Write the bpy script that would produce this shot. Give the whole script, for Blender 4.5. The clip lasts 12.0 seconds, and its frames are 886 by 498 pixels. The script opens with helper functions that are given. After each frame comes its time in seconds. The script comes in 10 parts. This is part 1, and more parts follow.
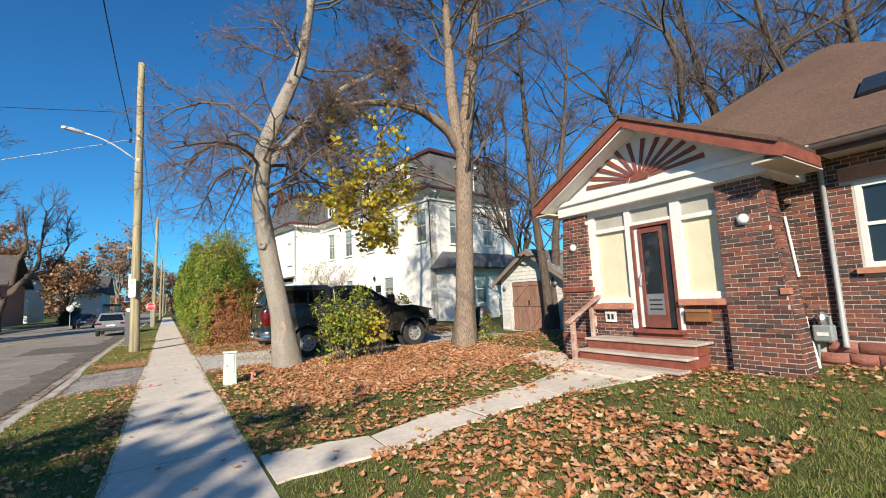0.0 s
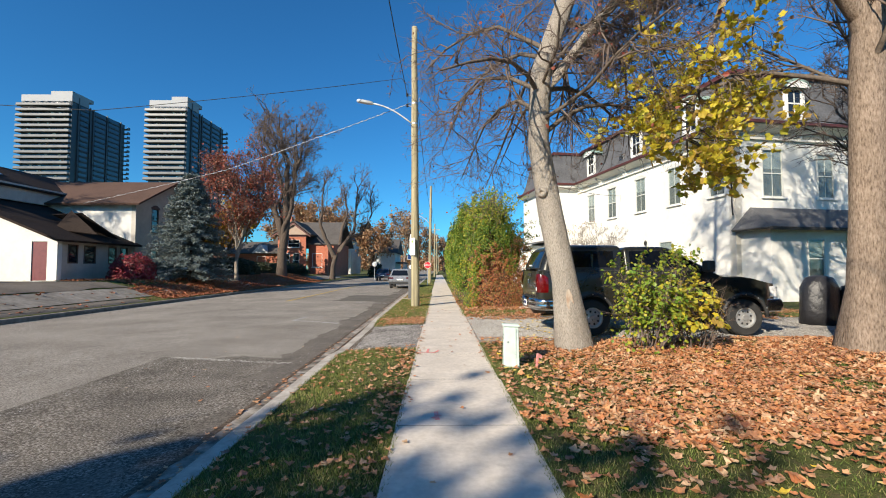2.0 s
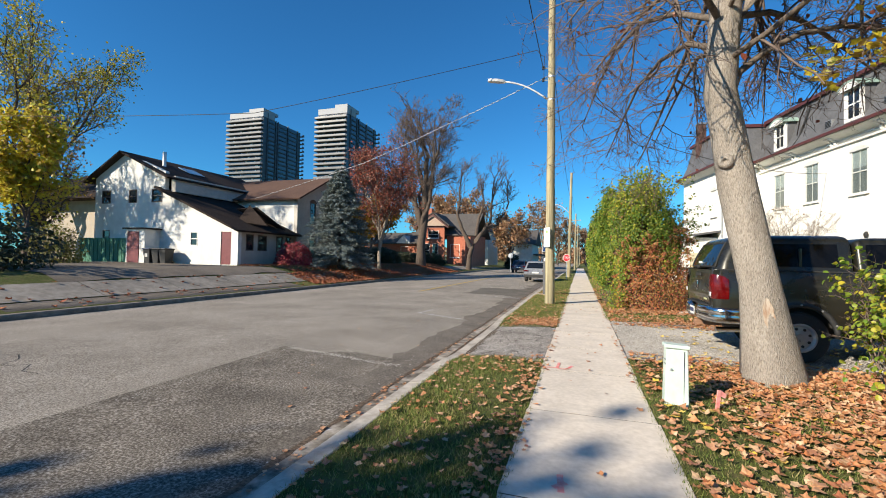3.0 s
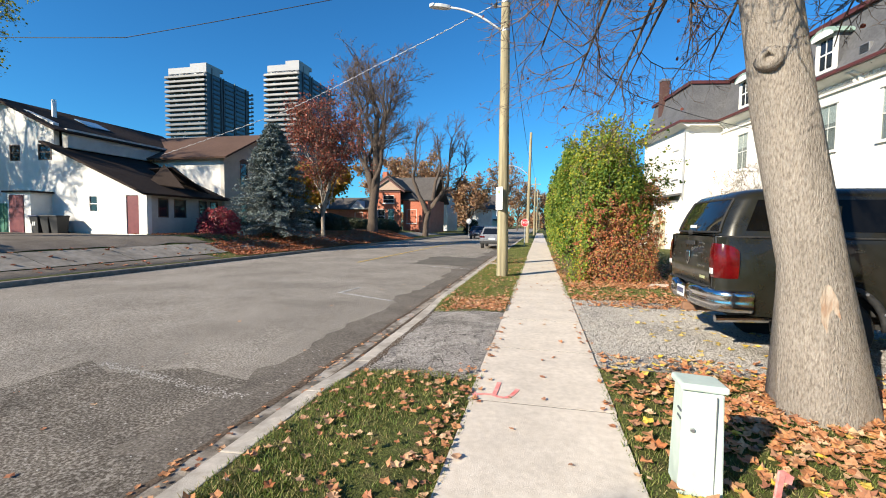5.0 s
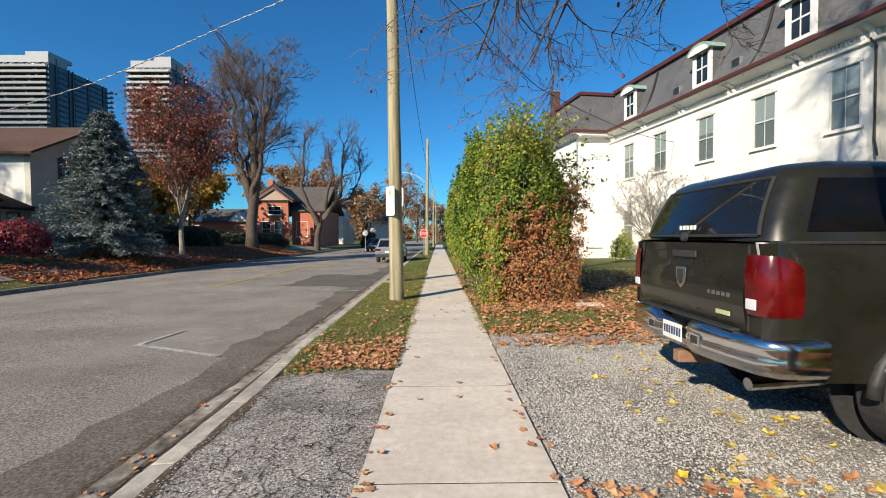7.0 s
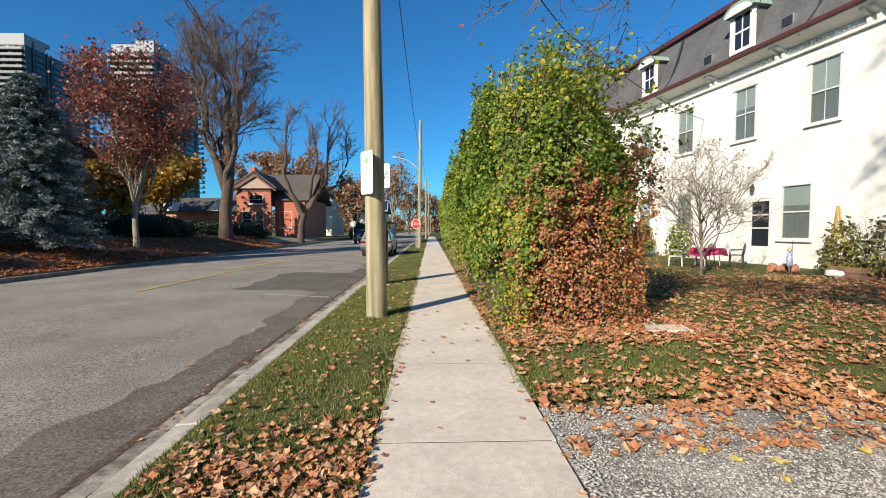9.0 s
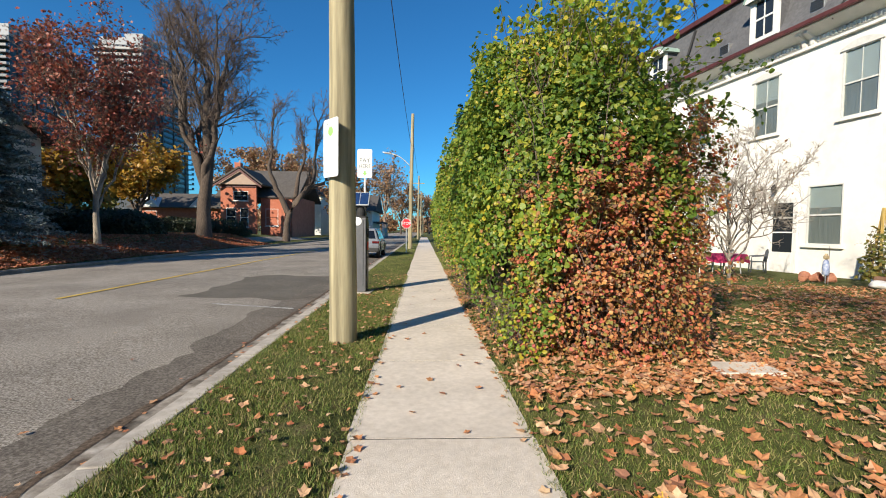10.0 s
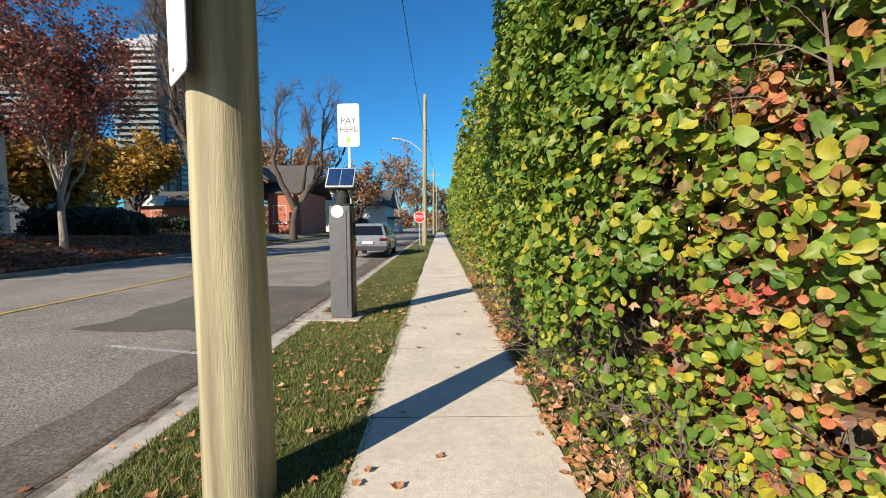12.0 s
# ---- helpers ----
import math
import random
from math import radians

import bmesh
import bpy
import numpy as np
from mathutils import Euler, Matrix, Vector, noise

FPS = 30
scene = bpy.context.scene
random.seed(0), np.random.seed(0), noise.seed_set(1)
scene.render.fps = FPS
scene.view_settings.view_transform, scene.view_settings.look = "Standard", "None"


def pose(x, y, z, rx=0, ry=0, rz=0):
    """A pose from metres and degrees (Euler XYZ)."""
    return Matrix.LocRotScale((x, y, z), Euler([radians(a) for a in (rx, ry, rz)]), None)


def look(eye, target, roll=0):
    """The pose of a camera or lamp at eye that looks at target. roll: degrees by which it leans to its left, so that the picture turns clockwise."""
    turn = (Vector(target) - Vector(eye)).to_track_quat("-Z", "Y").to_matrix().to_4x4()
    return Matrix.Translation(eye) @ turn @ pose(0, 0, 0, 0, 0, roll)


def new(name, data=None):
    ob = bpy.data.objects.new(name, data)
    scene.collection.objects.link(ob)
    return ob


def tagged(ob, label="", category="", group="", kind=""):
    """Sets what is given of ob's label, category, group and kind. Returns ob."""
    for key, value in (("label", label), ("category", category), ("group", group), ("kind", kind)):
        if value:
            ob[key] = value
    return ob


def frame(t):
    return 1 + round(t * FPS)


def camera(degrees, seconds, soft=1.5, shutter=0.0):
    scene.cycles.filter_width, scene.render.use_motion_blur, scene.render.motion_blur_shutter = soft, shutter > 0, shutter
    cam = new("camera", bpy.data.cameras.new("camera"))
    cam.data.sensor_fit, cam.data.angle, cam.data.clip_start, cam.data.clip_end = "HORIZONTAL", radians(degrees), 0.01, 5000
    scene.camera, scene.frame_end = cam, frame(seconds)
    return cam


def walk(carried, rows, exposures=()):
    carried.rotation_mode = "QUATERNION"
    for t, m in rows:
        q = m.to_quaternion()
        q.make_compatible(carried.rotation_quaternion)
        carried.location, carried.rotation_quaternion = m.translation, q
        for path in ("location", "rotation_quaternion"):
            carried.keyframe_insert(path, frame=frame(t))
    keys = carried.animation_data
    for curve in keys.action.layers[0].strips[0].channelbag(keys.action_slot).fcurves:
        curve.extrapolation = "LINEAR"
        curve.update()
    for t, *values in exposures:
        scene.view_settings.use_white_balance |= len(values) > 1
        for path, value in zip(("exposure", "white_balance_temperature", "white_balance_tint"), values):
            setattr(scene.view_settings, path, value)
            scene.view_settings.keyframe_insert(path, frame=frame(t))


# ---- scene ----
cam = camera(91.9, 12.0, soft=1.0)
PATH = [
    (0, (1.175, 0.192, 1.657), (2.256, 1.86, 1.877), -2.6),
    (0.5, (1.191, 0.923, 1.609), (2.267, 2.602, 1.761), -2.5),
    (1, (1.149, 1.691, 1.59), (1.934, 3.526, 1.72), -1.8),
    (1.5, (1.104, 2.451, 1.628), (1.442, 4.42, 1.715), -0.9),
    (2, (1.129, 3.27, 1.637), (1.15, 5.267, 1.726), -0.0),
    (2.5, (1.144, 4.037, 1.665), (0.902, 6.021, 1.721), 0.5),
    (3, (1.227, 4.705, 1.68), (0.618, 6.609, 1.722), 1.2),
    (3.2, (1.22, 4.959, 1.631), (0.499, 6.825, 1.626), 1.4),
    (4.8, (1.267, 7.179, 1.72), (0.681, 9.086, 1.584), 1.0),
    (5, (1.309, 7.48, 1.687), (0.872, 9.428, 1.573), 0.7),
    (5.5, (1.334, 8.197, 1.654), (1.225, 10.192, 1.572), -0.1),
    (6, (1.333, 8.986, 1.626), (1.344, 10.984, 1.533), -0.3),
    (6.5, (1.277, 9.803, 1.63), (1.266, 11.802, 1.582), -0.3),
    (7, (1.23, 10.568, 1.629), (1.251, 12.568, 1.574), -0.3),
    (7.2, (1.192, 10.951, 1.602), (1.23, 12.949, 1.518), -0.4),
    (9, (1.113, 13.964, 1.575), (1.171, 15.961, 1.482), -0.1),
    (9.5, (1.199, 14.878, 1.563), (1.24, 16.877, 1.507), 0.1),
    (10, (1.207, 15.854, 1.518), (1.3, 17.85, 1.43), 0.7),
    (10.5, (1.258, 16.822, 1.494), (1.338, 18.819, 1.416), 0.5),
    (11, (1.263, 17.646, 1.496), (1.275, 19.643, 1.383), 0.0),
    (11.5, (1.265, 18.615, 1.459), (1.255, 20.611, 1.337), 0.6),
    (12, (1.24, 19.371, 1.488), (1.256, 21.367, 1.374), -0.4),
]
walk(cam, [(t, look(eye, target, roll)) for t, eye, target, roll in PATH], [(0, 0.6), (2, 0.64), (3, 0.7), (5, 0.86), (5.5, 0.84), (6.5, 0.6), (7, 0.54), (9, 0.58), (10.5, 0.6), (12, 0.66)])

# ---- world and light ----
SUN_EL, SUN_AZ = radians(27), math.atan2(-0.62, -0.785)
world = bpy.data.worlds.new("world")
scene.world = world
world.use_nodes = True
wn = world.node_tree.nodes
sky = wn.new("ShaderNodeTexSky")
sky.sky_type, sky.sun_disc = "NISHITA", False
sky.sun_elevation, sky.sun_rotation = SUN_EL, SUN_AZ
sky.air_density, sky.dust_density, sky.ozone_density = 1.0, 0.0, 1.5
wn["Background"].inputs[1].default_value = 0.092
tint = wn.new("ShaderNodeMix")
tint.data_type, tint.blend_type = "RGBA", "MULTIPLY"
tint.inputs[0].default_value = 1.0
tint.inputs[7].default_value = (0.18, 0.63, 1.0, 1)  # a deep, dry autumn blue
world.node_tree.links.new(sky.outputs[0], tint.inputs[6])
world.node_tree.links.new(tint.outputs[2], wn["Background"].inputs[0])
sun = new("sun", bpy.data.lights.new("sun", "SUN"))
sun.data.energy, sun.data.angle, sun.data.color = 5.0, radians(0.55), (1.0, 0.89, 0.72)
sun.matrix_world = look((0, 0, 30), (0.62 * math.cos(SUN_EL), 0.785 * math.cos(SUN_EL), 30 - math.sin(SUN_EL)))

# ---- mesh building ----
UP = Vector((0, 0, 1))


class Mesh:
    """Collects vertices and faces, placed by the pose T, and links them as one object."""

    def __init__(self, T=None):
        self.v, self.f, self.k, self.T = [], [], [], T

    def add(self, pts, faces, k=0):
        b = len(self.v)
        T = self.T
        self.v += [tuple(T @ Vector(p)) if T is not None else tuple(p) for p in pts]
        self.f += [tuple(b + i for i in f) for f in faces]
        self.k += [k] * len(faces)
        return self

    def box(self, x0, x1, y0, y1, z0, z1, k=0):
        p = [(x, y, z) for z in (z0, z1) for y in (y0, y1) for x in (x0, x1)]
        return self.add(p, [(0, 2, 3, 1), (4, 5, 7, 6), (0, 1, 5, 4), (2, 6, 7, 3), (0, 4, 6, 2), (1, 3, 7, 5)], k)

    def poly(self, pts, k=0):
        return self.add(pts, [tuple(range(len(pts)))], k)

    def prism(self, flat, axis, a, b, k=0):
        """flat: corners in the two other axes (in x, y, z order), pushed from a to b along axis."""
        def at(p, h):
            q = list(p)
            q.insert("xyz".index(axis), h)
            return q
        n = len(flat)
        return self.add([at(p, a) for p in flat] + [at(p, b) for p in flat],
                        [tuple(range(n))[::-1], tuple(range(n, 2 * n))] + [(i, (i + 1) % n, n + (i + 1) % n, n + i) for i in range(n)], k)

    def slab(self, pts, thick, k=0):
        """A flat sheet of corners with thickness below it."""
        n = len(pts)
        a, b, c = (Vector(p) for p in pts[:3])
        nor = (b - a).cross(c - a).normalized() * thick
        return self.add([tuple(p) for p in pts] + [tuple(Vector(p) - nor) for p in pts],
                        [tuple(range(n)), tuple(range(n, 2 * n))[::-1]] + [(n + i, n + (i + 1) % n, (i + 1) % n, i) for i in range(n)], k)

    def tube(self, pts, radii, n=6, caps=True, k=0):
        pts = [Vector(p) for p in pts]
        if not hasattr(radii, "__len__"):
            radii = [radii] * len(pts)
        d = (pts[1] - pts[0]).normalized()
        s = d.orthogonal().normalized()
        out = []
        for i, (p, r) in enumerate(zip(pts, radii)):
            d = (pts[min(i + 1, len(pts) - 1)] - pts[max(i - 1, 0)]).normalized()
            s = (s - d * s.dot(d)).normalized()
            c = d.cross(s)
            out += [tuple(p + (s * math.cos(a) + c * math.sin(a)) * r) for a in (2 * math.pi * j / n for j in range(n))]
        faces = [(i * n + j, i * n + (j + 1) % n, (i + 1) * n + (j + 1) % n, (i + 1) * n + j) for i in range(len(pts) - 1) for j in range(n)]
        if caps:
            faces += [tuple(range(n))[::-1], tuple(range((len(pts) - 1) * n, len(pts) * n))]
        return self.add(out, faces, k)

    def lathe(self, prof, n=20, axis="z", at=(0, 0, 0), k=0):
        """prof: (radius, height) rows turned round the axis through at."""
        out = []
        for r, h in prof:
            for j in range(n):
                a = 2 * math.pi * j / n
                q = {"z": (r * math.cos(a), r * math.sin(a), h), "y": (r * math.sin(a), h, r * math.cos(a)), "x": (h, r * math.cos(a), r * math.sin(a))}[axis]
                out.append(tuple(at[i] + q[i] for i in range(3)))
        faces = [(i * n + j, i * n + (j + 1) % n, (i + 1) * n + (j + 1) % n, (i + 1) * n + j) for i in range(len(prof) - 1) for j in range(n)]
        faces += [tuple(range(n))[::-1], tuple(range((len(prof) - 1) * n, len(prof) * n))]
        return self.add(out, faces, k)

    def wall(self, u0, u1, z0, z1, holes=(), t=0.25, k=0):
        """A wall along x from u0 to u1, its face at y = 0 and its thickness behind, with openings (ua, ub, za, zb)."""
        us = sorted({u0, u1, *(h[0] for h in holes), *(h[1] for h in holes)})
        zs = sorted({z0, z1, *(h[2] for h in holes), *(h[3] for h in holes)})
        nu, nz = len(us), len(zs)

        def solid(i, j):
            if not (0 <= i < nu - 1 and 0 <= j < nz - 1):
                return False
            u, z = (us[i] + us[i + 1]) / 2, (zs[j] + zs[j + 1]) / 2
            return not any(h[0] < u < h[1] and h[2] < z < h[3] for h in holes)

        pts = [(u, y, z) for y in (0, t) for z in zs for u in us]
        at = lambda i, j, y: y * nu * nz + j * nu + i
        f = []
        for i in range(nu - 1):
            for j in range(nz - 1):
                if solid(i, j):
                    f += [(at(i, j, 0), at(i + 1, j, 0), at(i + 1, j + 1, 0), at(i, j + 1, 0)), (at(i, j, 1), at(i, j + 1, 1), at(i + 1, j + 1, 1), at(i + 1, j, 1))]
                    for di, dj, p, q in ((-1, 0, (i, j), (i, j + 1)), (1, 0, (i + 1, j + 1), (i + 1, j)), (0, -1, (i + 1, j), (i, j)), (0, 1, (i, j + 1), (i + 1, j + 1))):
                        if not solid(i + di, j + dj):
                            f.append((at(*p, 0), at(*q, 0), at(*q, 1), at(*p, 1)))
        used = sorted({v for q in f for v in q})
        new_i = {v: n for n, v in enumerate(used)}
        return self.add([pts[v] for v in used], [tuple(new_i[v] for v in q) for q in f], k)

    def ob(self, name, mats, parent=None, label="", smooth=False, bevel=0.0, fix=True):
        me = bpy.data.meshes.new(name)
        me.from_pydata(self.v, [], self.f)
        for m in mats if isinstance(mats, (list, tuple)) else [mats]:
            me.materials.append(m)
        if any(self.k):
            me.polygons.foreach_set("material_index", self.k)
        if smooth:
            me.polygons.foreach_set("use_smooth", [True] * len(self.f))
        if fix and len(self.f) < 3000:
            bm = bmesh.new()
            bm.from_mesh(me)
            bmesh.ops.recalc_face_normals(bm, faces=bm.faces)
            bm.to_mesh(me)
            bm.free()
        me.update()
        o = new(name, me)
        if parent is not None:
            o.parent = parent
        if label:
            o["label"] = label
        if bevel:
            b = o.modifiers.new("bevel", "BEVEL")
            b.width, b.segments, b.limit_method, b.angle_limit = bevel, 2, "ANGLE", radians(40)
            if smooth:
                b.harden_normals = True
        return o


def thing(name, label, category, m=None, group="", kind=""):
    e = new(name)
    e.empty_display_size = 0.1
    if m is not None:
        e.matrix_basis = m
    return tagged(e, label, category, group, kind)


def bulk(name, V, F, mats, parent=None, label="", smooth=False):
    """A large mesh from arrays: V (n, 3), F (m, 3 or 4)."""
    me = bpy.data.meshes.new(name)
    V, F = np.ascontiguousarray(V, np.float32), np.ascontiguousarray(F, np.int32)
    m, k = F.shape
    me.vertices.add(len(V))
    me.vertices.foreach_set("co", V.ravel())
    me.loops.add(m * k)
    me.loops.foreach_set("vertex_index", F.ravel())
    me.polygons.add(m)
    me.polygons.foreach_set("loop_start", np.arange(0, m * k, k, dtype=np.int32))
    me.polygons.foreach_set("use_smooth", np.full(m, smooth))
    me.update(calc_edges=True)
    for x in mats if isinstance(mats, (list, tuple)) else [mats]:
        me.materials.append(x)
    o = new(name, me)
    if parent is not None:
        o.parent = parent
    if label:
        o["label"] = label
    if name.endswith("_work") or name in ("sprig", "bare_twig"):
        o["kind"] = "stuff"
    return o


# ---- materials ----
def mat(name, cols, scale=6.0, rough=0.8, bump=0.0, bscale=60.0, metal=0.0, stain=0.0, sscale=0.7, pick="", spec=0.5, stretch=(1, 1, 1), coat=0.0, trans=0.0, lo=0.3, hi=0.7):
    """A procedural surface: cols blended by noise, or picked by island or object, with stains at a larger scale and fine relief."""
    m = bpy.data.materials.new(name)
    m.use_nodes = True
    t = m.node_tree
    N, L = t.nodes, t.links.new
    b = N["Principled BSDF"]
    b.inputs["Metallic"].default_value = metal
    b.inputs["Specular IOR Level"].default_value = spec if rough < 0.88 else 0.12
    b.inputs["Coat Weight"].default_value = coat
    co = N.new("ShaderNodeTexCoord")
    mp = N.new("ShaderNodeMapping")
    mp.inputs["Scale"].default_value = stretch
    L(co.outputs["Object"], mp.inputs[0])

    def noi(s, d=4.0, r=0.6):
        n = N.new("ShaderNodeTexNoise")
        n.inputs["Scale"].default_value, n.inputs["Detail"].default_value, n.inputs["Roughness"].default_value = s, d, r
        L(mp.outputs[0], n.inputs["Vector"])
        return n

    def ramp(cs, lo=0.3, hi=0.7):
        r = N.new("ShaderNodeValToRGB")
        e = r.color_ramp.elements
        while len(e) < len(cs):
            e.new(0.5)
        for i, c in enumerate(cs):
            e[i].position = lo + (hi - lo) * i / max(1, len(cs) - 1)
            e[i].color = (*c, 1)
        return r

    def mixed(kind, fac, a, bb):
        x = N.new("ShaderNodeMix")
        x.data_type, x.blend_type = "RGBA", kind
        if isinstance(fac, float):
            x.inputs[0].default_value = fac
        else:
            L(fac, x.inputs[0])
        for sock, val in ((x.inputs[6], a), (x.inputs[7], bb)):
            if isinstance(val, tuple):
                sock.default_value = (*val, 1)
            else:
                L(val, sock)
        return x.outputs[2]

    cols = [cols] if isinstance(cols[0], (int, float)) else list(cols)
    fine = noi(scale)
    if pick:
        src = N.new("ShaderNodeNewGeometry").outputs["Random Per Island"] if pick == "island" else N.new("ShaderNodeObjectInfo").outputs["Random"]
        r = ramp(cols, 0.02, 0.98)
        L(src, r.inputs[0])
        col = r.outputs[0]
        dark = ramp([(0.72, 0.72, 0.72), (1.12, 1.12, 1.12)])
        L(fine.outputs[0], dark.inputs[0])
        col = mixed("MULTIPLY", 1.0, col, dark.outputs[0])
    else:
        r = ramp(cols if len(cols) > 1 else [tuple(c * 0.88 for c in cols[0]), tuple(min(1, c * 1.08) for c in cols[0])], lo, hi)
        L(fine.outputs[0], r.inputs[0])
        col = r.outputs[0]
    if stain:
        big = noi(sscale, 5.0, 0.65)
        r2 = ramp([(1 - stain,) * 3, (1, 1, 1)], 0.35, 0.6)
        L(big.outputs[0], r2.inputs[0])
        col = mixed("MULTIPLY", 1.0, col, r2.outputs[0])
    L(col, b.inputs["Base Color"])
    rr = ramp([(max(0.02, rough - 0.08),) * 3, (min(1, rough + 0.08),) * 3])
    L(fine.outputs[0], rr.inputs[0])
    L(rr.outputs[0], b.inputs["Roughness"])
    if bump:
        nb = noi(bscale, 6.0, 0.65)
        bp = N.new("ShaderNodeBump")
        bp.inputs["Strength"].default_value, bp.inputs["Distance"].default_value = 1.0, bump
        L(nb.outputs[0], bp.inputs["Height"])
        L(bp.outputs[0], b.inputs["Normal"])
    if trans:
        # thin leaves let some light through
        td = N.new("ShaderNodeBsdfTranslucent")
        L(col, td.inputs[0])
        sh = N.new("ShaderNodeMixShader")
        sh.inputs[0].default_value = trans
        out = N["Material Output"]
        L(b.outputs[0], sh.inputs[1])
        L(td.outputs[0], sh.inputs[2])
        L(sh.outputs[0], out.inputs[0])
    return m


def cracked(m, scale, width, dark):
    """Lays a net of fine dark cracks, broken up by noise, over a surface."""
    N, L = m.node_tree.nodes, m.node_tree.links.new
    b = N["Principled BSDF"]
    co, warp, vo = N.new("ShaderNodeTexCoord"), N.new("ShaderNodeTexNoise"), N.new("ShaderNodeTexVoronoi")
    warp.inputs["Scale"].default_value = scale * 0.7
    ad = N.new("ShaderNodeMix")
    ad.data_type = "VECTOR"
    ad.inputs[0].default_value = 0.12
    L(co.outputs["Object"], warp.inputs["Vector"])
    L(co.outputs["Object"], ad.inputs[4])
    L(warp.outputs["Color"], ad.inputs[5])
    vo.feature = "DISTANCE_TO_EDGE"
    vo.inputs["Scale"].default_value = scale
    L(ad.outputs[1], vo.inputs["Vector"])
    r = N.new("ShaderNodeValToRGB")
    r.color_ramp.elements[0].color, r.color_ramp.elements[1].color = (dark, dark, dark, 1), (1, 1, 1, 1)
    r.color_ramp.elements[1].position = width
    L(vo.outputs["Distance"], r.inputs[0])
    x = N.new("ShaderNodeMix")
    x.data_type, x.blend_type = "RGBA", "MULTIPLY"
    old = b.inputs["Base Color"].links[0].from_socket
    fac = N.new("ShaderNodeMapRange")
    fac.inputs[1].default_value, fac.inputs[2].default_value = 0.36, 0.56
    L(warp.outputs[0], fac.inputs[0])
    L(fac.outputs[0], x.inputs[0])
    L(old, x.inputs[6])
    L(r.outputs[0], x.inputs[7])
    L(x.outputs[2], b.inputs["Base Color"])
    return m


def glass(name, tint=(0.02, 0.025, 0.03), rough=0.03):
    m = bpy.data.materials.new(name)
    m.use_nodes = True
    b = m.node_tree.nodes["Principled BSDF"]
    b.inputs["Base Color"].default_value = (*tint, 1)
    b.inputs["Roughness"].default_value = rough
    b.inputs["Specular IOR Level"].default_value = 0.7
    return m


GRASS_SOIL = mat("grass_soil", [(0.07, 0.085, 0.025), (0.115, 0.13, 0.04), (0.17, 0.14, 0.07)], 5, 0.95, 0.03, 30, stain=0.3, sscale=0.6)
BLADE = mat("grass_blade", [(0.095, 0.15, 0.022), (0.14, 0.21, 0.034), (0.21, 0.25, 0.055), (0.29, 0.26, 0.09), (0.4, 0.34, 0.15)], 3, 0.7, pick="island", trans=0.3)
ASPHALT = mat("asphalt", [(0.15, 0.128, 0.102), (0.31, 0.276, 0.232), (0.5, 0.455, 0.4)], 48, 0.92, 0.008, 140, stain=0.28, sscale=0.45, lo=0.36, hi=0.64)
ASPHALT_DARK = mat("asphalt_patch", [(0.1, 0.088, 0.072), (0.22, 0.2, 0.17)], 50, 0.9, 0.006, 160, stain=0.2, sscale=0.8)
CONCRETE = mat("concrete", [(0.62, 0.545, 0.455), (0.76, 0.68, 0.58)], 14, 0.9, 0.003, 120, stain=0.16, sscale=1.3)
KERB = mat("kerb_concrete", [(0.42, 0.375, 0.32), (0.6, 0.545, 0.475)], 10, 0.9, 0.006, 90, stain=0.35, sscale=1.9)
GRAVEL = mat("gravel", [(0.2, 0.178, 0.15), (0.43, 0.4, 0.36), (0.66, 0.635, 0.59)], 60, 0.95, 0.015, 90, stain=0.6, sscale=1.1, lo=0.38, hi=0.62)
BRICK = mat("red_brown_brick", [(0.09, 0.034, 0.026), (0.2, 0.062, 0.038), (0.28, 0.09, 0.055), (0.05, 0.033, 0.032), (0.14, 0.06, 0.045), (0.07, 0.05, 0.048), (0.24, 0.085, 0.05)], 22, 0.85, 0.004, 70, pick="island")
BRICK_PIECE = mat("red_brown_brick_piece", [(0.09, 0.034, 0.026), (0.2, 0.062, 0.038), (0.28, 0.09, 0.055), (0.05, 0.033, 0.032), (0.14, 0.06, 0.045), (0.07, 0.05, 0.048), (0.24, 0.085, 0.05)], 22, 0.85, 0.004, 70, pick="object")
MORTAR = mat("mortar", [(0.48, 0.43, 0.37), (0.6, 0.55, 0.48)], 30, 0.95, 0.003, 120)
WHITE = mat("white_paint", [(0.72, 0.71, 0.67), (0.8, 0.79, 0.76)], 9, 0.6, 0.001, 60, stain=0.1, sscale=2)
STUCCO = mat("white_painted_brick_wall", [(0.78, 0.76, 0.7), (0.86, 0.84, 0.79)], 3, 0.85, 0.006, 28, stain=0.12, sscale=0.5)
RED_PAINT = mat("red_paint", [(0.2, 0.055, 0.035), (0.3, 0.09, 0.06)], 7, 0.65, 0.002, 50, stain=0.25, sscale=3)
SHINGLE = mat("brown_shingle", [(0.12, 0.075, 0.055), (0.19, 0.125, 0.095)], 18, 0.95, 0.01, 40, stain=0.2)
SLATE = mat("grey_slate", [(0.085, 0.085, 0.09), (0.15, 0.15, 0.155)], 9, 0.75, 0.012, 16, stain=0.25)
DARK_TRIM = mat("dark_red_trim", [(0.07, 0.02, 0.02), (0.12, 0.035, 0.03)], 6, 0.5)
GLASS = glass("window_glass")
BARK = mat("grey_bark", [(0.12, 0.086, 0.062), (0.27, 0.205, 0.158), (0.37, 0.295, 0.232)], 22, 0.95, 0.02, 24, stretch=(1.8, 1.8, 0.5), stain=0.25, sscale=1.5)
LIMB = mat("brown_limb_bark", [(0.085, 0.066, 0.052), (0.19, 0.155, 0.125)], 14, 0.95, 0.01, 20)
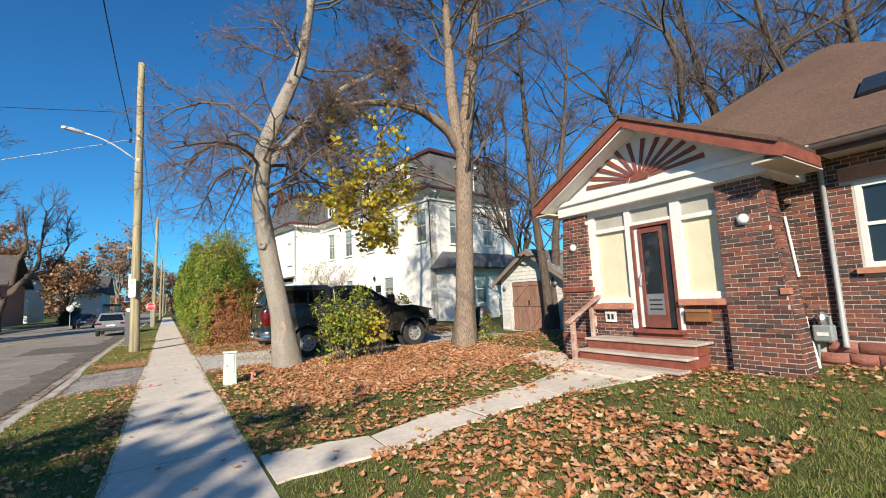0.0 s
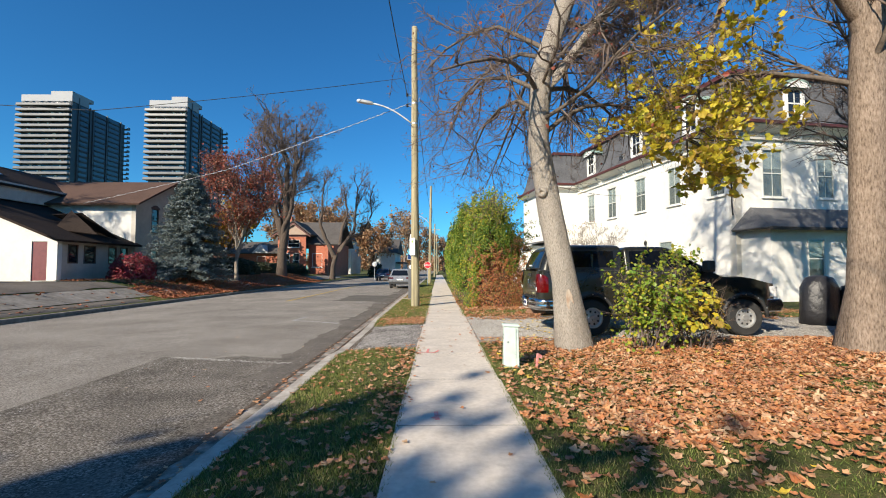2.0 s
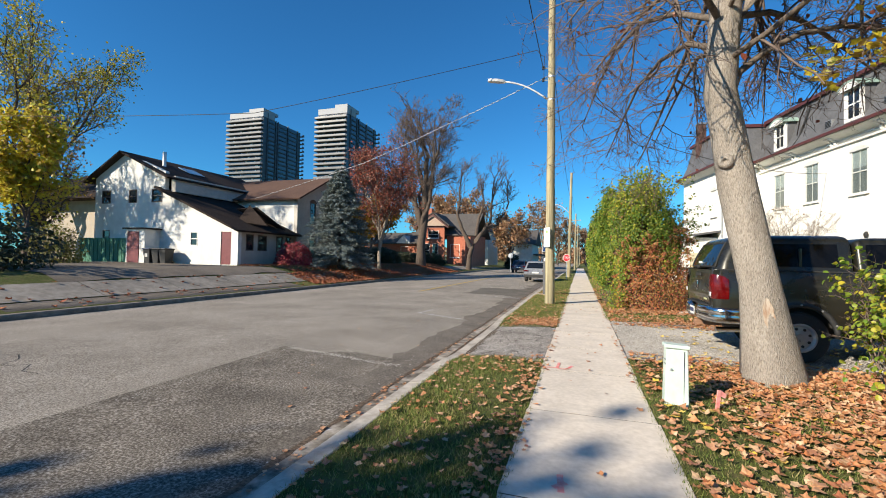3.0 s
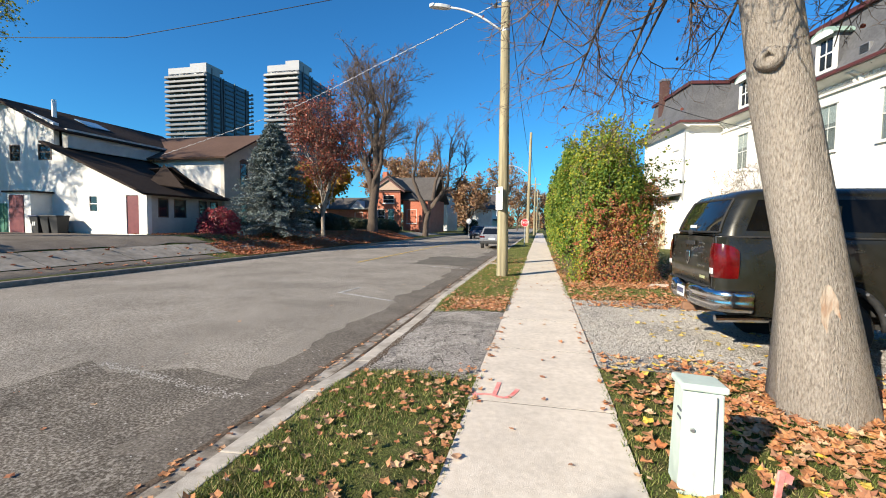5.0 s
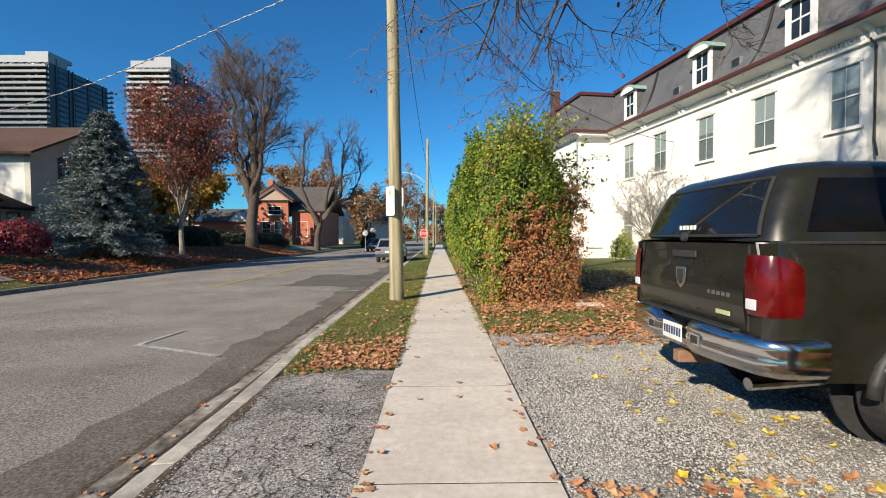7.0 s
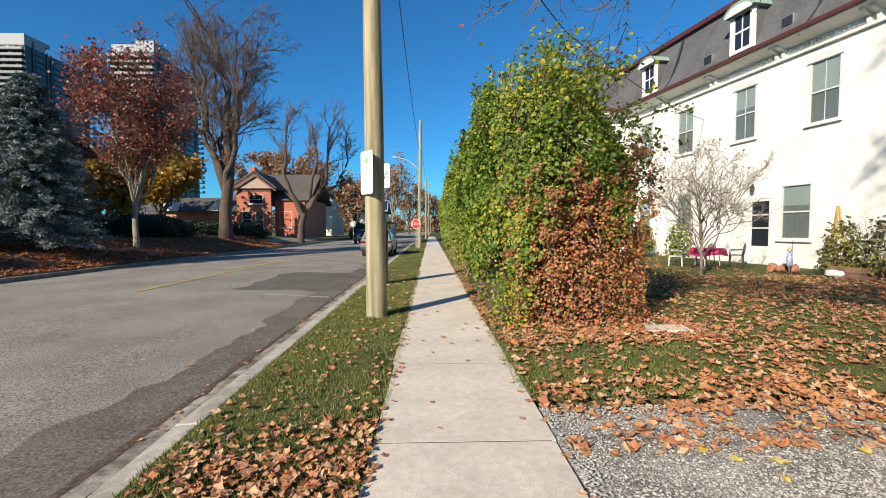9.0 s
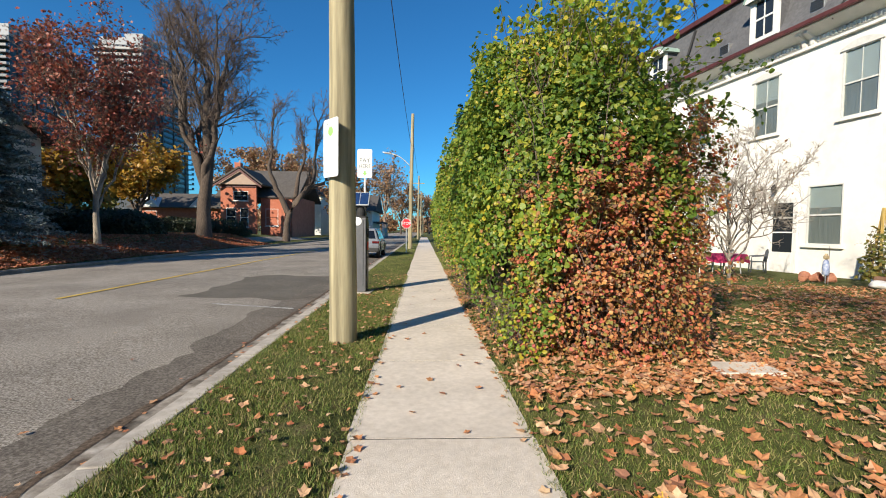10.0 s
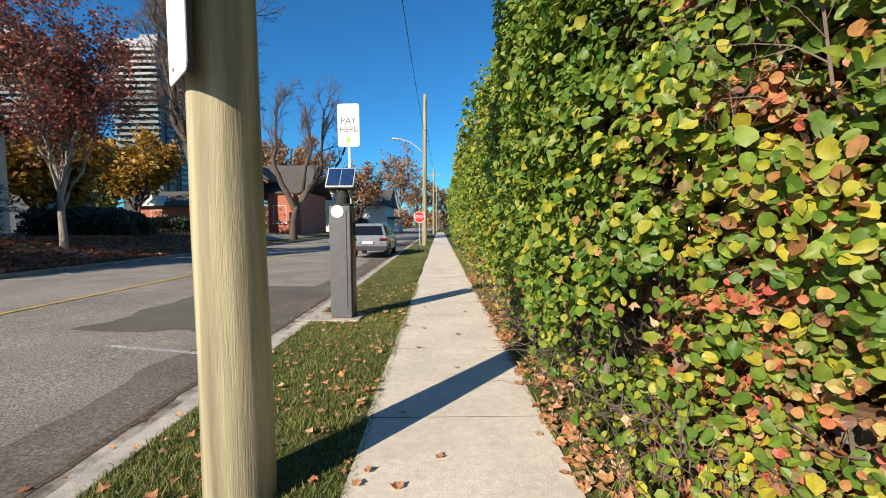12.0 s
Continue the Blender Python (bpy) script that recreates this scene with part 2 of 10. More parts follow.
BARK_PALE = mat("pale_ridged_bark", [(0.2, 0.168, 0.137), (0.37, 0.324, 0.272), (0.48, 0.428, 0.367)], 46, 0.95, 0.03, 40, stretch=(1.9, 1.9, 0.5), stain=0.18, sscale=2.0)
BARK_DARK = mat("dark_bark", [(0.065, 0.05, 0.041), (0.15, 0.118, 0.096)], 9, 0.95, 0.03, 14, stretch=(2.2, 2.2, 0.5))
POLE_WOOD = mat("pale_pole_wood", [(0.33, 0.28, 0.165), (0.4, 0.345, 0.21), (0.46, 0.405, 0.255)], 2.4, 0.85, 0.004, 22, stretch=(5, 5, 0.3), stain=0.5, sscale=1.3)
METAL = mat("galvanised_metal", [(0.42, 0.43, 0.44), (0.55, 0.56, 0.57)], 20, 0.45, metal=0.8)
BLACK = mat("black_rubber", [(0.015, 0.015, 0.016), (0.03, 0.03, 0.03)], 20, 0.8)


# ---- ground ----
def smooth(a, b, x):
    t = min(1, max(0, (x - a) / (b - a)))
    return t * t * (3 - 2 * t)


KX, FKX = -0.78, -12.45  # back edges of the near and the far kerb
WL, WR = 0.68, 2.03  # the pavement's edges


def kerb_drop(y):
    """1 where the near kerb and the apron drop for the drive, 0 elsewhere."""
    return smooth(11.3, 12.2, y) * (1 - smooth(15.7, 16.8, y))


def land(x, y):
    """Height of the lawns and yards."""
    if x > WR:
        z = 0.0 + 0.16 * smooth(2.3, 7.5, x) * (1 - smooth(12.0, 13.2, y)) + 0.05 * smooth(17.0, 18.5, y) * smooth(2.2, 3.2, x) * (1 - smooth(9, 14, x))
        return z
    if x > KX:
        return -0.07 * (1 - smooth(KX, 0.25, x)) * kerb_drop(y)
    if x < FKX - 0.2:
        return 0.02 + 0.88 * smooth(-12.9, -17.0, x) if y < 60 else 0.02 + 0.88 * smooth(-12.9, -17.0, x) * (1 - smooth(60, 80, y))
    return -0.35


def grid(xs, ys, zf):
    V = [(x, y, zf(x, y)) for y in ys for x in xs]
    n = len(xs)
    F = [(j * n + i, j * n + i + 1, (j + 1) * n + i + 1, (j + 1) * n + i) for j in range(len(ys) - 1) for i in range(n - 1)]
    return np.array(V), np.array(F)


xs = sorted({-2500, -600, -200, -100, -60, -40, -30, -24, -20, *np.arange(-18, -12.4, 0.5).tolist(), FKX - 0.21, FKX - 0.01, -12.0, -6.0, KX - 0.06, KX + 0.01,
             WL - 0.02, WL + 0.06, WR - 0.06, WR + 0.02, *np.arange(-0.6, 0.6, 0.3).tolist(), *np.arange(2.2, 16, 0.3).tolist(), 18, 22, 30, 45, 80, 200, 600, 2500})
ys = sorted({-2500, -600, -200, -60, -30, *np.arange(-14, 32, 0.4).tolist(), *np.arange(32, 60, 2.0).tolist(), *range(60, 100, 5), 130, 200, 600, 2500})


def soil(x, y):
    if KX < x < WL and 12.2 < y < 15.85 or WR < x < 13.2 and 13.0 < y < 17.8:
        return -0.14
    if WL < x < WR and y < 300:
        return -0.08
    return land(x, y) + (0.018 * noise.noise((x * 1.3, y * 1.3, 0)) if -13 < y < 60 and abs(x) < 18 and not (FKX - 0.2 < x < KX) else 0)


V, F = grid(xs, ys, soil)
tagged(bulk("ground", V, F, GRASS_SOIL, smooth=True), "autumn lawn soil with thin grass", "ground", kind="structure")


# ---- road ----
def road_z(x, y):
    c = (x - (KX + FKX) / 2) / 6.0
    return -0.13 + 0.06 * (1 - c * c) + 0.004 * noise.noise((x * 0.8, y * 0.5, 3))


V, F = grid(np.linspace(FKX - 0.05, KX - 0.12, 26).tolist(), sorted({-400, -100, -40, *np.arange(-14, 60, 1.0).tolist(), 80, 120, 200, 400, 900}), road_z)
tagged(bulk("road", V, F, ASPHALT, smooth=True), "worn grey asphalt street with patches", "road", kind="structure")


# ---- kerbs, pavement, drives ----


def kerb(x0, x1, label, drops):
    e = thing("kerb", label, "kerb", kind="structure")
    y = -14.0
    rr = random.Random(4)
    while y < 120:
        n = 1.2 + rr.uniform(-0.05, 0.05) if 10 < y < 18 else 2.4 + rr.uniform(-0.1, 0.1) if y < 60 else 10
        prof = []
        for v in (y + 0.003, y + n - 0.003):
            top = 0.01 - 0.08 * (kerb_drop(v) if drops else 0) + rr.uniform(-0.003, 0.003)
            prof += [(x0, v, -0.35), (x1, v, -0.35), (x1, v, top), (x0 + 0.03, v, top - 0.012), (x0, v, min(top - 0.03, -0.03))]
        m = Mesh()
        m.add(prof, [(0, 1, 2, 3, 4), (9, 8, 7, 6, 5)] + [(k, k + 5, (k + 1) % 5 + 5, (k + 1) % 5) for k in range(5)])
        m.ob("kerb_stone", KERB, e, bevel=0.012)
        y += n
    return e


kerb(KX - 0.2, KX + 0.02, "cast concrete kerb with a dropped drive entrance", True)
e = thing("kerb", "low concrete kerb across the street", "kerb", kind="structure")
m = Mesh()
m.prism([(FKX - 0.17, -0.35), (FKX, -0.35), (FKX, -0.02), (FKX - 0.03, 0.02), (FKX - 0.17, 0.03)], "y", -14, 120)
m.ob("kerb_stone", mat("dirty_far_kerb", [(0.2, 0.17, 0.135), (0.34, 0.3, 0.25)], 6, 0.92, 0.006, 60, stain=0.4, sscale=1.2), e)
# gutter strip along the near kerb
m = Mesh()
V, F = grid([KX - 0.46, KX - 0.3, KX - 0.17], np.arange(-14, 60, 0.8).tolist(), lambda x, y: -0.105 + 0.006 * noise.noise((x * 3, y, 9)) + 0.02 * (KX - 0.17 - x))
tagged(bulk("gutter", V, F, mat("brown_stained_gutter", [(0.12, 0.095, 0.075), (0.34, 0.3, 0.25), (0.56, 0.51, 0.45)], 5, 0.92, 0.008, 50, stain=0.55, sscale=2.4), smooth=True), "stained concrete gutter strip", "gutter", kind="structure")

DIRT = mat("dark_gutter_dirt", [(0.05, 0.038, 0.028), (0.12, 0.09, 0.066), (0.2, 0.15, 0.11)], 30, 0.96, 0.01, 60)
for x0, w, z, y0, y1, label, sd in ((KX - 0.24, 0.03, -0.099, -14, 60, "dark dirt in the seam between kerb and gutter", 3), (KX - 0.462, 0.05, -0.097, -14, 60, "dark dirt along the gutter's edge", 6), (KX + 0.06, 0.06, -0.063, 12.25, 15.8, "dark earth and leaf mould behind the dropped kerb", 9)):
    V, F = grid([-1.0, 0.0, 1.0], np.arange(y0, y1, 0.12).tolist(), lambda x, y: 0)
    for v in V:
        u = v[0]
        v[0] = x0 + u * w * max(0.1, 0.75 + 0.9 * noise.noise((v[1] * 0.9, u * 2, sd)) + 0.8 * noise.noise((v[1] * 4.0, u * 2, sd)))
        v[2] = z + 0.004 * (u == 0)
    tagged(bulk("gutter_dirt", V, F, DIRT, smooth=True), label, "dirt", kind="structure")

pave = thing("pavement", "pale concrete pavement slabs with narrow joints", "pavement", kind="structure")
Mesh().box(WL + 0.02, WR - 0.02, -14, 105, -0.12, 0.0045).ob("joint_bed", mat("joint_dirt", [(0.05, 0.042, 0.033), (0.1, 0.085, 0.065)], 30, 0.95), pave, "dark earth in the joints")
rr = random.Random(7)
for i in range(-17, 47):
    y = 18.9 + 1.85 * i
    m = Mesh()
    tl, tr = 0.0065 + rr.uniform(-0.0007, 0.0007), 0.0065 + rr.uniform(-0.0007, 0.0007)
    jl, jr = rr.uniform(-0.015, 0.015), rr.uniform(-0.015, 0.015)
    p = [(WL + jl, y + 0.008), (WR + jr, y + 0.008), (WR + jr, y + 1.842), (WL + jl, y + 1.842)]
    m.add([(*q, -0.1) for q in p] + [(p[k][0], p[k][1], (tl, tr, tr, tl)[k]) for k in range(4)],
          [(3, 2, 1, 0), (4, 5, 6, 7), (0, 1, 5, 4), (1, 2, 6, 5), (2, 3, 7, 6), (3, 0, 4, 7)])
    m.ob("paving_slab", CONCRETE, pave)

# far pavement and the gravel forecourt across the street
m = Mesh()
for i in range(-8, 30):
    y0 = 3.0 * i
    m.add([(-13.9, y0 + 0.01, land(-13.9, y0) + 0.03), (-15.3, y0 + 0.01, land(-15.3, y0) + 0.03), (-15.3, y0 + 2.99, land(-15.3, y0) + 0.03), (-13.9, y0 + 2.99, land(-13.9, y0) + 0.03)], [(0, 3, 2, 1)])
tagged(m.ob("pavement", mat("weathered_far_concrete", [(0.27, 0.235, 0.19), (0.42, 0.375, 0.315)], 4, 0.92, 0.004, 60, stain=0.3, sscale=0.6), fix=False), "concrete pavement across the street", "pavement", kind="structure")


def sheet(name, label, cat, matl, x0, x1, y0, y1, lift, step=0.35, wob=0.12, seed=1):
    """A loose-edged ground patch that follows the land."""
    nx, ny = max(2, int((x1 - x0) / step)), max(2, int((y1 - y0) / step))
    V, F = grid(np.linspace(x0, x1, nx + 1).tolist(), np.linspace(y0, y1, ny + 1).tolist(), lambda x, y: 0)
    for v in V:
        ex, ey = min(v[0] - x0, x1 - v[0]), min(v[1] - y0, y1 - v[1])
        if ey < 1e-6:
            v[1] += wob * noise.noise((v[0] * 1.7, v[1], seed))
        if ex < 1e-6 and name not in ("apron", "driveway"):
            v[0] += wob * noise.noise((v[0], v[1] * 1.7, seed))
        v[2] = land(v[0], v[1]) + lift + 0.01 * noise.noise((v[0] * 2.5, v[1] * 2.5, seed))
        if ex < 1e-6 and name != "apron" or ey < 1e-6:
            v[2] -= 0.03
    return tagged(bulk(name, V, F, matl, smooth=True), label, cat, kind="structure")


sheet("driveway", "pale gravel driveway strewn with leaves", "driveway", GRAVEL, WR - 0.03, 13.4, 12.85, 17.65, 0.012)
APRON = cracked(mat("worn_apron_asphalt", [(0.15, 0.128, 0.112), (0.38, 0.345, 0.31), (0.62, 0.58, 0.54)], 46, 0.95, 0.014, 60, stain=0.55, sscale=1.6, lo=0.4, hi=0.62), 6.0, 0.05, 0.1)
sheet("apron", "cracked grey asphalt drive apron", "apron", APRON, KX + 0.002, WL + 0.03, 12.1, 15.9, 0.002, 0.18)
FORE = mat("forecourt_gravel", [(0.15, 0.125, 0.1), (0.26, 0.225, 0.185)], 30, 0.95, 0.012, 60, stain=0.35, sscale=0.5)
sheet("forecourt", "rough grey gravel forecourt", "forecourt", FORE, -30, -15.4, 14.5, 26.4, 0.06, 1.0, 0.4)
sheet("driveway", "gravel entrance across the far verge", "driveway", FORE, -13.9, FKX - 0.18, 12.0, 24.5, 0.035, 0.4, 0.2)

# garden walk of uneven concrete slabs from the pavement to the porch steps
gw = thing("garden_walk", "pale uneven concrete garden path to the porch", "path", kind="structure")
line = [(2.05, 5.03, 0.45), (3.27, 4.94, 0.33), (4.7, 5.15, 0.37), (6.1, 5.2, 0.45), (7.45, 5.3, 0.75)]
for i, ((xa, ya, ha), (xb, yb, hb)) in enumerate(zip(line, line[1:])):
    m = Mesh()
    za, zb = land(xa, ya) + 0.016, land(xb, yb) + 0.016
    rag = lambda u, k: 0.055 * noise.noise((u * 2.3, k * 5.0, 2)) + 0.03 * noise.noise((u * 7.0, k * 5.0, 6))
    low, up = [], []
    for k in range(9):
        u = k / 8
        x = xa + 0.02 + (xb - xa - 0.04) * u
        yc, hw, zz = ya + (yb - ya) * u, ha + (hb - ha) * u, za + (zb - za) * u + (0.006, -0.002, 0.009, 0.0)[i]
        low.append((x + 0.02 * noise.noise((i, 1, 1)), yc - hw - rag(x, 1), zz))
        up.append((x + 0.05 * noise.noise((i, 3, 1)), yc + hw * 0.9 + rag(x, 2), zz + 0.006))
    m.slab(low[-1:] + up[::-1] + low[:-1], 0.08)
    m.ob("path_slab", CONCRETE, gw, bevel=0.004)
for a in ([(7.47, 4.5), (8.28, 4.45), (8.28, 6.5), (7.47, 6.05)], [(7.6, 6.2), (8.25, 6.55), (9.05, 7.2), (9.2, 8.1), (8.2, 7.95), (7.75, 7.0)]):
    m = Mesh()
    m.slab([(x, y, land(x, y) + 0.05) for x, y in a], 0.1)
    m.ob("path_slab", CONCRETE, gw, bevel=0.012)

# street markings, patches and joint lines
PAINT_Y = mat("yellow_line_paint", [(0.55, 0.36, 0.06), (0.7, 0.5, 0.1)], 25, 0.8, stain=0.3, sscale=4)
PAINT_W = mat("worn_white_paint", [(0.16, 0.15, 0.135), (0.3, 0.285, 0.265), (0.66, 0.65, 0.63), (0.7, 0.69, 0.67)], 55, 0.88, stain=0.4, sscale=5, lo=0.4, hi=0.58)
SPRAY = mat("red_spray_paint", [(0.72, 0.16, 0.15), (0.78, 0.42, 0.37)], 16, 0.85)


def strip(pts, w, z, M=None):
    """A flat painted band through points on the ground."""
    M = M or Mesh()
    for i, ((xa, ya), (xb, yb)) in enumerate(zip(pts, pts[1:])):
        d = Vector((xb - xa, yb - ya)).normalized()
        n = Vector((-d.y, d.x)) * w / 2
        M.add([(xa - n.x, ya - n.y, z(xa, ya) + 0.0005 * (i % 2)), (xb - n.x, yb - n.y, z(xb, yb) + 0.0005 * (i % 2)), (xb + n.x, yb + n.y, z(xb, yb) + 0.0005 * (i % 2)), (xa + n.x, ya + n.y, z(xa, ya) + 0.0005 * (i % 2))], [(0, 1, 2, 3)])
    return M


rz = lambda x, y: road_z(x, y) + 0.012
m = strip([(-6.65, 25.4 + 0.5 * k) for k in range(60)], 0.13, rz)
tagged(m.ob("road_line", PAINT_Y, fix=False), "faded yellow centre line", "road line", kind="structure")
m = strip([(-3.58, 17.45), (-2.0, 16.85)], 0.1, rz)
strip([(-3.62, 17.4), (-3.5, 18.5)], 0.09, rz, m)
tagged(m.ob("parking_mark", PAINT_W, fix=False), "worn white parking bay mark", "road mark", kind="structure")
m = strip([(-3.2, 25.0), (-1.4, 24.6)], 0.09, rz)
tagged(m.ob("parking_mark", PAINT_W, fix=False), "worn white parking bay mark", "road mark", kind="structure")


def patch(x0, x1, y0, y1, matl, label, lift=0.004, seed=2):
    V, F = grid(np.linspace(x0, x1, 9).tolist(), np.linspace(y0, y1, 13).tolist(), lambda x, y: 0)
    for v in V:
        edge = v[0] in (x0, x1) or v[1] in (y0, y1)
        v[0] += 0.5 * noise.noise((v[0], v[1] * 1.3, seed)) if edge else 0
        v[1] += 0.5 * noise.noise((v[1], v[0] * 1.3, seed + 1)) if edge else 0
        v[2] = road_z(v[0], v[1]) + lift
    return tagged(bulk("road_patch", V, F, matl, smooth=True), label, "road patch", kind="structure")


# grimy brown band where wheels and water run along the gutter
GRIME = mat("grimy_gutter_asphalt", [(0.085, 0.072, 0.058), (0.18, 0.156, 0.13), (0.31, 0.278, 0.24)], 40, 0.93, 0.006, 120, stain=0.3, sscale=0.8)
V, F = grid([0.0, 0.3, 0.7], np.arange(-14, 70, 0.25).tolist(), lambda x, y: 0)
for v in V:
    u = v[0]
    v[0] = KX - 0.44 - u - (0.34 * noise.noise((v[1] * 0.6, 3, 1)) + 0.2 * noise.noise((v[1] * 2.3, 8, 1))) * (u > 0.5)
    v[2] = road_z(v[0], v[1]) + 0.004
tagged(bulk("gutter_band", V[:, [0, 1, 2]], F[:, ::-1], GRIME, smooth=True), "grimy brown asphalt along the gutter", "road", kind="structure")
ASPHALT_PALE = mat("asphalt_rough_patch", [(0.085, 0.071, 0.055), (0.19, 0.165, 0.135), (0.42, 0.38, 0.33)], 42, 0.93, 0.008, 120, stain=0.4, sscale=0.9, lo=0.36, hi=0.64)
patch(-4.3, -1.35, 25.8, 30.5, ASPHALT_DARK, "dark asphalt repair patch")
patch(-4.1, -1.2, -6.0, 11.5, ASPHALT_PALE, "rough dark patched asphalt strip", seed=5)
patch(-12.0, -7.0, 2.0, 9.0, ASPHALT_PALE, "rough patched asphalt", seed=8)
CRACK = mat("crack_tar", [(0.03, 0.03, 0.03), (0.06, 0.058, 0.055)], 20, 0.9)
rr = random.Random(12)
for sx, sy, n in ((-5.2, 6.0, 9), (-8.8, 9.0, 8)):
    pts, a = [(sx, sy)], rr.uniform(-0.5, 0.5)
    for k in range(n):
        a += rr.uniform(-0.7, 0.7)
        pts.append((pts[-1][0] + 0.45 * math.cos(a), pts[-1][1] + 0.45 * math.sin(a) * rr.choice((1, 1, -1))))
    tagged(strip(pts, 0.014, lambda x, y: road_z(x, y) + 0.003).ob("road_crack", CRACK, fix=False), "thin dark crack in the asphalt", "crack", kind="structure")
wz = lambda x, y: 0.0085
for k, pts in enumerate(([(0.69, 11.71), (0.75, 11.52)], [(0.72, 11.62), (0.81, 11.65), (0.89, 11.65), (0.96, 11.61), (1.01, 11.6), (1.05, 11.63), (1.08, 11.68), (1.11, 11.77), (1.13, 11.86)], [(0.93, 12.0), (0.92, 11.8), (0.91, 11.64)])):
    tagged(strip(pts, 0.045, lambda x, y: wz(x, y) + 0.002 * k).ob("survey_mark", SPRAY, fix=False), "red sprayed survey mark on concrete", "paint mark", kind="structure")
for k, pts in enumerate(([(1.12, 7.95), (1.1, 8.22)], [(1.06, 8.0), (1.15, 8.1)])):
    tagged(strip(pts, 0.05, lambda x, y: wz(x, y) + 0.002 * k).ob("survey_mark", SPRAY, fix=False), "red sprayed survey mark on concrete", "paint mark", kind="structure")


# ---- windows shared by the houses ----
def clear_glass():
    """Thin window glass: mostly clear, with a mirror-like sheen."""
    m = bpy.data.materials.new("clear_glass")
    m.use_nodes = True
    t = m.node_tree
    g, tr, mx = t.nodes.new("ShaderNodeBsdfGlossy"), t.nodes.new("ShaderNodeBsdfTransparent"), t.nodes.new("ShaderNodeMixShader")
    g.inputs["Roughness"].default_value = 0.03
    tr.inputs[0].default_value = (0.82, 0.86, 0.86, 1)
    mx.inputs[0].default_value = 0.06
    t.links.new(tr.outputs[0], mx.inputs[1])
    t.links.new(g.outputs[0], mx.inputs[2])
    t.links.new(mx.outputs[0], t.nodes["Material Output"].inputs[0])
    return m


CLEAR = clear_glass()

def sash(parent, T, w, h, fm, rows=2, cols=1, arch=False, sill=True, blind=None, depth=0.1, name="window", label="", sm=None, fw=0.06):
    """A window in local x (0 to w), z (0 to h), its face towards -y: frame, panes, sill, blind."""
    m = Mesh(T)
    m.box(0, fw, -0.02, depth, 0, h)
    m.box(w - fw, w, -0.02, depth, 0, h)
    m.box(fw, w - fw, -0.02, depth, 0, fw)
    m.box(fw, w - fw, -0.02, depth, h - fw, h)
    if arch:
        n = 8
        top = [(w * k / n, h + 0.16 * math.sin(math.pi * k / n)) for k in range(n + 1)]
        m.prism([(-0.08, h - 0.03), *[(-0.08 + (w + 0.16) * k / n, h + 0.05 + 0.2 * math.sin(math.pi * k / n)) for k in range(n + 1)], (w + 0.08, h - 0.03)][::-1], "y", -0.06, -0.021)
    for k in range(1, rows):
        z = h * k / rows
        m.box(fw, w - fw, -0.0, depth - 0.02, z - 0.03, z + 0.03)
    f = m.ob(name, fm, parent, label or "white sash window", bevel=0.004)
    for r in range(rows):
        z0, z1 = (fw if r == 0 else h * r / rows + 0.03), (h - fw if r == rows - 1 else h * (r + 1) / rows - 0.03)
        for c in range(cols):
            x0, x1 = fw + (w - 2 * fw) * c / cols, fw + (w - 2 * fw) * (c + 1) / cols
            Mesh(T).box(x0 + 0.008 * (c > 0), x1 - 0.008 * (c < cols - 1), 0.035, 0.039 if blind else 0.045, z0, z1).ob("pane", CLEAR if blind else GLASS, f)
            if c:
                Mesh(T).box(x0 - 0.008, x0 + 0.008, 0.02, 0.05, z0, z1).ob("glazing_bar", fm, f)
    if blind:
        Mesh(T).box(fw, w - fw, 0.052, 0.06, h * blind, h - fw).ob("blind", BLIND, f, "pale roller blind")
        Mesh(T).box(fw, w - fw, 0.048, 0.056, fw, h * blind).ob("curtain", CURTAIN, f, "grey net curtain")
    if sill:
        Mesh(T).box(-0.1, w + 0.1, -0.12, 0.02, -0.1, -0.005).ob("window_sill", sm or fm, f, bevel=0.006)
    return f


BLIND = mat("pale_grey_blind", [(0.55, 0.55, 0.53), (0.63, 0.63, 0.61)], 4, 0.8)
CURTAIN = mat("grey_net_curtain", [(0.24, 0.235, 0.225), (0.36, 0.355, 0.34)], 3, 0.8, stretch=(6, 6, 0.4))
CREAM = mat("cream_shade", [(0.62, 0.58, 0.4), (0.7, 0.66, 0.48)], 3, 0.75, stain=0.06)

# ---- brick cottage with a gabled porch ----
TERRA = mat("terracotta_sill", [(0.42, 0.17, 0.1), (0.52, 0.24, 0.15)], 12, 0.8, 0.003, 60, stain=0.2, sscale=3)
STONE_RED = mat("red_foundation_stone", [(0.3, 0.12, 0.09), (0.45, 0.2, 0.15)], 6, 0.9, 0.02, 12, pick="object")
STEP_PAINT = mat("worn_red_step_paint", [(0.26, 0.1, 0.075), (0.42, 0.25, 0.2), (0.58, 0.5, 0.43)], 5, 0.8, 0.003, 40, stain=0.2, sscale=2, stretch=(1, 0.25, 1))
SOFFIT = mat("cream_soffit", [(0.5, 0.45, 0.36), (0.6, 0.55, 0.45)], 4, 0.8)
PX, DX, MX = 9.3, 9.42, 10.9  # faces of the piers, the door wall and the main wall
cottage = thing("brick_cottage", "red-brown brick cottage with a white gabled porch", "house")
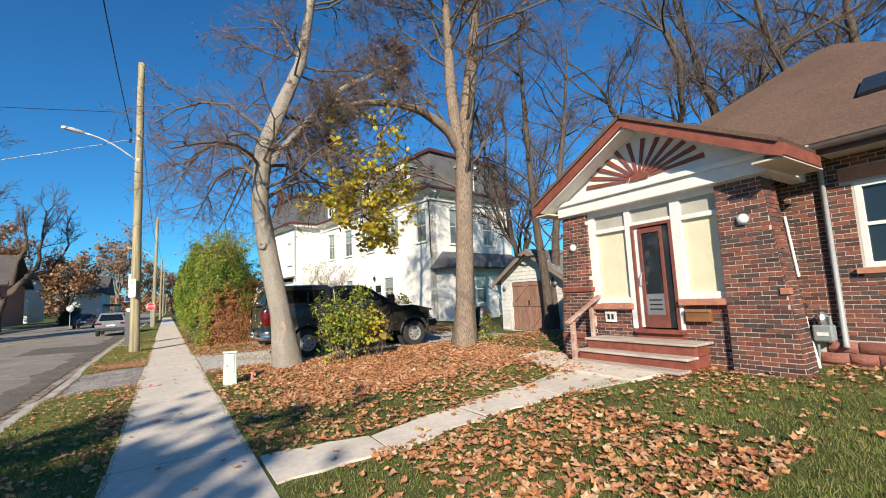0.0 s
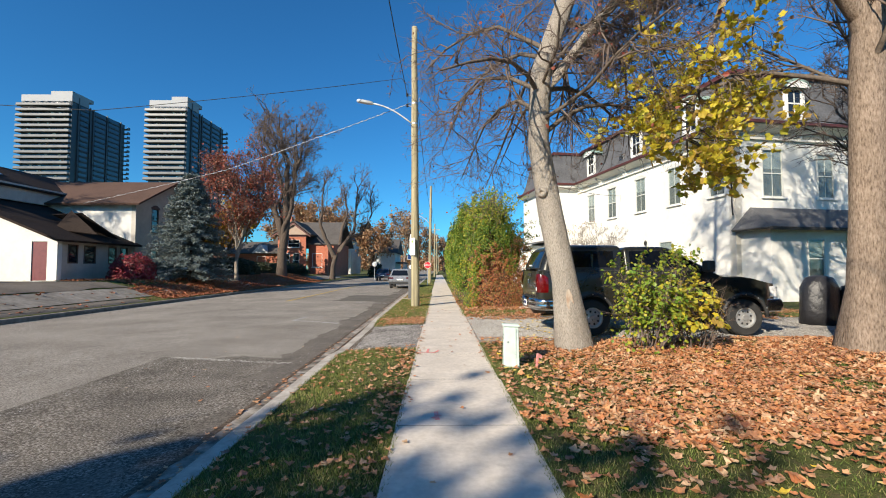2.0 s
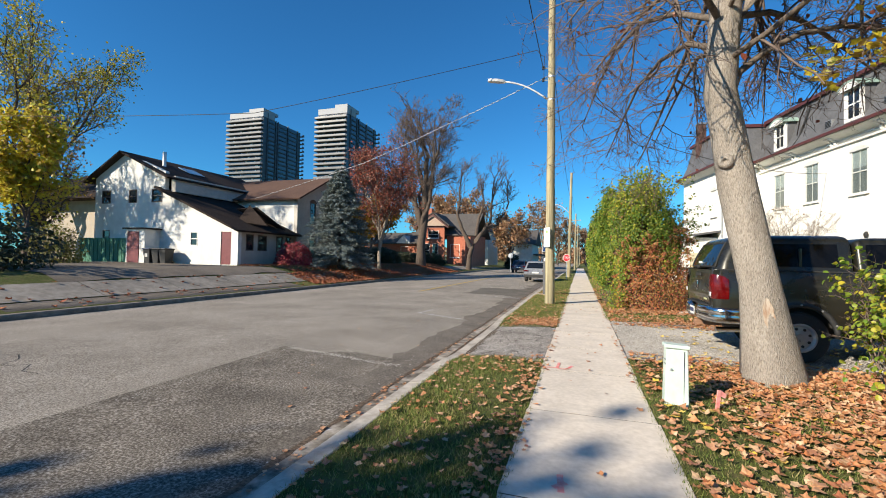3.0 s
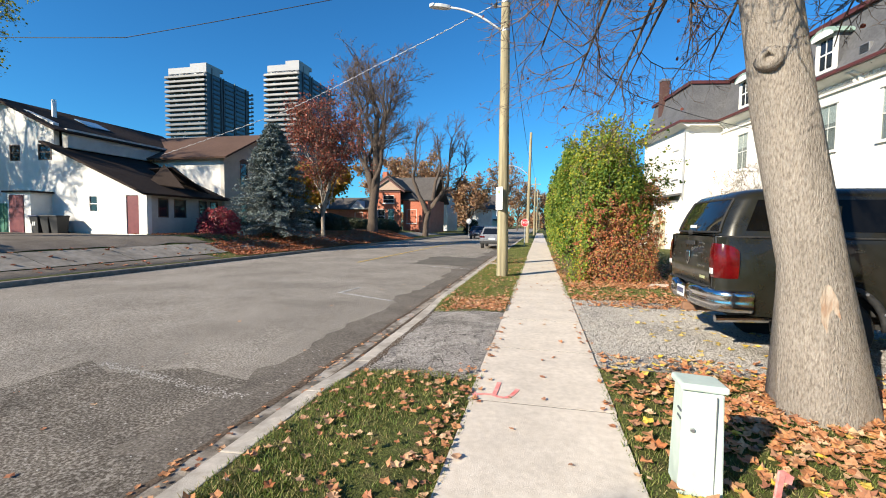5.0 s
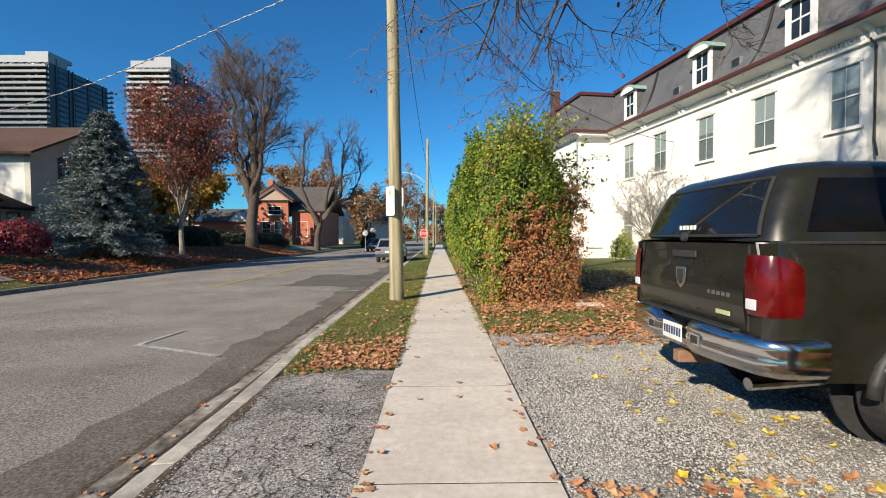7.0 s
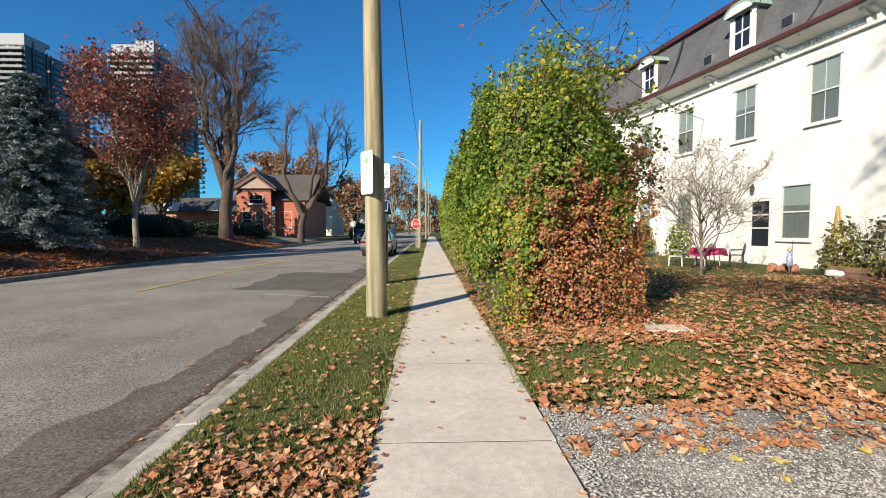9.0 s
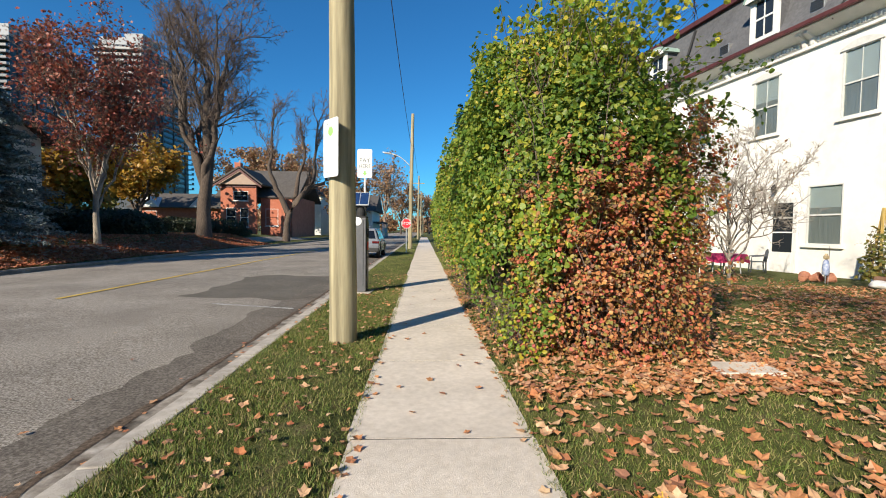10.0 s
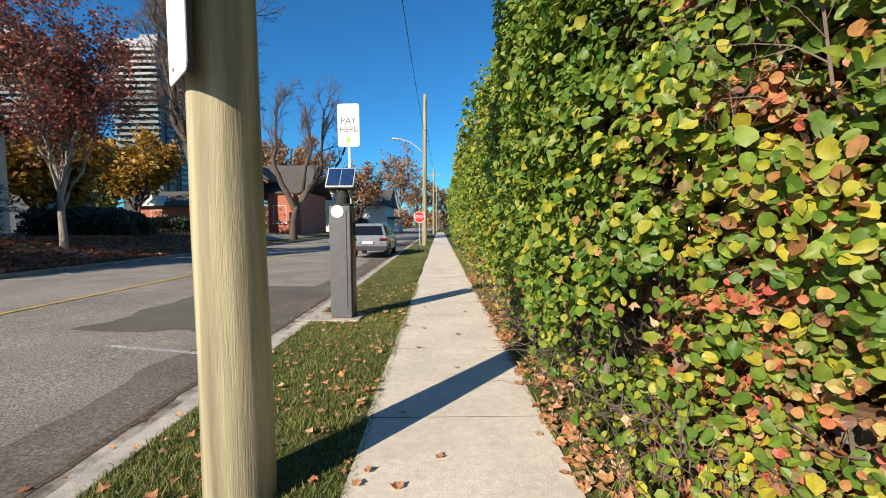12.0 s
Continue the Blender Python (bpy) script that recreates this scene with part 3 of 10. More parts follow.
# mortar cores behind the bricks
core = Mesh()
core.prism([(6.63, 0), (7.58, 0), (7.28, 3.42), (6.63, 3.42)], "x", PX + 0.012, PX + 0.6)
core.ob("pier_core", MORTAR, cottage)
core = Mesh()
core.prism([(2.82, 0), (3.84, 0), (3.8, 3.42), (3.12, 3.42)], "x", PX + 0.012, PX + 0.5)
core.ob("pier_core", MORTAR, cottage)
core = Mesh()
core.box(DX + 0.012, DX + 0.2, 5.62, 6.63, 0, 1.28)
core.ob("dwarf_wall_core", MORTAR, cottage)
core = Mesh()
core.box(DX + 0.012, DX + 0.2, 3.8, 4.68, 0, 1.32)
core.ob("dwarf_wall_core", MORTAR, cottage)
T_MAIN = pose(MX + 0.012, 2.9, 0, 0, 0, -90)  # local x runs to -y, the face looks to -x
core = Mesh(T_MAIN)
core.wall(-0.9, 3.5, 0, 3.95, [(0.53, 1.55, 1.82, 3.26)], 0.3)
core.ob("wall", MORTAR, cottage)
m = Mesh()
m.box(MX + 0.02, MX + 0.3, 3.81, 7.4, 0, 3.95)
m.ob("side_wall", BRICK, cottage)
m = Mesh()
m.box(MX + 0.31, 19, 7.1, 7.4, 0, 3.95)
m.ob("side_wall", BRICK, cottage)
m = Mesh()
m.box(PX + 0.6, MX, 7.0, 7.3, 0, 3.42)
m.ob("side_wall", BRICK, cottage)
m = Mesh()
m.box(MX + 0.32, 18.4, -0.6, -0.3, 0, 3.95)
m.ob("side_wall", BRICK, cottage)
Mesh().box(PX + 0.5, MX, 3.7, 3.83, 0, 3.42).ob("side_wall", BRICK, cottage)
# window on the main wall
sash(cottage, T_MAIN @ pose(0.53, 0.02, 1.82), 1.02, 1.44, WHITE, 2, 2, sm=TERRA, label="white wooden sash window", fw=0.09)
Mesh(T_MAIN).box(0.35, 1.75, -0.03, 0.1, 3.3, 3.52).ob("lintel", TERRA, cottage, "red painted lintel", bevel=0.006)
# door wall
T_DOOR = pose(DX, 6.63, 0, 0, 0, -90)
m = Mesh(T_DOOR)
for a, b in ((0.0, 0.16), (0.93, 1.06), (1.93, 2.12), (2.78, 2.86)):
    m.box(a, b, -0.03, 0.12, 1.28, 3.42)
m.box(0.16, 2.78, -0.036, 0.1, 3.3, 3.42)
m.box(0.16, 0.93, -0.02, 0.1, 2.9, 2.99)
m.box(1.06, 1.93, -0.02, 0.1, 2.955, 3.02)
m.box(2.12, 2.78, -0.02, 0.1, 2.9, 2.99)
m.box(0.16, 0.93, -0.02, 0.1, 1.34, 1.47)
m.box(2.12, 2.78, -0.02, 0.1, 1.4, 1.53)
m.box(0.93, 1.06, -0.03, 0.12, 0.82, 1.28)
m.box(1.93, 2.0, -0.03, 0.12, 0.82, 1.28)
m.ob("porch_frame", WHITE, cottage, "white painted porch framing", bevel=0.006)
for a, b, z in ((0.16, 0.93, 2.99), (1.06, 1.93, 3.02), (2.12, 2.78, 2.99)):
    Mesh(T_DOOR).box(a, b, 0.03, 0.04, z, 3.3).ob("transom_pane", mat("transom_board", [(0.36, 0.35, 0.3), (0.46, 0.44, 0.38)], 3, 0.5), cottage, "dusty transom light")
for a, b, z in ((0.16, 0.93, 1.47), (2.12, 2.78, 1.53)):
    w = Mesh(T_DOOR).box(a, b, 0.05, 0.06, z, 2.9).ob("side_window", CREAM, cottage, "cream blind drawn behind glass")
for a, b, z in ((-0.02, 0.99, 1.22), (1.96, 2.84, 1.29)):
    Mesh(T_DOOR).box(a, b, -0.11, 0.02, z, z + 0.115).ob("window_sill", TERRA, cottage, "terracotta sill", bevel=0.008)
# storm door: local x 1.06 to 1.93
DOOR_RED = mat("brown_red_door_paint", [(0.16, 0.05, 0.04), (0.22, 0.075, 0.055)], 8, 0.5, 0.001, 60)
door = Mesh(T_DOOR)
for a, b, c, d in ((1.06, 1.12, 0.82, 2.95), (1.87, 1.93, 0.82, 2.95), (1.12, 1.87, 2.89, 2.95)):
    door.box(a, b, -0.04, 0.08, c, d)
for a, b, c, d in ((1.22, 1.28, 0.85, 2.86), (1.66, 1.72, 0.85, 2.86), (1.28, 1.66, 2.76, 2.86), (1.28, 1.66, 0.85, 1.1)):
    door.box(a, b, -0.03, 0.02, c, d)
dr = door.ob("door", DOOR_RED, cottage, "brown-red storm door with a glass panel", bevel=0.004)
Mesh(T_DOOR).box(1.12, 1.22, 0.0, 0.04, 0.85, 2.89).ob("side_light", WHITE, dr, "white jamb panel")
Mesh(T_DOOR).box(1.72, 1.87, 0.0, 0.03, 0.85, 2.89).ob("side_light", GLASS, dr, "narrow dark side light")
Mesh(T_DOOR).box(1.28, 1.66, -0.005, 0.005, 1.52, 2.76).ob("pane", GLASS, dr)
Mesh(T_DOOR).box(1.28, 1.66, -0.01, 0.008, 1.1, 1.52).ob("kick_panel", METAL, dr, "pale aluminium panel")
Mesh(T_DOOR).tube([(1.25, -0.05, 1.72), (1.25, -0.09, 1.76), (1.25, -0.09, 1.92), (1.25, -0.05, 1.96)], 0.012, 6).ob("door_handle", METAL, dr)
for k in range(3):
    Mesh(T_DOOR).box(1.33, 1.6, -0.014, -0.01, 1.2 + 0.09 * k, 1.23 + 0.09 * k).ob("louvre", BLACK, dr)
Mesh(T_DOOR).box(1.0, 2.0, -0.1, 0.12, 0.74, 0.82).ob("threshold", RED_PAINT, cottage, bevel=0.008)
Mesh(T_DOOR).box(1.0, 2.0, -0.02, 0.12, 0.0, 0.735).ob("riser_panel", RED_PAINT, cottage)
# pediment: beam, gable panel, sunburst, rake boards
beam = Mesh()
beam.box(PX - 0.1, PX + 0.5, 2.98, 7.34, 3.42, 3.72)
beam.box(PX - 0.16, PX - 0.1, 2.9, 7.42, 3.66, 3.76)
beam.box(PX + 0.5, MX + 0.0, 2.98, 3.2, 3.42, 3.72)
beam.ob("beam", WHITE, cottage, "white painted porch beam", bevel=0.01)
m = Mesh()
m.prism([(2.85, 3.72), (7.47, 3.72), (5.16, 4.95)], "x", PX - 0.06, PX + 0.05)
m.ob("gable_panel", WHITE, cottage, "white gable panel")
for k in range(12):
    a = math.pi * (k + 0.55) / 12.1
    d, n = Vector((0, math.cos(a), math.sin(a) * 0.62)), 0.045
    s = Vector((0, -math.sin(a), math.cos(a)))
    r1 = 1.32 - 0.1 * abs(math.sin(2 * a))
    o = Vector((PX - 0.085, 5.16, 3.86))
    m = Mesh()
    m.prism([((o + d * 0.24 + s * 0.02).y, (o + d * 0.24 + s * 0.02).z), ((o + d * r1 + s * n).y, (o + d * r1 + s * n).z), ((o + d * r1 - s * n).y, (o + d * r1 - s * n).z), ((o + d * 0.24 - s * 0.02).y, (o + d * 0.24 - s * 0.02).z)], "x", PX - 0.09, PX - 0.062)
    m.ob("sunburst_ray", RED_PAINT, cottage, "dark red sunburst ray")
m = Mesh()
m.prism([(5.16 + 0.2 * math.cos(math.pi * k / 8), 3.84 + 0.17 * math.sin(math.pi * k / 8)) for k in range(9)], "x", PX - 0.1, PX - 0.062)
m.ob("sunburst_hub", RED_PAINT, cottage)
# porch roof: two slopes, fascia and soffit
EY, EZ, PZ = 2.56, 3.78, 5.13
for s in (-1, 1):
    y0 = 5.16 + s * EY
    m = Mesh()
    m.slab([(8.72, 5.16, PZ), (13.2, 5.16, PZ), (13.2, y0, EZ), (8.72, y0, EZ)][::s], 0.07)
    m.ob("porch_roof", SHINGLE, cottage, "brown shingle porch roof")
    m = Mesh()
    m.prism([(5.16, PZ - 0.075), (y0, EZ - 0.08), (y0, EZ - 0.29), (5.16 + s * 2.35, EZ - 0.2), (5.16, PZ - 0.26)], "x", 8.76, 8.81)
    m.ob("rake_board", RED_PAINT, cottage, "peeling dark red rake board")
    m = Mesh()
    m.slab([(8.81, 5.16, PZ - 0.27), (PX + 0.0, 5.16, PZ - 0.27), (PX + 0.0, 5.16 + s * 2.38, EZ - 0.2), (8.81, 5.16 + s * 2.38, EZ - 0.2)], 0.03)
    m.ob("soffit", WHITE, cottage)
    m = Mesh()
    m.box(8.81, 10.4, min(y0, y0 - s * 0.42), max(y0, y0 - s * 0.42), EZ - 0.3, EZ - 0.27)
    m.ob("soffit", SOFFIT, cottage)
    m = Mesh()
    m.box(8.78, 10.3, y0 - 0.02, y0 + 0.02, EZ - 0.27, EZ - 0.08)
    m.ob("eave_board", RED_PAINT, cottage)
# main hipped roof
c0, ap = (10.3, 7.9, 3.95), (14.65, 3.55, 7.3)
m = Mesh()
m.slab([(10.3, -1.2, 3.95), (10.3, 7.9, 3.95), ap, (14.65, 3.15, 7.3)][::-1], 0.08)
m.slab([c0, (19.0, 7.9, 3.95), ap][::-1], 0.08)
m.slab([(19.0, 7.9, 3.95), (19.0, -1.2, 3.95), (14.65, 3.15, 7.3), ap][::-1], 0.08)
m.slab([(19.0, -1.2, 3.95), (10.3, -1.2, 3.95), (14.65, 3.15, 7.3)][::-1], 0.08)
m.ob("roof", SHINGLE, cottage, "brown asphalt shingle hip roof")
m = Mesh()
m.box(10.28, 10.34, -1.2, 7.9, 3.72, 3.9)
m.ob("fascia", mat("brown_fascia", [(0.07, 0.045, 0.035), (0.11, 0.07, 0.055)], 6, 0.6), cottage)
Mesh().box(10.345, 10.92, -1.2, 7.9, 3.74, 3.78).ob("soffit", SOFFIT, cottage)
m = Mesh()
m.tube([(10.22, -1.2, 3.86), (10.22, 2.7, 3.84)], 0.06, 8)
m.ob("gutter", mat("brown_gutter", [(0.06, 0.045, 0.04), (0.09, 0.07, 0.06)], 8, 0.45), cottage)
sk = Mesh()
sl = 3.35 / 4.35
SKX = 11.4
sk.slab([(SKX, 1.3, 3.95 + (SKX - 10.3) * sl + 0.1), (SKX + 0.55, 1.3, 3.95 + (SKX - 9.75) * sl + 0.1), (SKX + 0.55, 2.25, 3.95 + (SKX - 9.75) * sl + 0.1), (SKX, 2.25, 3.95 + (SKX - 10.3) * sl + 0.1)], 0.14)
sk.ob("skylight", GLASS, cottage, "dark skylight")
# downpipe, meter, steps, rail, wall pieces
PIPE = mat("grey_pipe_paint", [(0.3, 0.31, 0.32), (0.38, 0.39, 0.4)], 15, 0.5)
Mesh().tube([(10.25, 2.74, 3.9), (10.45, 2.75, 3.78), (MX - 0.06, 2.76, 3.62), (MX - 0.06, 2.74, 0.6), (MX - 0.14, 2.72, 0.5)], 0.045, 10).ob("downpipe", PIPE, cottage, "grey metal downpipe", smooth=True)
Mesh().tube([(10.86, 3.36, 2.85), (10.86, 3.27, 1.72)], 0.024, 8).ob("white_pipe", WHITE, cottage)
Mesh().tube([(10.74, 3.22, 1.02), (10.68, 3.18, 0.75), (10.5, 3.02, 0.06)], 0.03, 8).ob("drain_hose", WHITE, cottage, "white drain pipe")
Mesh().tube([(10.88, 3.24, 1.2), (10.75, 3.24, 1.2), (10.74, 3.23, 1.02)], 0.045, 10).ob("vent_elbow", BLACK, cottage)
gm = thing("gas_meter", "grey gas meter on the brick wall", "gas meter", pose(MX - 0.22, 2.96, 0.72))
G = mat("meter_grey", [(0.2, 0.23, 0.23), (0.28, 0.31, 0.31)], 15, 0.5)
Mesh().box(-0.1, 0.1, -0.14, 0.14, -0.12, 0.16).ob("case", G, gm, bevel=0.03)
Mesh().lathe([(0.1, -0.05), (0.13, 0.0), (0.1, 0.05)], 16, "y", (0, 0.0, 0.26)).ob("regulator", METAL, gm)
Mesh().tube([(0, -0.1, 0.16), (0, -0.1, 0.3), (0.0, 0.12, 0.3), (0, 0.12, 0.16)], 0.022, 8).ob("pipe", G, gm)
Mesh().tube([(0.0, 0.1, -0.12), (0.05, 0.14, -0.5)], 0.022, 8).ob("pipe", G, gm)
Mesh().box(-0.108, -0.1, -0.08, 0.08, -0.02, 0.04).ob("plate", WHITE, gm)
TREAD_WOOD = mat("worn_bare_tread", [(0.36, 0.2, 0.16), (0.5, 0.43, 0.37), (0.62, 0.56, 0.49)], 7, 0.85, 0.003, 40, stain=0.25, sscale=2, stretch=(2.5, 0.22, 1))
st = thing("porch_steps", "worn red wooden porch steps with peeling paint", "steps")
for x, z in ((8.27, 0.24), (8.55, 0.43), (8.84, 0.64)):
    m = Mesh()
    x1 = 8.84 + 0.6 if x > 8.8 else x + 0.34
    m.box(x - 0.04, min(x1, DX + 0.02), 4.17, 6.5, z - 0.045, z)
    m.ob("tread", TREAD_WOOD, st, "bare grey worn tread", bevel=0.012)
    Mesh().box(x + 0.0, x + 0.03, 4.22, 6.46, z - 0.22, z - 0.05).ob("riser", RED_PAINT, st, bevel=0.005)
m = Mesh()
for k in range(3):
    x = (8.28, 8.56, 8.86)[k]
    for j in range(k + 1):
        z = 0.03 + 0.195 * j
        if j == k or True:
            m.box(x, (8.55, 8.85, PX - 0.0)[k], 4.2, 4.225, z, z + 0.185)
m.ob("side_board", RED_PAINT, st, bevel=0.004)
Mesh().box(7.92, 8.24, 4.3, 6.62, 0.0, 0.1).ob("bottom_board", mat("worn_cream_board", [(0.5, 0.42, 0.33), (0.66, 0.58, 0.48)], 6, 0.85, 0.003, 40, stain=0.2, sscale=3), st, "worn cream bottom board", bevel=0.012)
rail = thing("handrail", "red wooden stair handrail with peeling paint", "handrail")
m = Mesh()
m.box(8.38, 8.47, 6.42, 6.51, 0.1, 1.0)
m.ob("post", STEP_PAINT, rail, bevel=0.008)
Mesh().box(9.02, 9.1, 6.42, 6.5, 0.6, 1.28).ob("post", STEP_PAINT, rail, bevel=0.008)
m = Mesh(pose(8.3, 6.46, 0.98, 0, -25.5, 0))
m.box(-0.05, 1.2, -0.06, 0.06, 0, 0.05)
m.ob("rail", STEP_PAINT, rail, bevel=0.01)
# number plaque: plain bars
pl = thing("house_plaque", "white square plaque with dark bars on brick", "plaque", pose(DX - 0.02, 6.22, 1.05, 0, 0, -90))
Mesh().box(-0.14, 0.14, -0.02, 0.0, -0.11, 0.11).ob("plate", WHITE, pl, bevel=0.004)
for x in (-0.055, 0.045):
    Mesh().box(x - 0.025, x + 0.03, -0.026, -0.02, -0.055, 0.06).ob("bar", BLACK, pl)
mb = thing("mailbox", "brown metal wall mailbox", "mailbox", pose(DX - 0.08, 4.35, 1.08, 0, 0, -90))
m = Mesh()
m.prism([(-0.02, -0.09), (0.1, -0.09), (0.1, 0.1), (0.06, 0.13), (-0.02, 0.1)], "x", -0.22, 0.22)
m.ob("box", mat("mailbox_brown", [(0.22, 0.09, 0.035), (0.3, 0.13, 0.05)], 8, 0.4), mb, bevel=0.012)
Mesh().box(-0.23, 0.23, -0.035, 0.02, 0.08, 0.135).ob("lid", mat("mailbox_lid", [(0.3, 0.15, 0.07), (0.38, 0.2, 0.1)], 8, 0.4), mb, bevel=0.01)
for y, z in ((7.02, 2.66), (3.42, 2.72)):
    lp = thing("porch_light", "round white porch light on a brick pier", "light", pose(PX - 0.01, y, z, 0, 0, -90), group="porch lights")
    Mesh().lathe([(0.085, 0.0), (0.085, -0.03), (0.06, -0.06), (0.01, -0.068)], 18, "y").ob("globe", WHITE, lp, smooth=True)
    Mesh().lathe([(0.1, 0.01), (0.1, -0.015)], 18, "y").ob("base", METAL, lp)
for y0, y1, z in ((6.58, 7.5, 1.62), (6.58, 7.57, 0.55), (2.9, 3.08, 1.45)):
    Mesh().box(PX - 0.03, PX + 0.1, y0, y1 - 0.05, z, z + 0.1).ob("pier_band", TERRA if y0 < 3 else RED_PAINT, cottage, bevel=0.006)


# ---- white mansard building ----
WB = pose(16.75, 25.55, 0, 0, 0, 8.9)  # local y runs along the street face, x into the building
wb = thing("white_building", "long white painted brick building with a slate mansard roof", "building", WB)



def street(u, w, z):
    """Pose of a window on the street face: local x runs to -y (left to right as seen from the street)."""
    return pose(0, u + w, z, 0, 0, -90)


L = 17.6
tops = [(0.6, 1.72), (3.95, 5.1), (7.4, 8.55), (11.05, 12.25), (14.3, 15.45)]
lows = [(4.85, 6.1, 1.13, 3.37), (11.05, 12.2, 1.5, 3.45), (14.4, 15.5, 1.4, 3.4)]
holes = [(L - b, L - a, 5.63, 8.0) for a, b in tops] + [(L - b, L - a, c, d) for a, b, c, d in lows] + [(L - 7.68, L - 6.42, -0.05, 2.97)]
m = Mesh(pose(0, L, 0, 0, 0, -90))
m.wall(0, L, -0.3, 9.05, holes, 0.4)
m.ob("street_wall", STUCCO, wb, "white painted brick wall")
m = Mesh()
m.wall(0, 8.6, -0.3, 9.05, [(1.7, 3.0, 5.45, 8.0), (5.2, 6.3, 5.45, 7.9)], 0.4)
m.ob("end_wall", STUCCO, wb, "white painted brick wall")
Mesh().box(8.2, 8.6, 0.4, L + 6, -0.3, 9.05).ob("back_wall", STUCCO, wb)
Mesh().box(0.4, 8.2, 0.4, L, 8.5, 8.7).ob("attic_floor", STUCCO, wb)
GREYW = mat("grey_window_frame", [(0.56, 0.56, 0.53), (0.66, 0.66, 0.62)], 8, 0.6)
for i, (a, b) in enumerate(tops):
    sash(wb, street(a, b - a, 5.63), b - a, 2.37, GREYW, 2, 2, arch=True, blind=0.52 if i % 2 else 0.6, sm=STUCCO, label="arched sash window with a pale blind", depth=0.12)
for a, b, c, d in lows:
    sash(wb, street(a, b - a, c), b - a, d - c, GREYW, 2, 1, sm=STUCCO, blind=0.62, label="ground floor sash window", depth=0.12)
for a, b, z0, z1 in ((1.7, 3.0, 5.45, 8.0), (5.2, 6.3, 5.45, 7.9)):
    sash(wb, pose(a, 0, z0), b - a, z1 - z0, GREYW, 2, 2, arch=True, blind=0.6, sm=STUCCO, label="arched sash window", depth=0.12)
T = street(6.42, 1.26, -0.05)
dr = Mesh(T)
dr.box(0, 0.09, -0.03, 0.1, 0, 3.02), dr.box(1.17, 1.26, -0.03, 0.1, 0, 3.02), dr.box(0.09, 1.17, -0.03, 0.1, 2.93, 3.02)
dr.box(0.09, 0.21, 0, 0.05, 0, 2.93), dr.box(1.05, 1.17, 0, 0.05, 0, 2.93), dr.box(0.21, 1.05, 0, 0.05, 0, 0.85), dr.box(0.21, 1.05, 0, 0.05, 1.62, 1.67), dr.box(0.21, 1.05, 0, 0.05, 2.2, 2.25), dr.box(0.21, 1.05, 0, 0.05, 2.82, 2.93)
d = dr.ob("door", WHITE, wb, "white door with dark glazed panels", bevel=0.005)
for z0, z1 in ((0.85, 1.62), (1.67, 2.2), (2.25, 2.82)):
    Mesh(T).box(0.21, 1.05, 0.03, 0.04, z0, z1).ob("pane", GLASS, d)
Mesh(street(6.3, 1.5, -0.2)).box(0, 1.5, -0.5, 0.0, -0.1, 0.12).ob("door_step", CONCRETE, wb, bevel=0.01)
# cornice: frieze, brackets, gutter
Mesh().box(-0.14, 0.0, -0.14, L, 8.1 + 0.1, 8.3).ob("string_course", STUCCO, wb, bevel=0.01)
Mesh().box(0.0, 8.7, -0.14, 0.0, 8.2, 8.3).ob("string_course", STUCCO, wb)
m = Mesh()
m.prism([(-0.62, 8.95), (-0.62, 8.85), (-0.1, 8.6), (0.0, 8.6), (0.0, 8.95)], "y", -0.6, L)
m.ob("cornice", STUCCO, wb, "moulded white cornice")
m = Mesh()
m.prism([(-0.62, 8.95), (-0.62, 8.85), (-0.1, 8.6), (0.0, 8.6), (0.0, 8.95)], "x", 0.0, 9.2)
m.ob("cornice", STUCCO, wb)
m = Mesh()
m.box(-0.78, -0.6, -0.78, L, 8.88, 9.04)
m.box(-0.6, 9.2, -0.78, -0.6, 8.88, 9.04)
m.ob("gutter", DARK_TRIM, wb, "dark red gutter", bevel=0.02)
# brackets in pairs and a row of dentils under the cornice
BK = bpy.data.meshes.new("bracket")
bk = Mesh()
bk.prism([(0.0, 8.82), (-0.5, 8.82), (-0.5, 8.7), (-0.36, 8.62), (-0.2, 8.55), (-0.14, 8.35), (-0.06, 8.22), (0.0, 8.2)], "y", -0.07, 0.07)
BK.from_pydata(bk.v, [], bk.f)
BK.materials.append(STUCCO)
for u in (0.2, 0.5, 2.75, 3.05, 6.1, 6.4, 9.55, 9.85, 13.0, 13.3, 16.6, 16.9):
    o = new("bracket", BK)
    o.parent = wb
    o.location = (0, u, 0)
for x in (0.2, 0.55, 3.6, 4.1, 6.9, 8.3):
    o = new("bracket", BK)
    o.parent = wb
    o.matrix_basis = pose(x, 0, 0, 0, 0, 90)
dn = Mesh()
for k in range(120):
    dn.box(-0.1, -0.005, 0.05 + 0.146 * k, 0.12 + 0.146 * k, 8.42, 8.56)
for k in range(58):
    dn.box(0.1 + 0.146 * k, 0.17 + 0.146 * k, -0.1, -0.005, 8.42, 8.56)
dn.ob("dentil_work", STUCCO, wb, "row of small dentils", fix=False)["kind"] = "stuff"
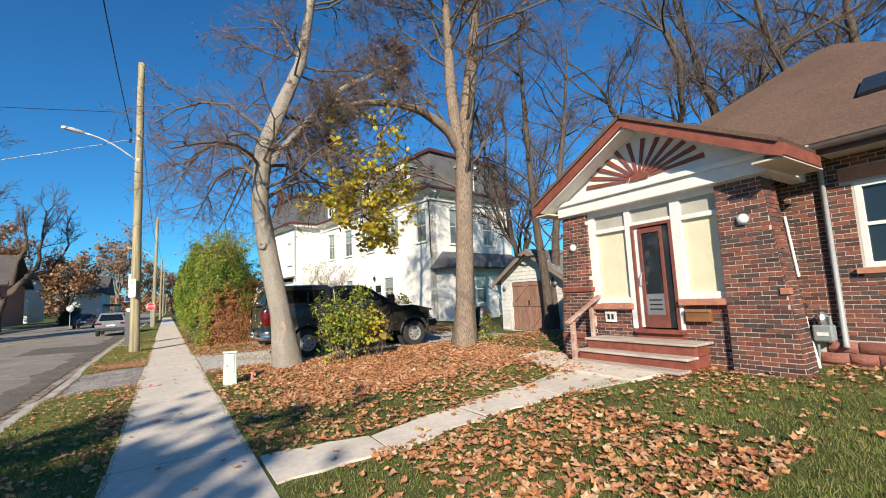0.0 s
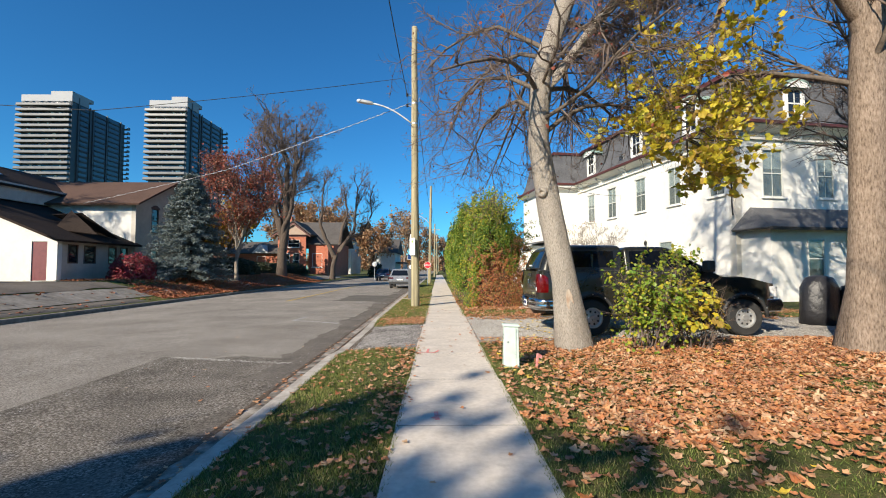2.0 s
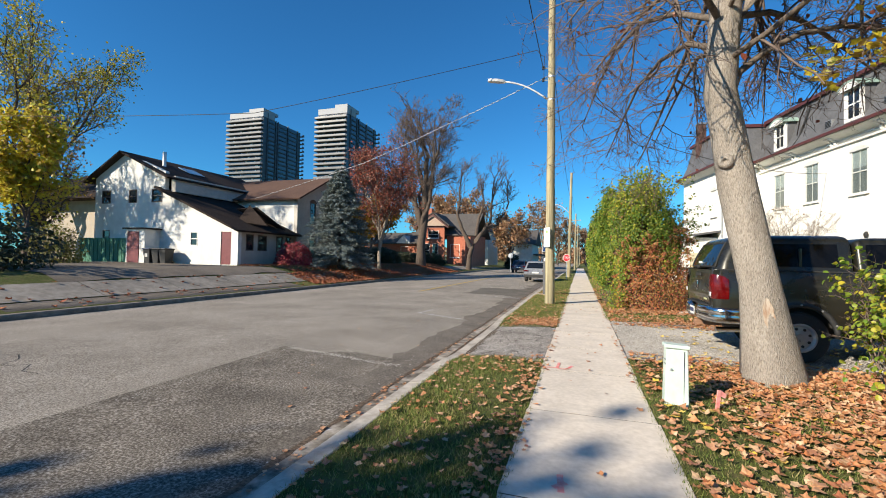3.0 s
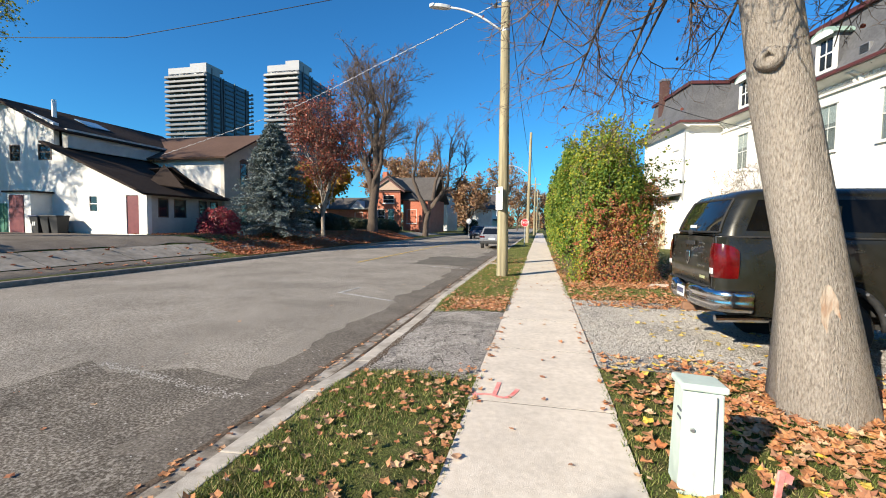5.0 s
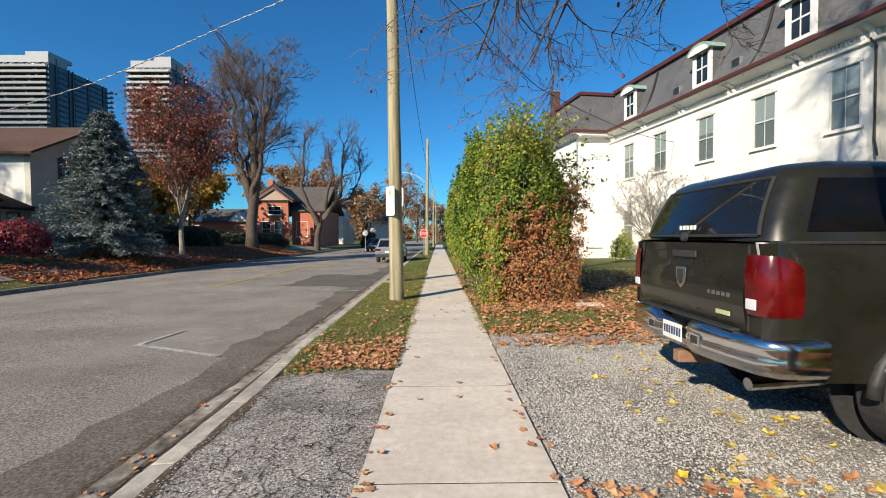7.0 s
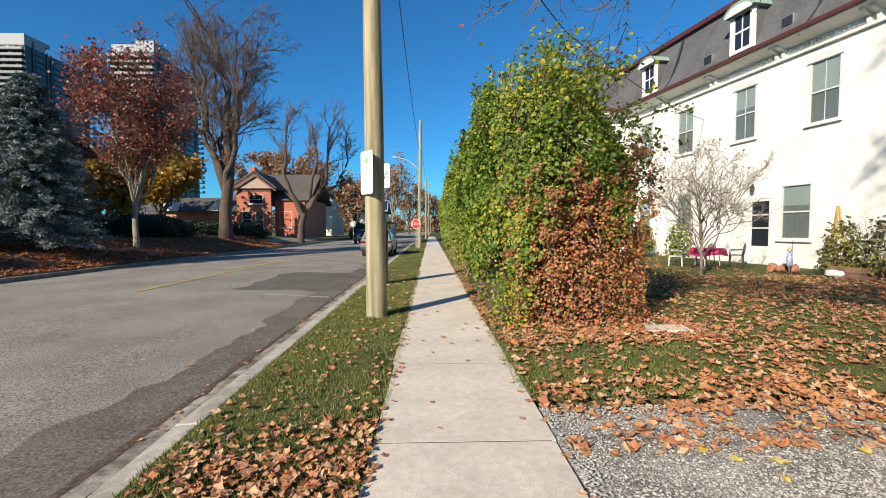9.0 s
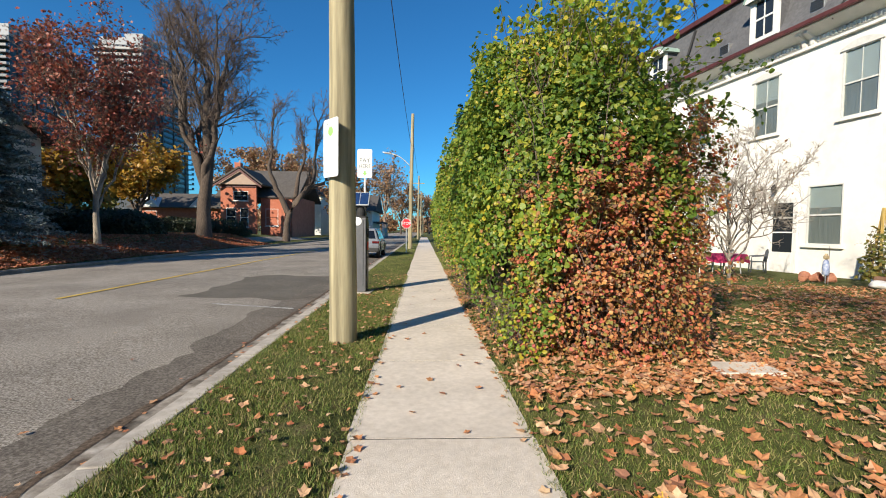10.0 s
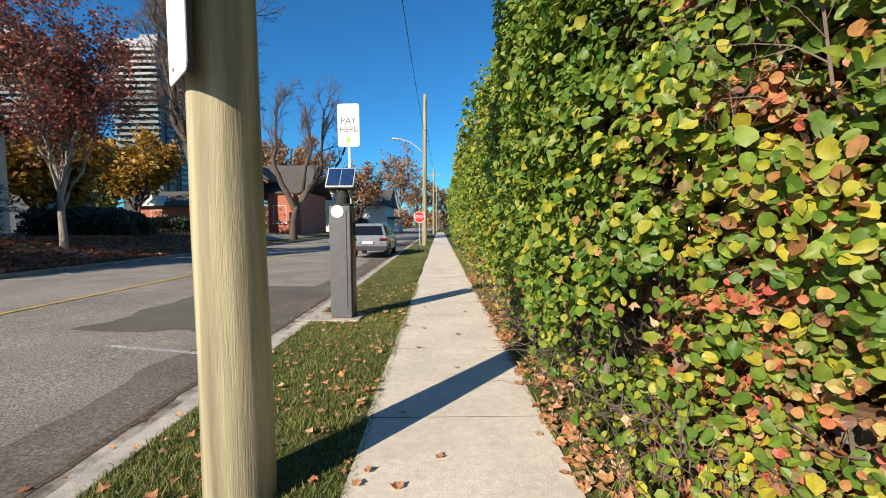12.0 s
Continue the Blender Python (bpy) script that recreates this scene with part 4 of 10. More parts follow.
# mansard: concave slate skirt, flat top with a red edge
prof = [(-0.55, 9.0), (-0.2, 9.35), (0.1, 10.0), (0.4, 11.0), (0.65, 12.1)]
m = Mesh()
for (xa, za), (xb, zb) in zip(prof, prof[1:]):
    m.add([(xa, xa, za), (xa, L, za), (xb, L, zb), (xb, xb, zb)], [(0, 3, 2, 1)])
    m.add([(xa, xa, za), (9.2 - xa - 0.55, xa, za), (8.65 - xb, xb, zb), (xb, xb, zb)], [(0, 1, 2, 3)])
m.ob("mansard_skirt", SLATE, wb, "grey slate mansard", fix=False)
Mesh().box(0.55, 8.2, 0.55, L, 12.05, 12.15).ob("roof_deck", SLATE, wb)
m = Mesh()
m.box(0.42, 0.62, 0.42, L, 12.0, 12.24)
m.box(0.62, 8.2, 0.42, 0.62, 12.0, 12.24)
m.ob("curb_mould", DARK_TRIM, wb, "dark red roof edge")
COPPER = mat("green_copper", [(0.22, 0.33, 0.28), (0.32, 0.43, 0.37)], 9, 0.6, stain=0.2)


def dormer(T):
    """An arched dormer, face to local -y, 1.15 m wide."""
    g = Mesh(T)
    g.wall(-0.55, 0.55, 0, 1.35, [(-0.38, 0.38, 0.12, 1.3)], 0.12)
    f = g.ob("dormer", WHITE, wb, "white arched dormer with a copper hood", bevel=0.006)
    for a, b in ((-0.55, -0.49), (0.49, 0.55)):
        Mesh(T).box(a, b, 0.12, 1.2, 0, 1.35).ob("cheek", SLATE, f)
    n = 8
    arc = [(0.72 * math.cos(math.pi * k / n), 1.35 + 0.34 * math.sin(math.pi * k / n)) for k in range(n + 1)]
    Mesh(T).prism(arc, "y", -0.2, 1.5).ob("hood", COPPER, f, "green copper hood")
    arc2 = [(0.62 * math.cos(math.pi * k / n), 1.3 + 0.28 * math.sin(math.pi * k / n)) for k in range(n + 1)]
    Mesh(T).prism(arc2, "y", -0.215, -0.19).ob("tympanum", WHITE, f)
    for z0, z1 in ((0.16, 0.68), (0.74, 1.26)):
        for a, b in ((-0.34, -0.02), (0.02, 0.34)):
            Mesh(T).box(a, b, 0.05, 0.06, z0, z1).ob("pane", GLASS, f)
    m = Mesh(T)
    m.box(-0.38, 0.38, 0.03, 0.09, 0.68, 0.74), m.box(-0.02, 0.02, 0.03, 0.09, 0.12, 1.3), m.box(-0.38, -0.34, 0.03, 0.09, 0.12, 1.3), m.box(0.34, 0.38, 0.03, 0.09, 0.12, 1.3)
    m.ob("window_frame", WHITE, f)


for u in (2.7, 8.0, 14.4):
    dormer(pose(-0.3, u, 9.3, 0, 0, -90) @ Matrix.Diagonal((1.15, 1.1, 1.3, 1)))
dormer(pose(3.6, -0.3, 9.3) @ Matrix.Diagonal((1.15, 1.1, 1.3, 1)))
for u in (10.1, 6.0):
    m = Mesh(pose(-0.12, u, 9.5, 0, 0, -90))
    m.box(-0.25, 0.25, 0, 0.7, 0, 0.45)
    vb = m.ob("roof_vent", METAL, wb, "grey louvred roof vent", bevel=0.01)
    for k in range(5):
        Mesh(pose(-0.12, u, 9.5, 0, 0, -90)).box(-0.22, 0.22, -0.03, 0.0, 0.05 + 0.08 * k, 0.09 + 0.08 * k).ob("slat", BLACK, vb)
for u in (4.6, 12.6):
    Mesh().tube([(0.5, u, 12.1), (0.2, u + 0.05, 11.0), (0.0, u + 0.3, 10.0), (-0.5, u + 0.6, 9.1)], 0.06, 8).ob("downpipe", BLACK, wb, smooth=True)
Mesh().tube([(-0.15, 0.25, 8.6), (-0.1, 0.1, 8.3), (-0.1, 0.1, 5.0), (-0.25, -0.1, 4.4)], 0.035, 8).ob("downpipe", BLACK, wb, smooth=True)
# one-storey addition on the end wall with a slate lean-to roof
m = Mesh(pose(0.3, -1.7, 0))
m.wall(0, 4.4, -0.3, 3.6, [(2.1, 3.1, 1.1, 3.1)], 0.3)
m.ob("addition_wall", STUCCO, wb)
Mesh().box(0.3, 0.6, -1.4, 0.0, -0.3, 3.6).ob("addition_wall", STUCCO, wb)
Mesh().box(4.4, 4.7, -1.4, 0.0, -0.3, 3.6).ob("addition_wall", STUCCO, wb)
sash(wb, pose(2.4, -1.7, 1.1), 1.0, 2.0, GREYW, 2, 1, blind=0.55, sm=STUCCO, label="sash window", depth=0.1)
m = Mesh()
m.slab([(-0.3, -2.3, 3.6), (9.0, -2.3, 3.6), (8.4, 0.0, 4.85), (0.9, 0.0, 4.85)], 0.12)
m.slab([(-0.3, 0.0, 3.6), (-0.3, -2.3, 3.6), (0.9, 0.0, 4.85)], 0.12)
m.ob("addition_roof", SLATE, wb, "grey slate lean-to roof")
m = Mesh()
m.box(-0.36, 9.0, -2.38, -2.28, 3.46, 3.6)
m.ob("eave_board", BLACK, wb)
for x in (6.2, 8.7):
    Mesh().box(x, x + 0.12, -2.0, -1.88, -0.3, 3.5).ob("porch_post", WHITE, wb, bevel=0.01)
lat = Mesh()
for k in range(14):
    lat.tube([(4.7 + 0.28 * k, -1.95, 2.5), (4.7 + 0.28 * k + 0.5, -1.95, 3.4)], 0.015, 4)
    lat.tube([(5.2 + 0.28 * k, -1.93, 2.5), (4.7 + 0.28 * k, -1.93, 3.4)], 0.015, 4)
lat.ob("lattice", mat("lattice_wood", [(0.2, 0.13, 0.08), (0.28, 0.19, 0.12)], 8, 0.8), wb, "brown diamond lattice")
# far cross block towards the street, with its own mansard, gable and chimney
m = Mesh()
m.box(-2.6, 0.1, L - 0.3, L + 7, -0.3, 9.05)
m.ob("cross_block", STUCCO, wb, "white painted cross wing")
m = Mesh()
for (xa, za), (xb, zb) in zip(prof, prof[1:]):
    y0 = L - 0.3
    m.add([(-2.6 + xa, y0 + xa, za), (2.0, y0 + xa, za), (2.0, y0 + xb, zb), (-2.6 + xb, y0 + xb, zb)], [(0, 1, 2, 3)])
    m.add([(-2.6 + xa, y0 + xa, za), (-2.6 + xb, y0 + xb, zb), (-2.6 + xb, y0 + 7, zb), (-2.6 + xa, y0 + 7, za)], [(0, 1, 2, 3)])
m.ob("mansard_skirt", SLATE, wb, fix=False)
Mesh().box(-2.0, 2.5, L + 0.3, L + 7, 12.0, 12.12).ob("roof_deck", SLATE, wb)
m = Mesh()
m.box(-2.1, 1.5, L + 0.2, L + 0.35, 11.95, 12.18)
m.box(-2.15, -2.0, L + 0.35, L + 7, 11.95, 12.18)
m.ob("curb_mould", DARK_TRIM, wb)
m = Mesh()
m.prism([(-3.22, 8.95), (-3.22, 8.85), (-2.7, 8.6), (-2.6, 8.6), (-2.6, 8.95)], "y", L - 0.9, L + 7)
m.box(-2.6, -0.5, L - 0.9, L - 0.3, 8.7, 8.95)
m.ob("cornice", STUCCO, wb)
m = Mesh()
m.box(-3.35, -3.18, L - 1.05, L + 7, 8.88, 9.04)
m.box(-3.18, -0.7, L - 1.05, L - 0.88, 8.88, 9.04)
m.ob("gutter", DARK_TRIM, wb)
ch = Mesh().box(-2.3, -1.7, L + 4.6, L + 5.2, 10.5, 13.9).ob("chimney", BRICK, wb, "red brick chimney")
Mesh().box(-2.36, -1.64, L + 4.54, L + 5.26, 13.9, 14.05).ob("chimney_cap", METAL, ch)
T = pose(-1.75, L - 0.3, 0.9)
sash(wb, T @ pose(0, -0.02, 0), 1.0, 2.6, GREYW, 2, 2, sm=STUCCO, blind=0.7, label="tall sash window")
sash(wb, pose(-2.62, L + 1.4, 5.4, 0, 0, -90), 0.9, 2.1, GREYW, 2, 1, arch=True, sm=STUCCO, label="arched sash window")
m = Mesh()
m.box(-5.2, -2.6, L + 0.4, L + 4.2, -0.3, 3.7)
m.ob("entry_wall", STUCCO, wb)
m = Mesh()
m.slab([(-5.7, L - 0.2, 3.75), (-2.6, L - 0.2, 4.25), (-2.6, L + 4.6, 4.25), (-5.7, L + 4.6, 3.75)], 0.14)
m.ob("entry_roof", SLATE, wb)
e = Mesh().box(-4.6, -3.5, L + 0.32, L + 0.4, 0, 2.5).ob("entry_door", mat("cream_door", [(0.52, 0.46, 0.32), (0.6, 0.54, 0.38)], 5, 0.6), wb, "cream panelled door")
Mesh().lathe([(0.16, 0.0), (0.2, -0.03), (0.24, 0.0)], 16, "y", (-4.05, L + 0.31, 1.7)).ob("wreath", mat("wreath_green", [(0.05, 0.07, 0.03), (0.09, 0.1, 0.05)], 20, 0.9, 0.02, 50), e)
Mesh().tube([(-2.66, L - 0.36, 8.7), (-2.66, L - 0.36, 3.7)], 0.045, 8).ob("downpipe", METAL, wb)

# the roof sits a little higher than the wall plate
for o in wb.children:
    if o.name.split(".")[0] in ("dentil_work", "string_course", "cornice", "bracket", "gutter", "mansard_skirt", "roof_deck", "curb_mould", "dormer", "roof_vent", "attic_floor"):
        o.location.z += 0.3

# ---- garage shed ----
SH = pose(14.3, 13.6, 0.02)
shed = thing("garage_shed", "white clapboard garage with worn brown double doors", "shed", SH)
CLAP = mat("white_clapboard", [(0.62, 0.62, 0.58), (0.74, 0.74, 0.7)], 6, 0.75, 0.002, 40, stain=0.22, sscale=1.5)
BOARD = mat("worn_brown_boards", [(0.25, 0.12, 0.08), (0.38, 0.23, 0.17)], 6, 0.85, 0.004, 30, stretch=(1, 4, 0.6), stain=0.3, sscale=1.4)
T = pose(0, 2.0, 0, 0, 0, -90)
m = Mesh(T)
m.wall(0, 4.0, -0.2, 2.2, [(0.72, 2.9, 0, 2.12)], 0.12)
m.prism([(0, 2.2), (4.0, 2.2), (2.0, 3.42)], "y", 0.0, 0.12)
m.ob("front_wall", CLAP, shed)
for k in range(20):
    z = 0.02 + 0.17 * k
    if z < 2.18:
        for a, b in ((0.0, 0.62), (3.0, 4.0)):
            Mesh(T).prism([(-0.006, z + 0.165), (-0.022, z), (0.0, z), (0.0, z + 0.165)], "x", a, b).ob("clapboard", CLAP, shed)
    else:
        a = (z - 2.15) * 2.0 / 1.25
        if 4.0 - 2 * a > 0.3:
            Mesh(T).prism([(-0.006, z + 0.165), (-0.022, z), (0.0, z), (0.0, z + 0.165)], "x", a, 4.0 - a).ob("clapboard", CLAP, shed)
for a in (0.72, 1.82):
    d = Mesh(T).box(a, a + 1.08, 0.062, 0.07, 0.02, 2.1).ob("door", BOARD, shed, "worn brown board door")
    for k in range(6):
        Mesh(T).box(a + 0.18 * k + 0.004, a + 0.18 * k + 0.176, 0.03, 0.06, 0.02, 2.1).ob("plank", BOARD, d)
    for z0, z1 in ((1.05, 1.2), (1.94, 2.1), (0.02, 0.16)):
        Mesh(T).box(a, a + 1.08, 0.005, 0.029, z0, z1).ob("batten", BOARD, d)
    Mesh(T).tube([(a + 0.06, 0.015, 1.2 if a < 1 else 0.16), (a + 1.0, 0.015, 1.95 if a < 1 else 1.05)], 0.05, 4).ob("brace", BOARD, d)
Mesh(T).box(1.74, 1.8, -0.02, 0.02, 1.1, 1.3).ob("latch", BLACK, shed)
Mesh(pose(0, -2.0, 0)).wall(0, 5.0, -0.2, 2.2, [], 0.12).ob("side_wall", mat("brown_plank_wall", [(0.2, 0.1, 0.06), (0.3, 0.16, 0.1)], 5, 0.85, 0.006, 20, stretch=(0.4, 1, 6)), shed, "brown plank side wall")
Mesh(pose(0, 1.88, 0)).box(0, 5, 0, 0.12, -0.2, 2.2).ob("side_wall", CLAP, shed)
Mesh().box(4.9, 5.0, -1.9, 1.9, -0.2, 2.2).ob("back_wall", CLAP, shed)
for s in (-1, 1):
    m = Mesh()
    m.slab([(-0.35, 0, 3.5), (5.2, 0, 3.5), (5.2, s * 2.3, 2.1), (-0.35, s * 2.3, 2.1)][::s], 0.06)
    m.ob("roof", mat("grey_shed_shingle", [(0.16, 0.16, 0.155), (0.25, 0.245, 0.235)], 10, 0.9, 0.01, 25, stain=0.3), shed)
    m = Mesh()
    m.prism([(0, 3.42), (s * 2.28, 2.03), (s * 2.28, 1.9), (0, 3.28)], "x", -0.36, -0.32)
    m.ob("barge_board", mat("shed_barge", [(0.2, 0.14, 0.1), (0.3, 0.22, 0.17)], 8, 0.8), shed)
Mesh(T).lathe([(0.07, 0.0), (0.1, -0.12), (0.03, -0.16)], 12, "y", (0.32, 0, 1.9)).ob("lamp", METAL, shed)
Mesh(T).lathe([(0.07, 0.0), (0.1, -0.12), (0.03, -0.16)], 12, "y", (3.4, 0, 1.95)).ob("lamp", METAL, shed)


# ---- vehicles ----
def paint(name, col, rough=0.28):
    return mat(name, [tuple(c * 0.9 for c in col), tuple(c * 1.1 for c in col)], 3, rough, coat=0.25, metal=0.1)


TRUCK = mat("dark_grey_green_paint", [(0.021, 0.021, 0.0155), (0.027, 0.027, 0.021)], 3, 0.3, coat=0.5, metal=0.35, stain=0.12, sscale=1.5)
CHROME = mat("chrome", [(0.55, 0.55, 0.56), (0.65, 0.65, 0.66)], 10, 0.15, metal=1.0)
TAIL = mat("red_lens", [(0.06, 0.0015, 0.002), (0.13, 0.003, 0.004)], 9, 0.2, coat=0.3)
LENS = mat("clear_lens", [(0.55, 0.55, 0.55), (0.75, 0.75, 0.75)], 18, 0.12, coat=0.8)
TYRE = mat("tyre_rubber", [(0.018, 0.018, 0.018), (0.035, 0.034, 0.033)], 14, 0.85, 0.004, 60)
ALLOY = mat("alloy", [(0.42, 0.42, 0.42), (0.58, 0.58, 0.57)], 8, 0.35, metal=0.6)
TINT = glass("tinted_glass", (0.008, 0.009, 0.01), 0.04)
# side copy of TINT, blackened and dulled to stand for dark reflections
DARK_REFLECTION_TINT = mat("side_glass_dark_reflection", [(0.003, 0.003, 0.003), (0.006, 0.006, 0.006)], 6, 0.06, spec=0.2)
TRIM = mat("dark_plastic", [(0.02, 0.02, 0.021), (0.035, 0.035, 0.035)], 25, 0.6)


def wheel(parent, x, y, r, w, out, spokes=5):
    """A wheel with its axle along y; out: the side (+1, -1) that shows its rim."""
    t = Mesh()
    a, b = r * 0.57, w / 2
    t.lathe([(a * 0.98, -b * 0.5), (a, -b), (r * 0.93, -b), (r, -b * 0.7), (r, b * 0.7), (r * 0.93, b), (a, b), (a * 0.98, b * 0.5)], 36, "y", (x, y, r))
    ty = t.ob("wheel", TYRE, parent, "black tyre on a steel rim", bevel=0.008)
    rim = Mesh()
    prof = [(1.0, 0.56), (1.0, 0.98), (0.9, 0.98), (0.78, 0.66), (0.5, 0.74), (0.3, 0.8), (0.26, 0.98)]
    rim.lathe([(a * p, out * b * q) for p, q in prof], 30, "y", (x, y, r))
    for k in range(8):
        g = 2 * math.pi * k / 8 + 0.3
        c = (x + a * 0.62 * math.cos(g), y + out * b * 0.72, r + a * 0.62 * math.sin(g))
        Mesh().lathe([(a * 0.1, -b * 0.06), (a * 0.085, b * 0.06)], 10, "y", c).ob("vent_hole", TRIM, ty)
    rim.ob("rim", ALLOY, ty, "dull steel rim with round vents", smooth=False)


def arch(cx, r, z0, n=9, up=True):
    """Points of a wheel arch from rear to front, over an axle at cx."""
    return [(cx - r * math.cos(math.pi * k / n), z0 + r * math.sin(math.pi * k / n)) for k in range(n + 1)]


def loft(T, low, high, M):
    """Walls between two outlines of equal corner count, with a lid."""
    n = len(low)
    M.add([tuple(p) for p in low] + [tuple(p) for p in high], [tuple(range(n))[::-1], tuple(range(n, 2 * n))] + [(i, (i + 1) % n, n + (i + 1) % n, n + i) for i in range(n)])
    return M


PLATE_INK = mat("plate_ink", [(0.03, 0.04, 0.1), (0.05, 0.06, 0.13)], 9, 0.6)
# pickup with a canopy: local x forward from the tail, y across, z up
truck = thing("pickup_truck", "dark grey-green pickup truck with a canopy on the gravel drive", "truck", pose(3.52, 14.52, 0.02))
W, SILL, BELT, HOOD = 1.02, 0.56, 1.56, 1.4
AXLES, AR = (1.28, 4.95), 0.5


def under(x):
    """Lower edge of the body side: the sill, or the wheel arch over an axle."""
    z = SILL + 0.06 * smooth(0.5, 0.0, x)
    for cx in AXLES:
        if abs(x - cx) < AR:
            z = max(z, 0.46 + math.sqrt(AR * AR - (x - cx) ** 2))
    return z


def over(x):
    """Upper edge of the body side."""
    return BELT if x < 4.15 else BELT - (BELT - HOOD) * smooth(4.1, 4.5, x) - 0.16 * smooth(4.9, 5.75, x)


def flank(x, z):
    """Half width: crowned side, drawn in at the tail and the nose."""
    y = W - 0.07 * max(0, (z - 1.0) / 0.56) ** 2 - 0.05 * max(0, (1.0 - z) / 0.5) ** 2
    y -= 0.07 * max(0.0, 1 - x / 0.14) ** 2 + 0.2 * smooth(5.3, 5.8, x) ** 2
    return y + (0.035 if any(abs(x - c) < AR + 0.1 and z < under(c) + 0.12 for c in AXLES) else 0) * smooth(0.12, 0.0, abs(math.hypot(x - min(AXLES, key=lambda c: abs(c - x)), z - 0.46) - AR))


cols = sorted({0.0, 0.03, 0.07, 0.14, *np.linspace(0.25, 5.8, 60).tolist(), *(c + AR * math.cos(math.pi * k / 16) for c in AXLES for k in range(17))})
NZ = 12
for sgn in (-1, 1):
    m, rows = Mesh(), []
    for x in cols:
        lo, hi = under(x), over(x)
        rows += [(x, sgn * flank(x, lo + (hi - lo) * k / NZ), lo + (hi - lo) * k / NZ) for k in range(NZ + 1)]
    m.add(rows, [(i * (NZ + 1) + k, (i + 1) * (NZ + 1) + k, (i + 1) * (NZ + 1) + k + 1, i * (NZ + 1) + k + 1) for i in range(len(cols) - 1) for k in range(NZ)])
    m.ob("body_side", TRUCK, truck, "dark glossy body side", smooth=True, fix=False)
m, rows = Mesh(), []
for x in cols:
    w, h = flank(x, over(x)), over(x)
    rows += [(x, w * v, h + (0.05 * (1 - v * v) if x > 4.2 else 0.02 * (1 - v * v))) for v in (-1, -0.96, -0.7, -0.35, 0, 0.35, 0.7, 0.96, 1)]
m.add(rows, [(i * 9 + k, (i + 1) * 9 + k, (i + 1) * 9 + k + 1, i * 9 + k + 1) for i in range(len(cols) - 1) for k in range(8)])
m.ob("bonnet", TRUCK, truck, "dark bonnet and deck", smooth=True, fix=False)
Mesh().box(5.78, 5.8, -0.8, 0.8, 0.6, 1.24).ob("nose_panel", TRUCK, truck)
Mesh().box(0.1, 5.7, -W + 0.2, W - 0.2, 0.6, 1.2).ob("inner_shell", BLACK, truck)
for sgn in (-1, 1):
    for cx in AXLES:
        Mesh().tube([(cx - (AR + 0.03) * math.cos(math.pi * k / 14), sgn * (W - 0.005), 0.46 + (AR + 0.03) * math.sin(math.pi * k / 14)) for k in range(15)], 0.045, 8).ob("wheel_flare", TRIM, truck, "black wheel arch flare", smooth=True)
        for k in range(5):
            g = math.pi * (k + 0.7) / 5.4
            Mesh().lathe([(0.018, -0.01), (0.014, 0.012)], 8, "y", (cx - (AR + 0.03) * math.cos(g), sgn * (W + 0.04), 0.46 + (AR + 0.03) * math.sin(g))).ob("flare_bolt", METAL, truck)
        Mesh().lathe([(AR + 0.02, -0.01), (AR + 0.02, 0.01)], 24, "y", (cx, sgn * (W - 0.36), 0.46)).ob("wheel_well", BLACK, truck)
        wheel(truck, cx, sgn * (W - 0.13), 0.43, 0.29, sgn)


def ring(xr, xf, w, z, rr, rf, bow=0.05):
    """A rounded plan outline at one height: tail at xr, front at xf, half width w."""
    pts = []
    for sx, sy, a0, r in ((xf, 1, 0, rf), (xr, 1, 90, rr), (xr, -1, 180, rr), (xf, -1, 270, rf)):
        cx, cy = (xf - r if sx == xf else xr + r), sy * (w - r)
        pts += [(cx + r * math.cos(radians(a0 + 90 * k / 5)), cy + r * math.sin(radians(a0 + 90 * k / 5)), z) for k in range(6)]
    return [(x + (bow * (y / w) ** 2 if x < (xr + xf) / 2 else 0), y, z) for x, y, z in pts]


def shell(name, rings, label):
    m, n = Mesh(), len(rings[0])
    m.add([p for r in rings for p in r], [(i * n + k, i * n + (k + 1) % n, (i + 1) * n + (k + 1) % n, (i + 1) * n + k) for i in range(len(rings) - 1) for k in range(n)] + [tuple(range((len(rings) - 1) * n, len(rings) * n))])
    return m.ob(name, TRUCK, truck, label, smooth=True)


CAPX = lambda u: 0.03 + 0.24 * u ** 1.4
CAPW = lambda u: W - 0.075 - 0.13 * u
CAPZ = lambda u: BELT + 0.01 + 0.56 * u
cap = shell("canopy", [ring(CAPX(u), 2.06, CAPW(u), CAPZ(u), 0.17, 0.05) for u in (0, 0.2, 0.4, 0.6, 0.8, 0.92)] + [ring(CAPX(0.92) + a, 2.06 - a * 0.3, CAPW(0.92) - a * 0.7, CAPZ(0.92) + b, 0.2, 0.06) for a, b in ((0.035, 0.035), (0.1, 0.07), (0.25, 0.1), (0.6, 0.115))], "dark canopy with tinted windows")
CABX = lambda u: 4.28 - 1.0 * u
cab = shell("cab", [ring(2.12, CABX(u), CAPW(u) - 0.01, CAPZ(u) - 0.02, 0.08, 0.14, 0.0) for u in (0, 0.25, 0.5, 0.75, 0.92)] + [ring(2.12 + a, CABX(0.92) - a * 1.5, CAPW(0.92) - a * 0.7, CAPZ(0.9) + b, 0.1, 0.14, 0.0) for a, b in ((0.035, 0.03), (0.1, 0.06), (0.3, 0.08))], "dark four-door cab")


